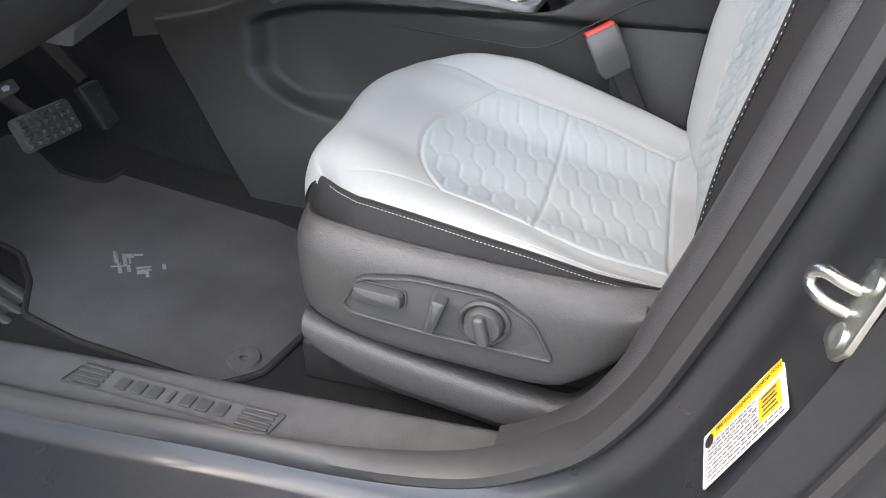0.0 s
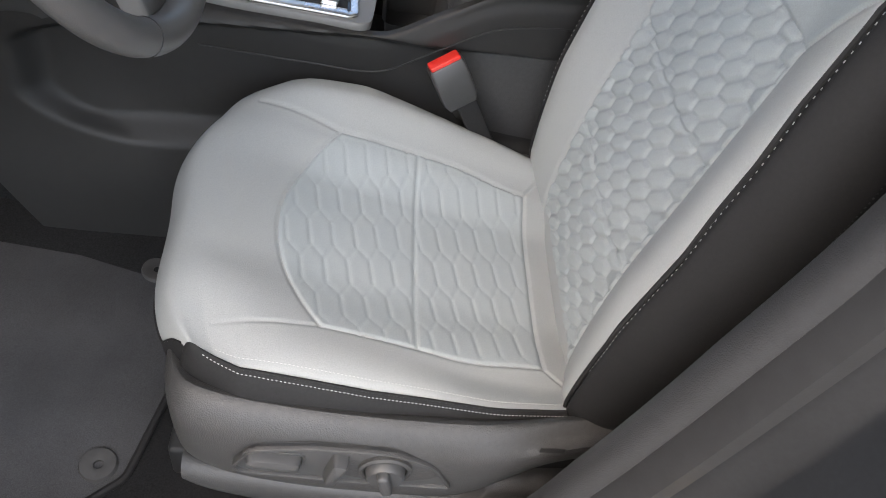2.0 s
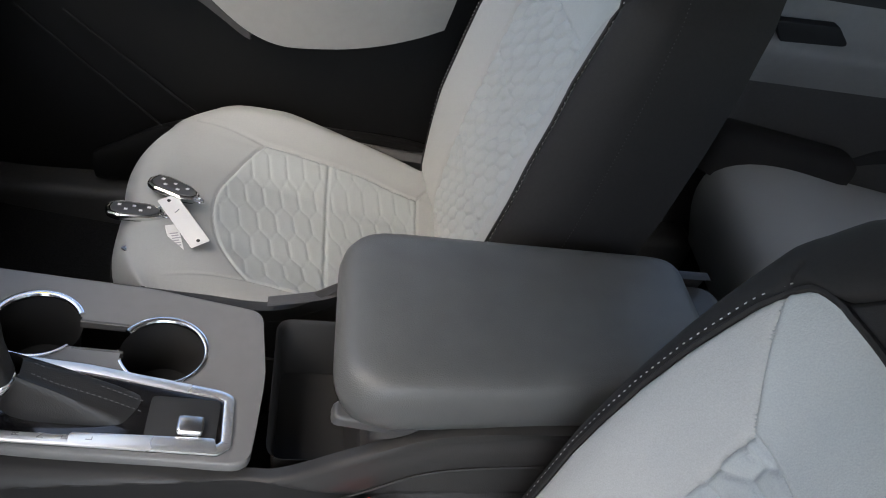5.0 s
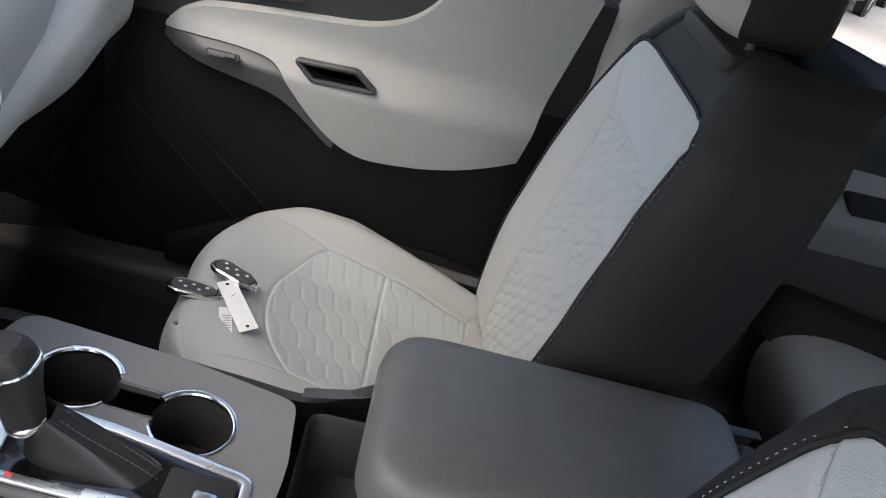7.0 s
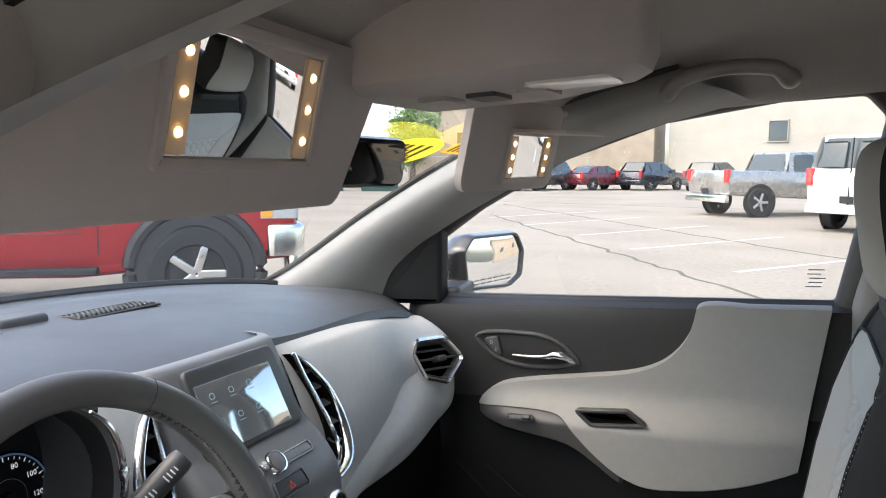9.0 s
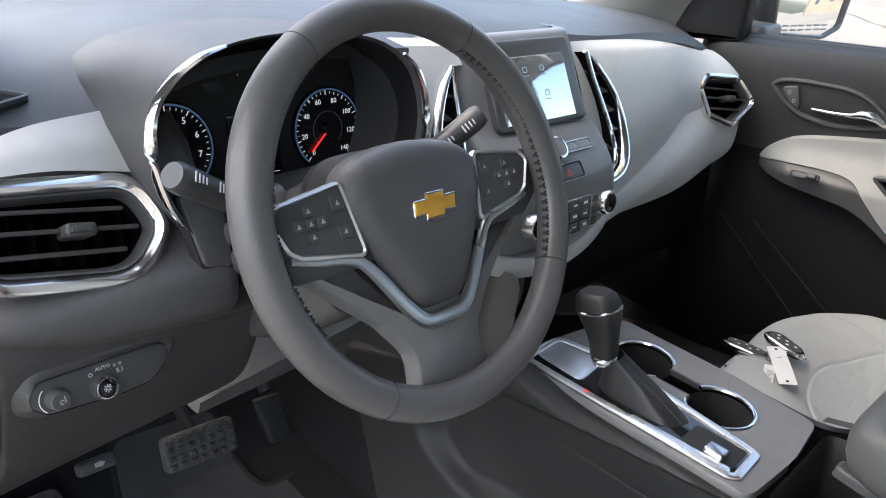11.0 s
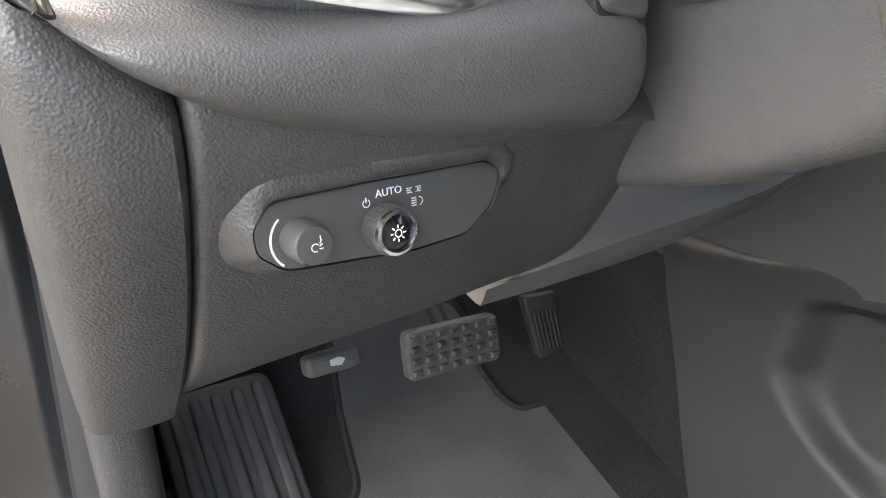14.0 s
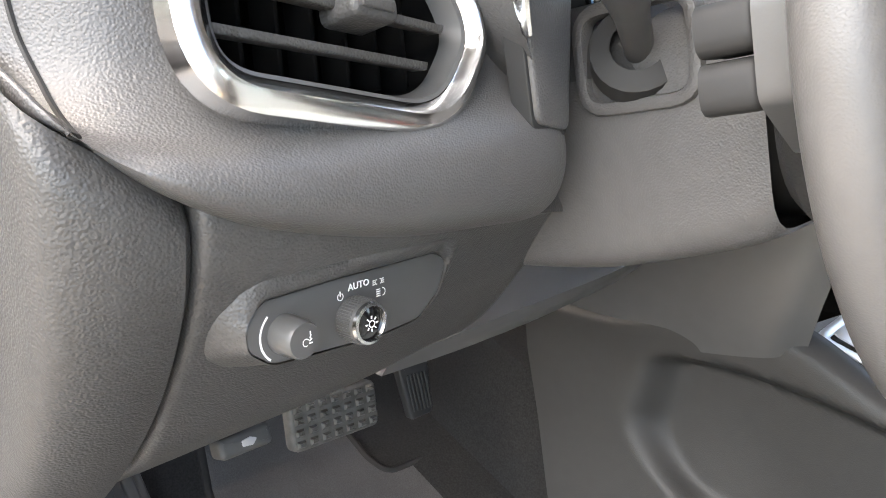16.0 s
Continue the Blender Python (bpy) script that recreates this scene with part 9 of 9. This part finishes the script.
def tree(x, y, h, r, seed, leaf):
    rn = random.Random(seed)
    t = outside("tree", pose(x, y, 0), "leafy green tree behind the car park", "tree", "trees")
    g = Geo().tube(cr([(0, 0, 0), (0.1, 0.05, h * 0.25), (0.0, -0.1, h * 0.5), (0.1, 0, h * 0.75)], 10), np.linspace(0.28, 0.08, 10), 8)
    tips = []
    for k in range(14):
        a, z0 = rn.uniform(0, 6.28), h * rn.uniform(0.28, 0.65)
        tip = Vector((math.cos(a) * r * rn.uniform(0.4, 0.9), math.sin(a) * r * rn.uniform(0.4, 0.9), z0 + h * rn.uniform(0.12, 0.34)))
        g.tube(cr([(0, 0, z0), tuple(tip * 0.5 + Vector((0, 0, z0 * 0.5 + 0.2))), tuple(tip)], 6), np.linspace(0.09, 0.02, 6), 5)
        tips.append(tip)
    part("trunk", g, BARK, t)
    vs, fs = [], []
    for tip in tips + [Vector((rn.uniform(-r, r) * 0.6, rn.uniform(-r, r) * 0.6, h * rn.uniform(0.3, 0.98))) for _ in range(34)]:
        cr_ = r * rn.uniform(0.22, 0.42)
        for _ in range(130):
            d = Vector((rn.gauss(0, 1), rn.gauss(0, 1), rn.gauss(0, 0.8))) * cr_ * 0.55
            c = tip + d
            u = Vector((rn.gauss(0, 1), rn.gauss(0, 1), rn.gauss(0, 1))).normalized() * rn.uniform(0.1, 0.24)
            w = u.cross(Vector((rn.gauss(0, 1), rn.gauss(0, 1), rn.gauss(0, 1)))).normalized() * rn.uniform(0.06, 0.14)
            o = len(vs)
            vs += [c - u, c + w, c + u, c - w]
            fs.append((o, o + 1, o + 2, o + 3))
    part("crown", Geo().add(vs, fs), leaf, t, kind="stuff")


for k, (x, y, h, r) in enumerate(((-48, 22, 10, 4.6), (-41, 30, 9, 4.2), (-36, 36, 8.5, 4), (-54, 33, 11, 5), (-44, 42, 9, 4), (-60, 20, 11, 5.2), (-52, 10, 10, 5), (-39, 33.5, 8, 4.2), (-37, 38.5, 7.5, 3.6), (-46, 33, 9, 4.5), (-45, 57, 7, 2.8), (-30, 58, 6, 2.4))):
    tree(x, y, h, r, 20 + k, LEAF if k % 2 else LEAF2)
for k in range(4):
    rn = random.Random(90 + k)
    b = outside("shrub", pose(-33 + 2.2 * k + rn.uniform(-0.5, 0.5), 34.5 + 1.9 * k, 0), "low green shrub along the fence", "shrub", "shrubs")
    vs, fs = [], []
    for _ in range(420):
        c = Vector((rn.gauss(0, 0.7), rn.gauss(0, 0.5), abs(rn.gauss(0.5, 0.5))))
        u = Vector((rn.gauss(0, 1), rn.gauss(0, 1), rn.gauss(0, 1))).normalized() * rn.uniform(0.06, 0.16)
        w = u.cross(Vector((rn.gauss(0, 1), rn.gauss(0, 1), rn.gauss(0, 1)))).normalized() * 0.07
        o = len(vs)
        vs += [c - u, c + w, c + u, c - w]
        fs.append((o, o + 1, o + 2, o + 3))
    part("leaves", Geo().add(vs, fs), LEAF, b, kind="stuff")

# ---- outer body of the car itself ----
own = thing("car_body", (0.2, 0.0, 0.05), "dark grey compact utility car with its driver door open", "car", kind="structure")
for s in (-1, 1):
    part("front_fender", Geo().box(pose(-1.22, s * 0.885, 0.68), 1.36, 0.03, 0.74, 0.03), PAINT, own, "dark grey front fender")
    part("rear_side", Geo().box(pose(1.52, s * 0.885, 0.66), 1.46, 0.03, 0.84, 0.03), PAINT, own, "dark grey rear side")
    part("lamp", Geo().box(pose(-1.9, s * 0.66, 0.84), 0.1, 0.34, 0.12, 0.03), LENS, own, "clear headlamp")
    part("tail_lamp", Geo().box(pose(2.27, s * 0.68, 0.98), 0.08, 0.3, 0.16, 0.03), RLENS, own, "red tail lamp")
    for x in (-1.25, 1.55):
        m = axes((x, s * 0.83, 0.35), (1, 0, 0), (0, 0, -s))
        tyre = part("wheel", Geo().lathe([(0.22, -0.1), (0.33, -0.11), (0.355, -0.08), (0.355, 0.08), (0.33, 0.1), (0.24, 0.095), (0.23, 0.07)], m, 36), TYRE, own, "black tyre")
        part("rim", Geo().lathe([(0.235, 0.09), (0.22, 0.06), (0.1, 0.05), (0.0, 0.06)], m, 30), ALLOY, tyre, "silver wheel rim")
part("front_bumper", Geo().box(pose(-1.96, 0, 0.56), 0.1, 1.74, 0.5, 0.04), PAINT, own)
part("grille", Geo().box(pose(-2.01, 0, 0.74), 0.03, 1.0, 0.18, 0.02), GLOSS_BLACK, own, "black grille")
part("rear_bumper", Geo().box(pose(2.29, 0, 0.55), 0.1, 1.74, 0.4, 0.04), PAINT, own)
part("under_floor", Geo().box(pose(0.15, 0, 0.27), 4.1, 1.6, 0.06, 0.02), MATTE_BLACK, own)
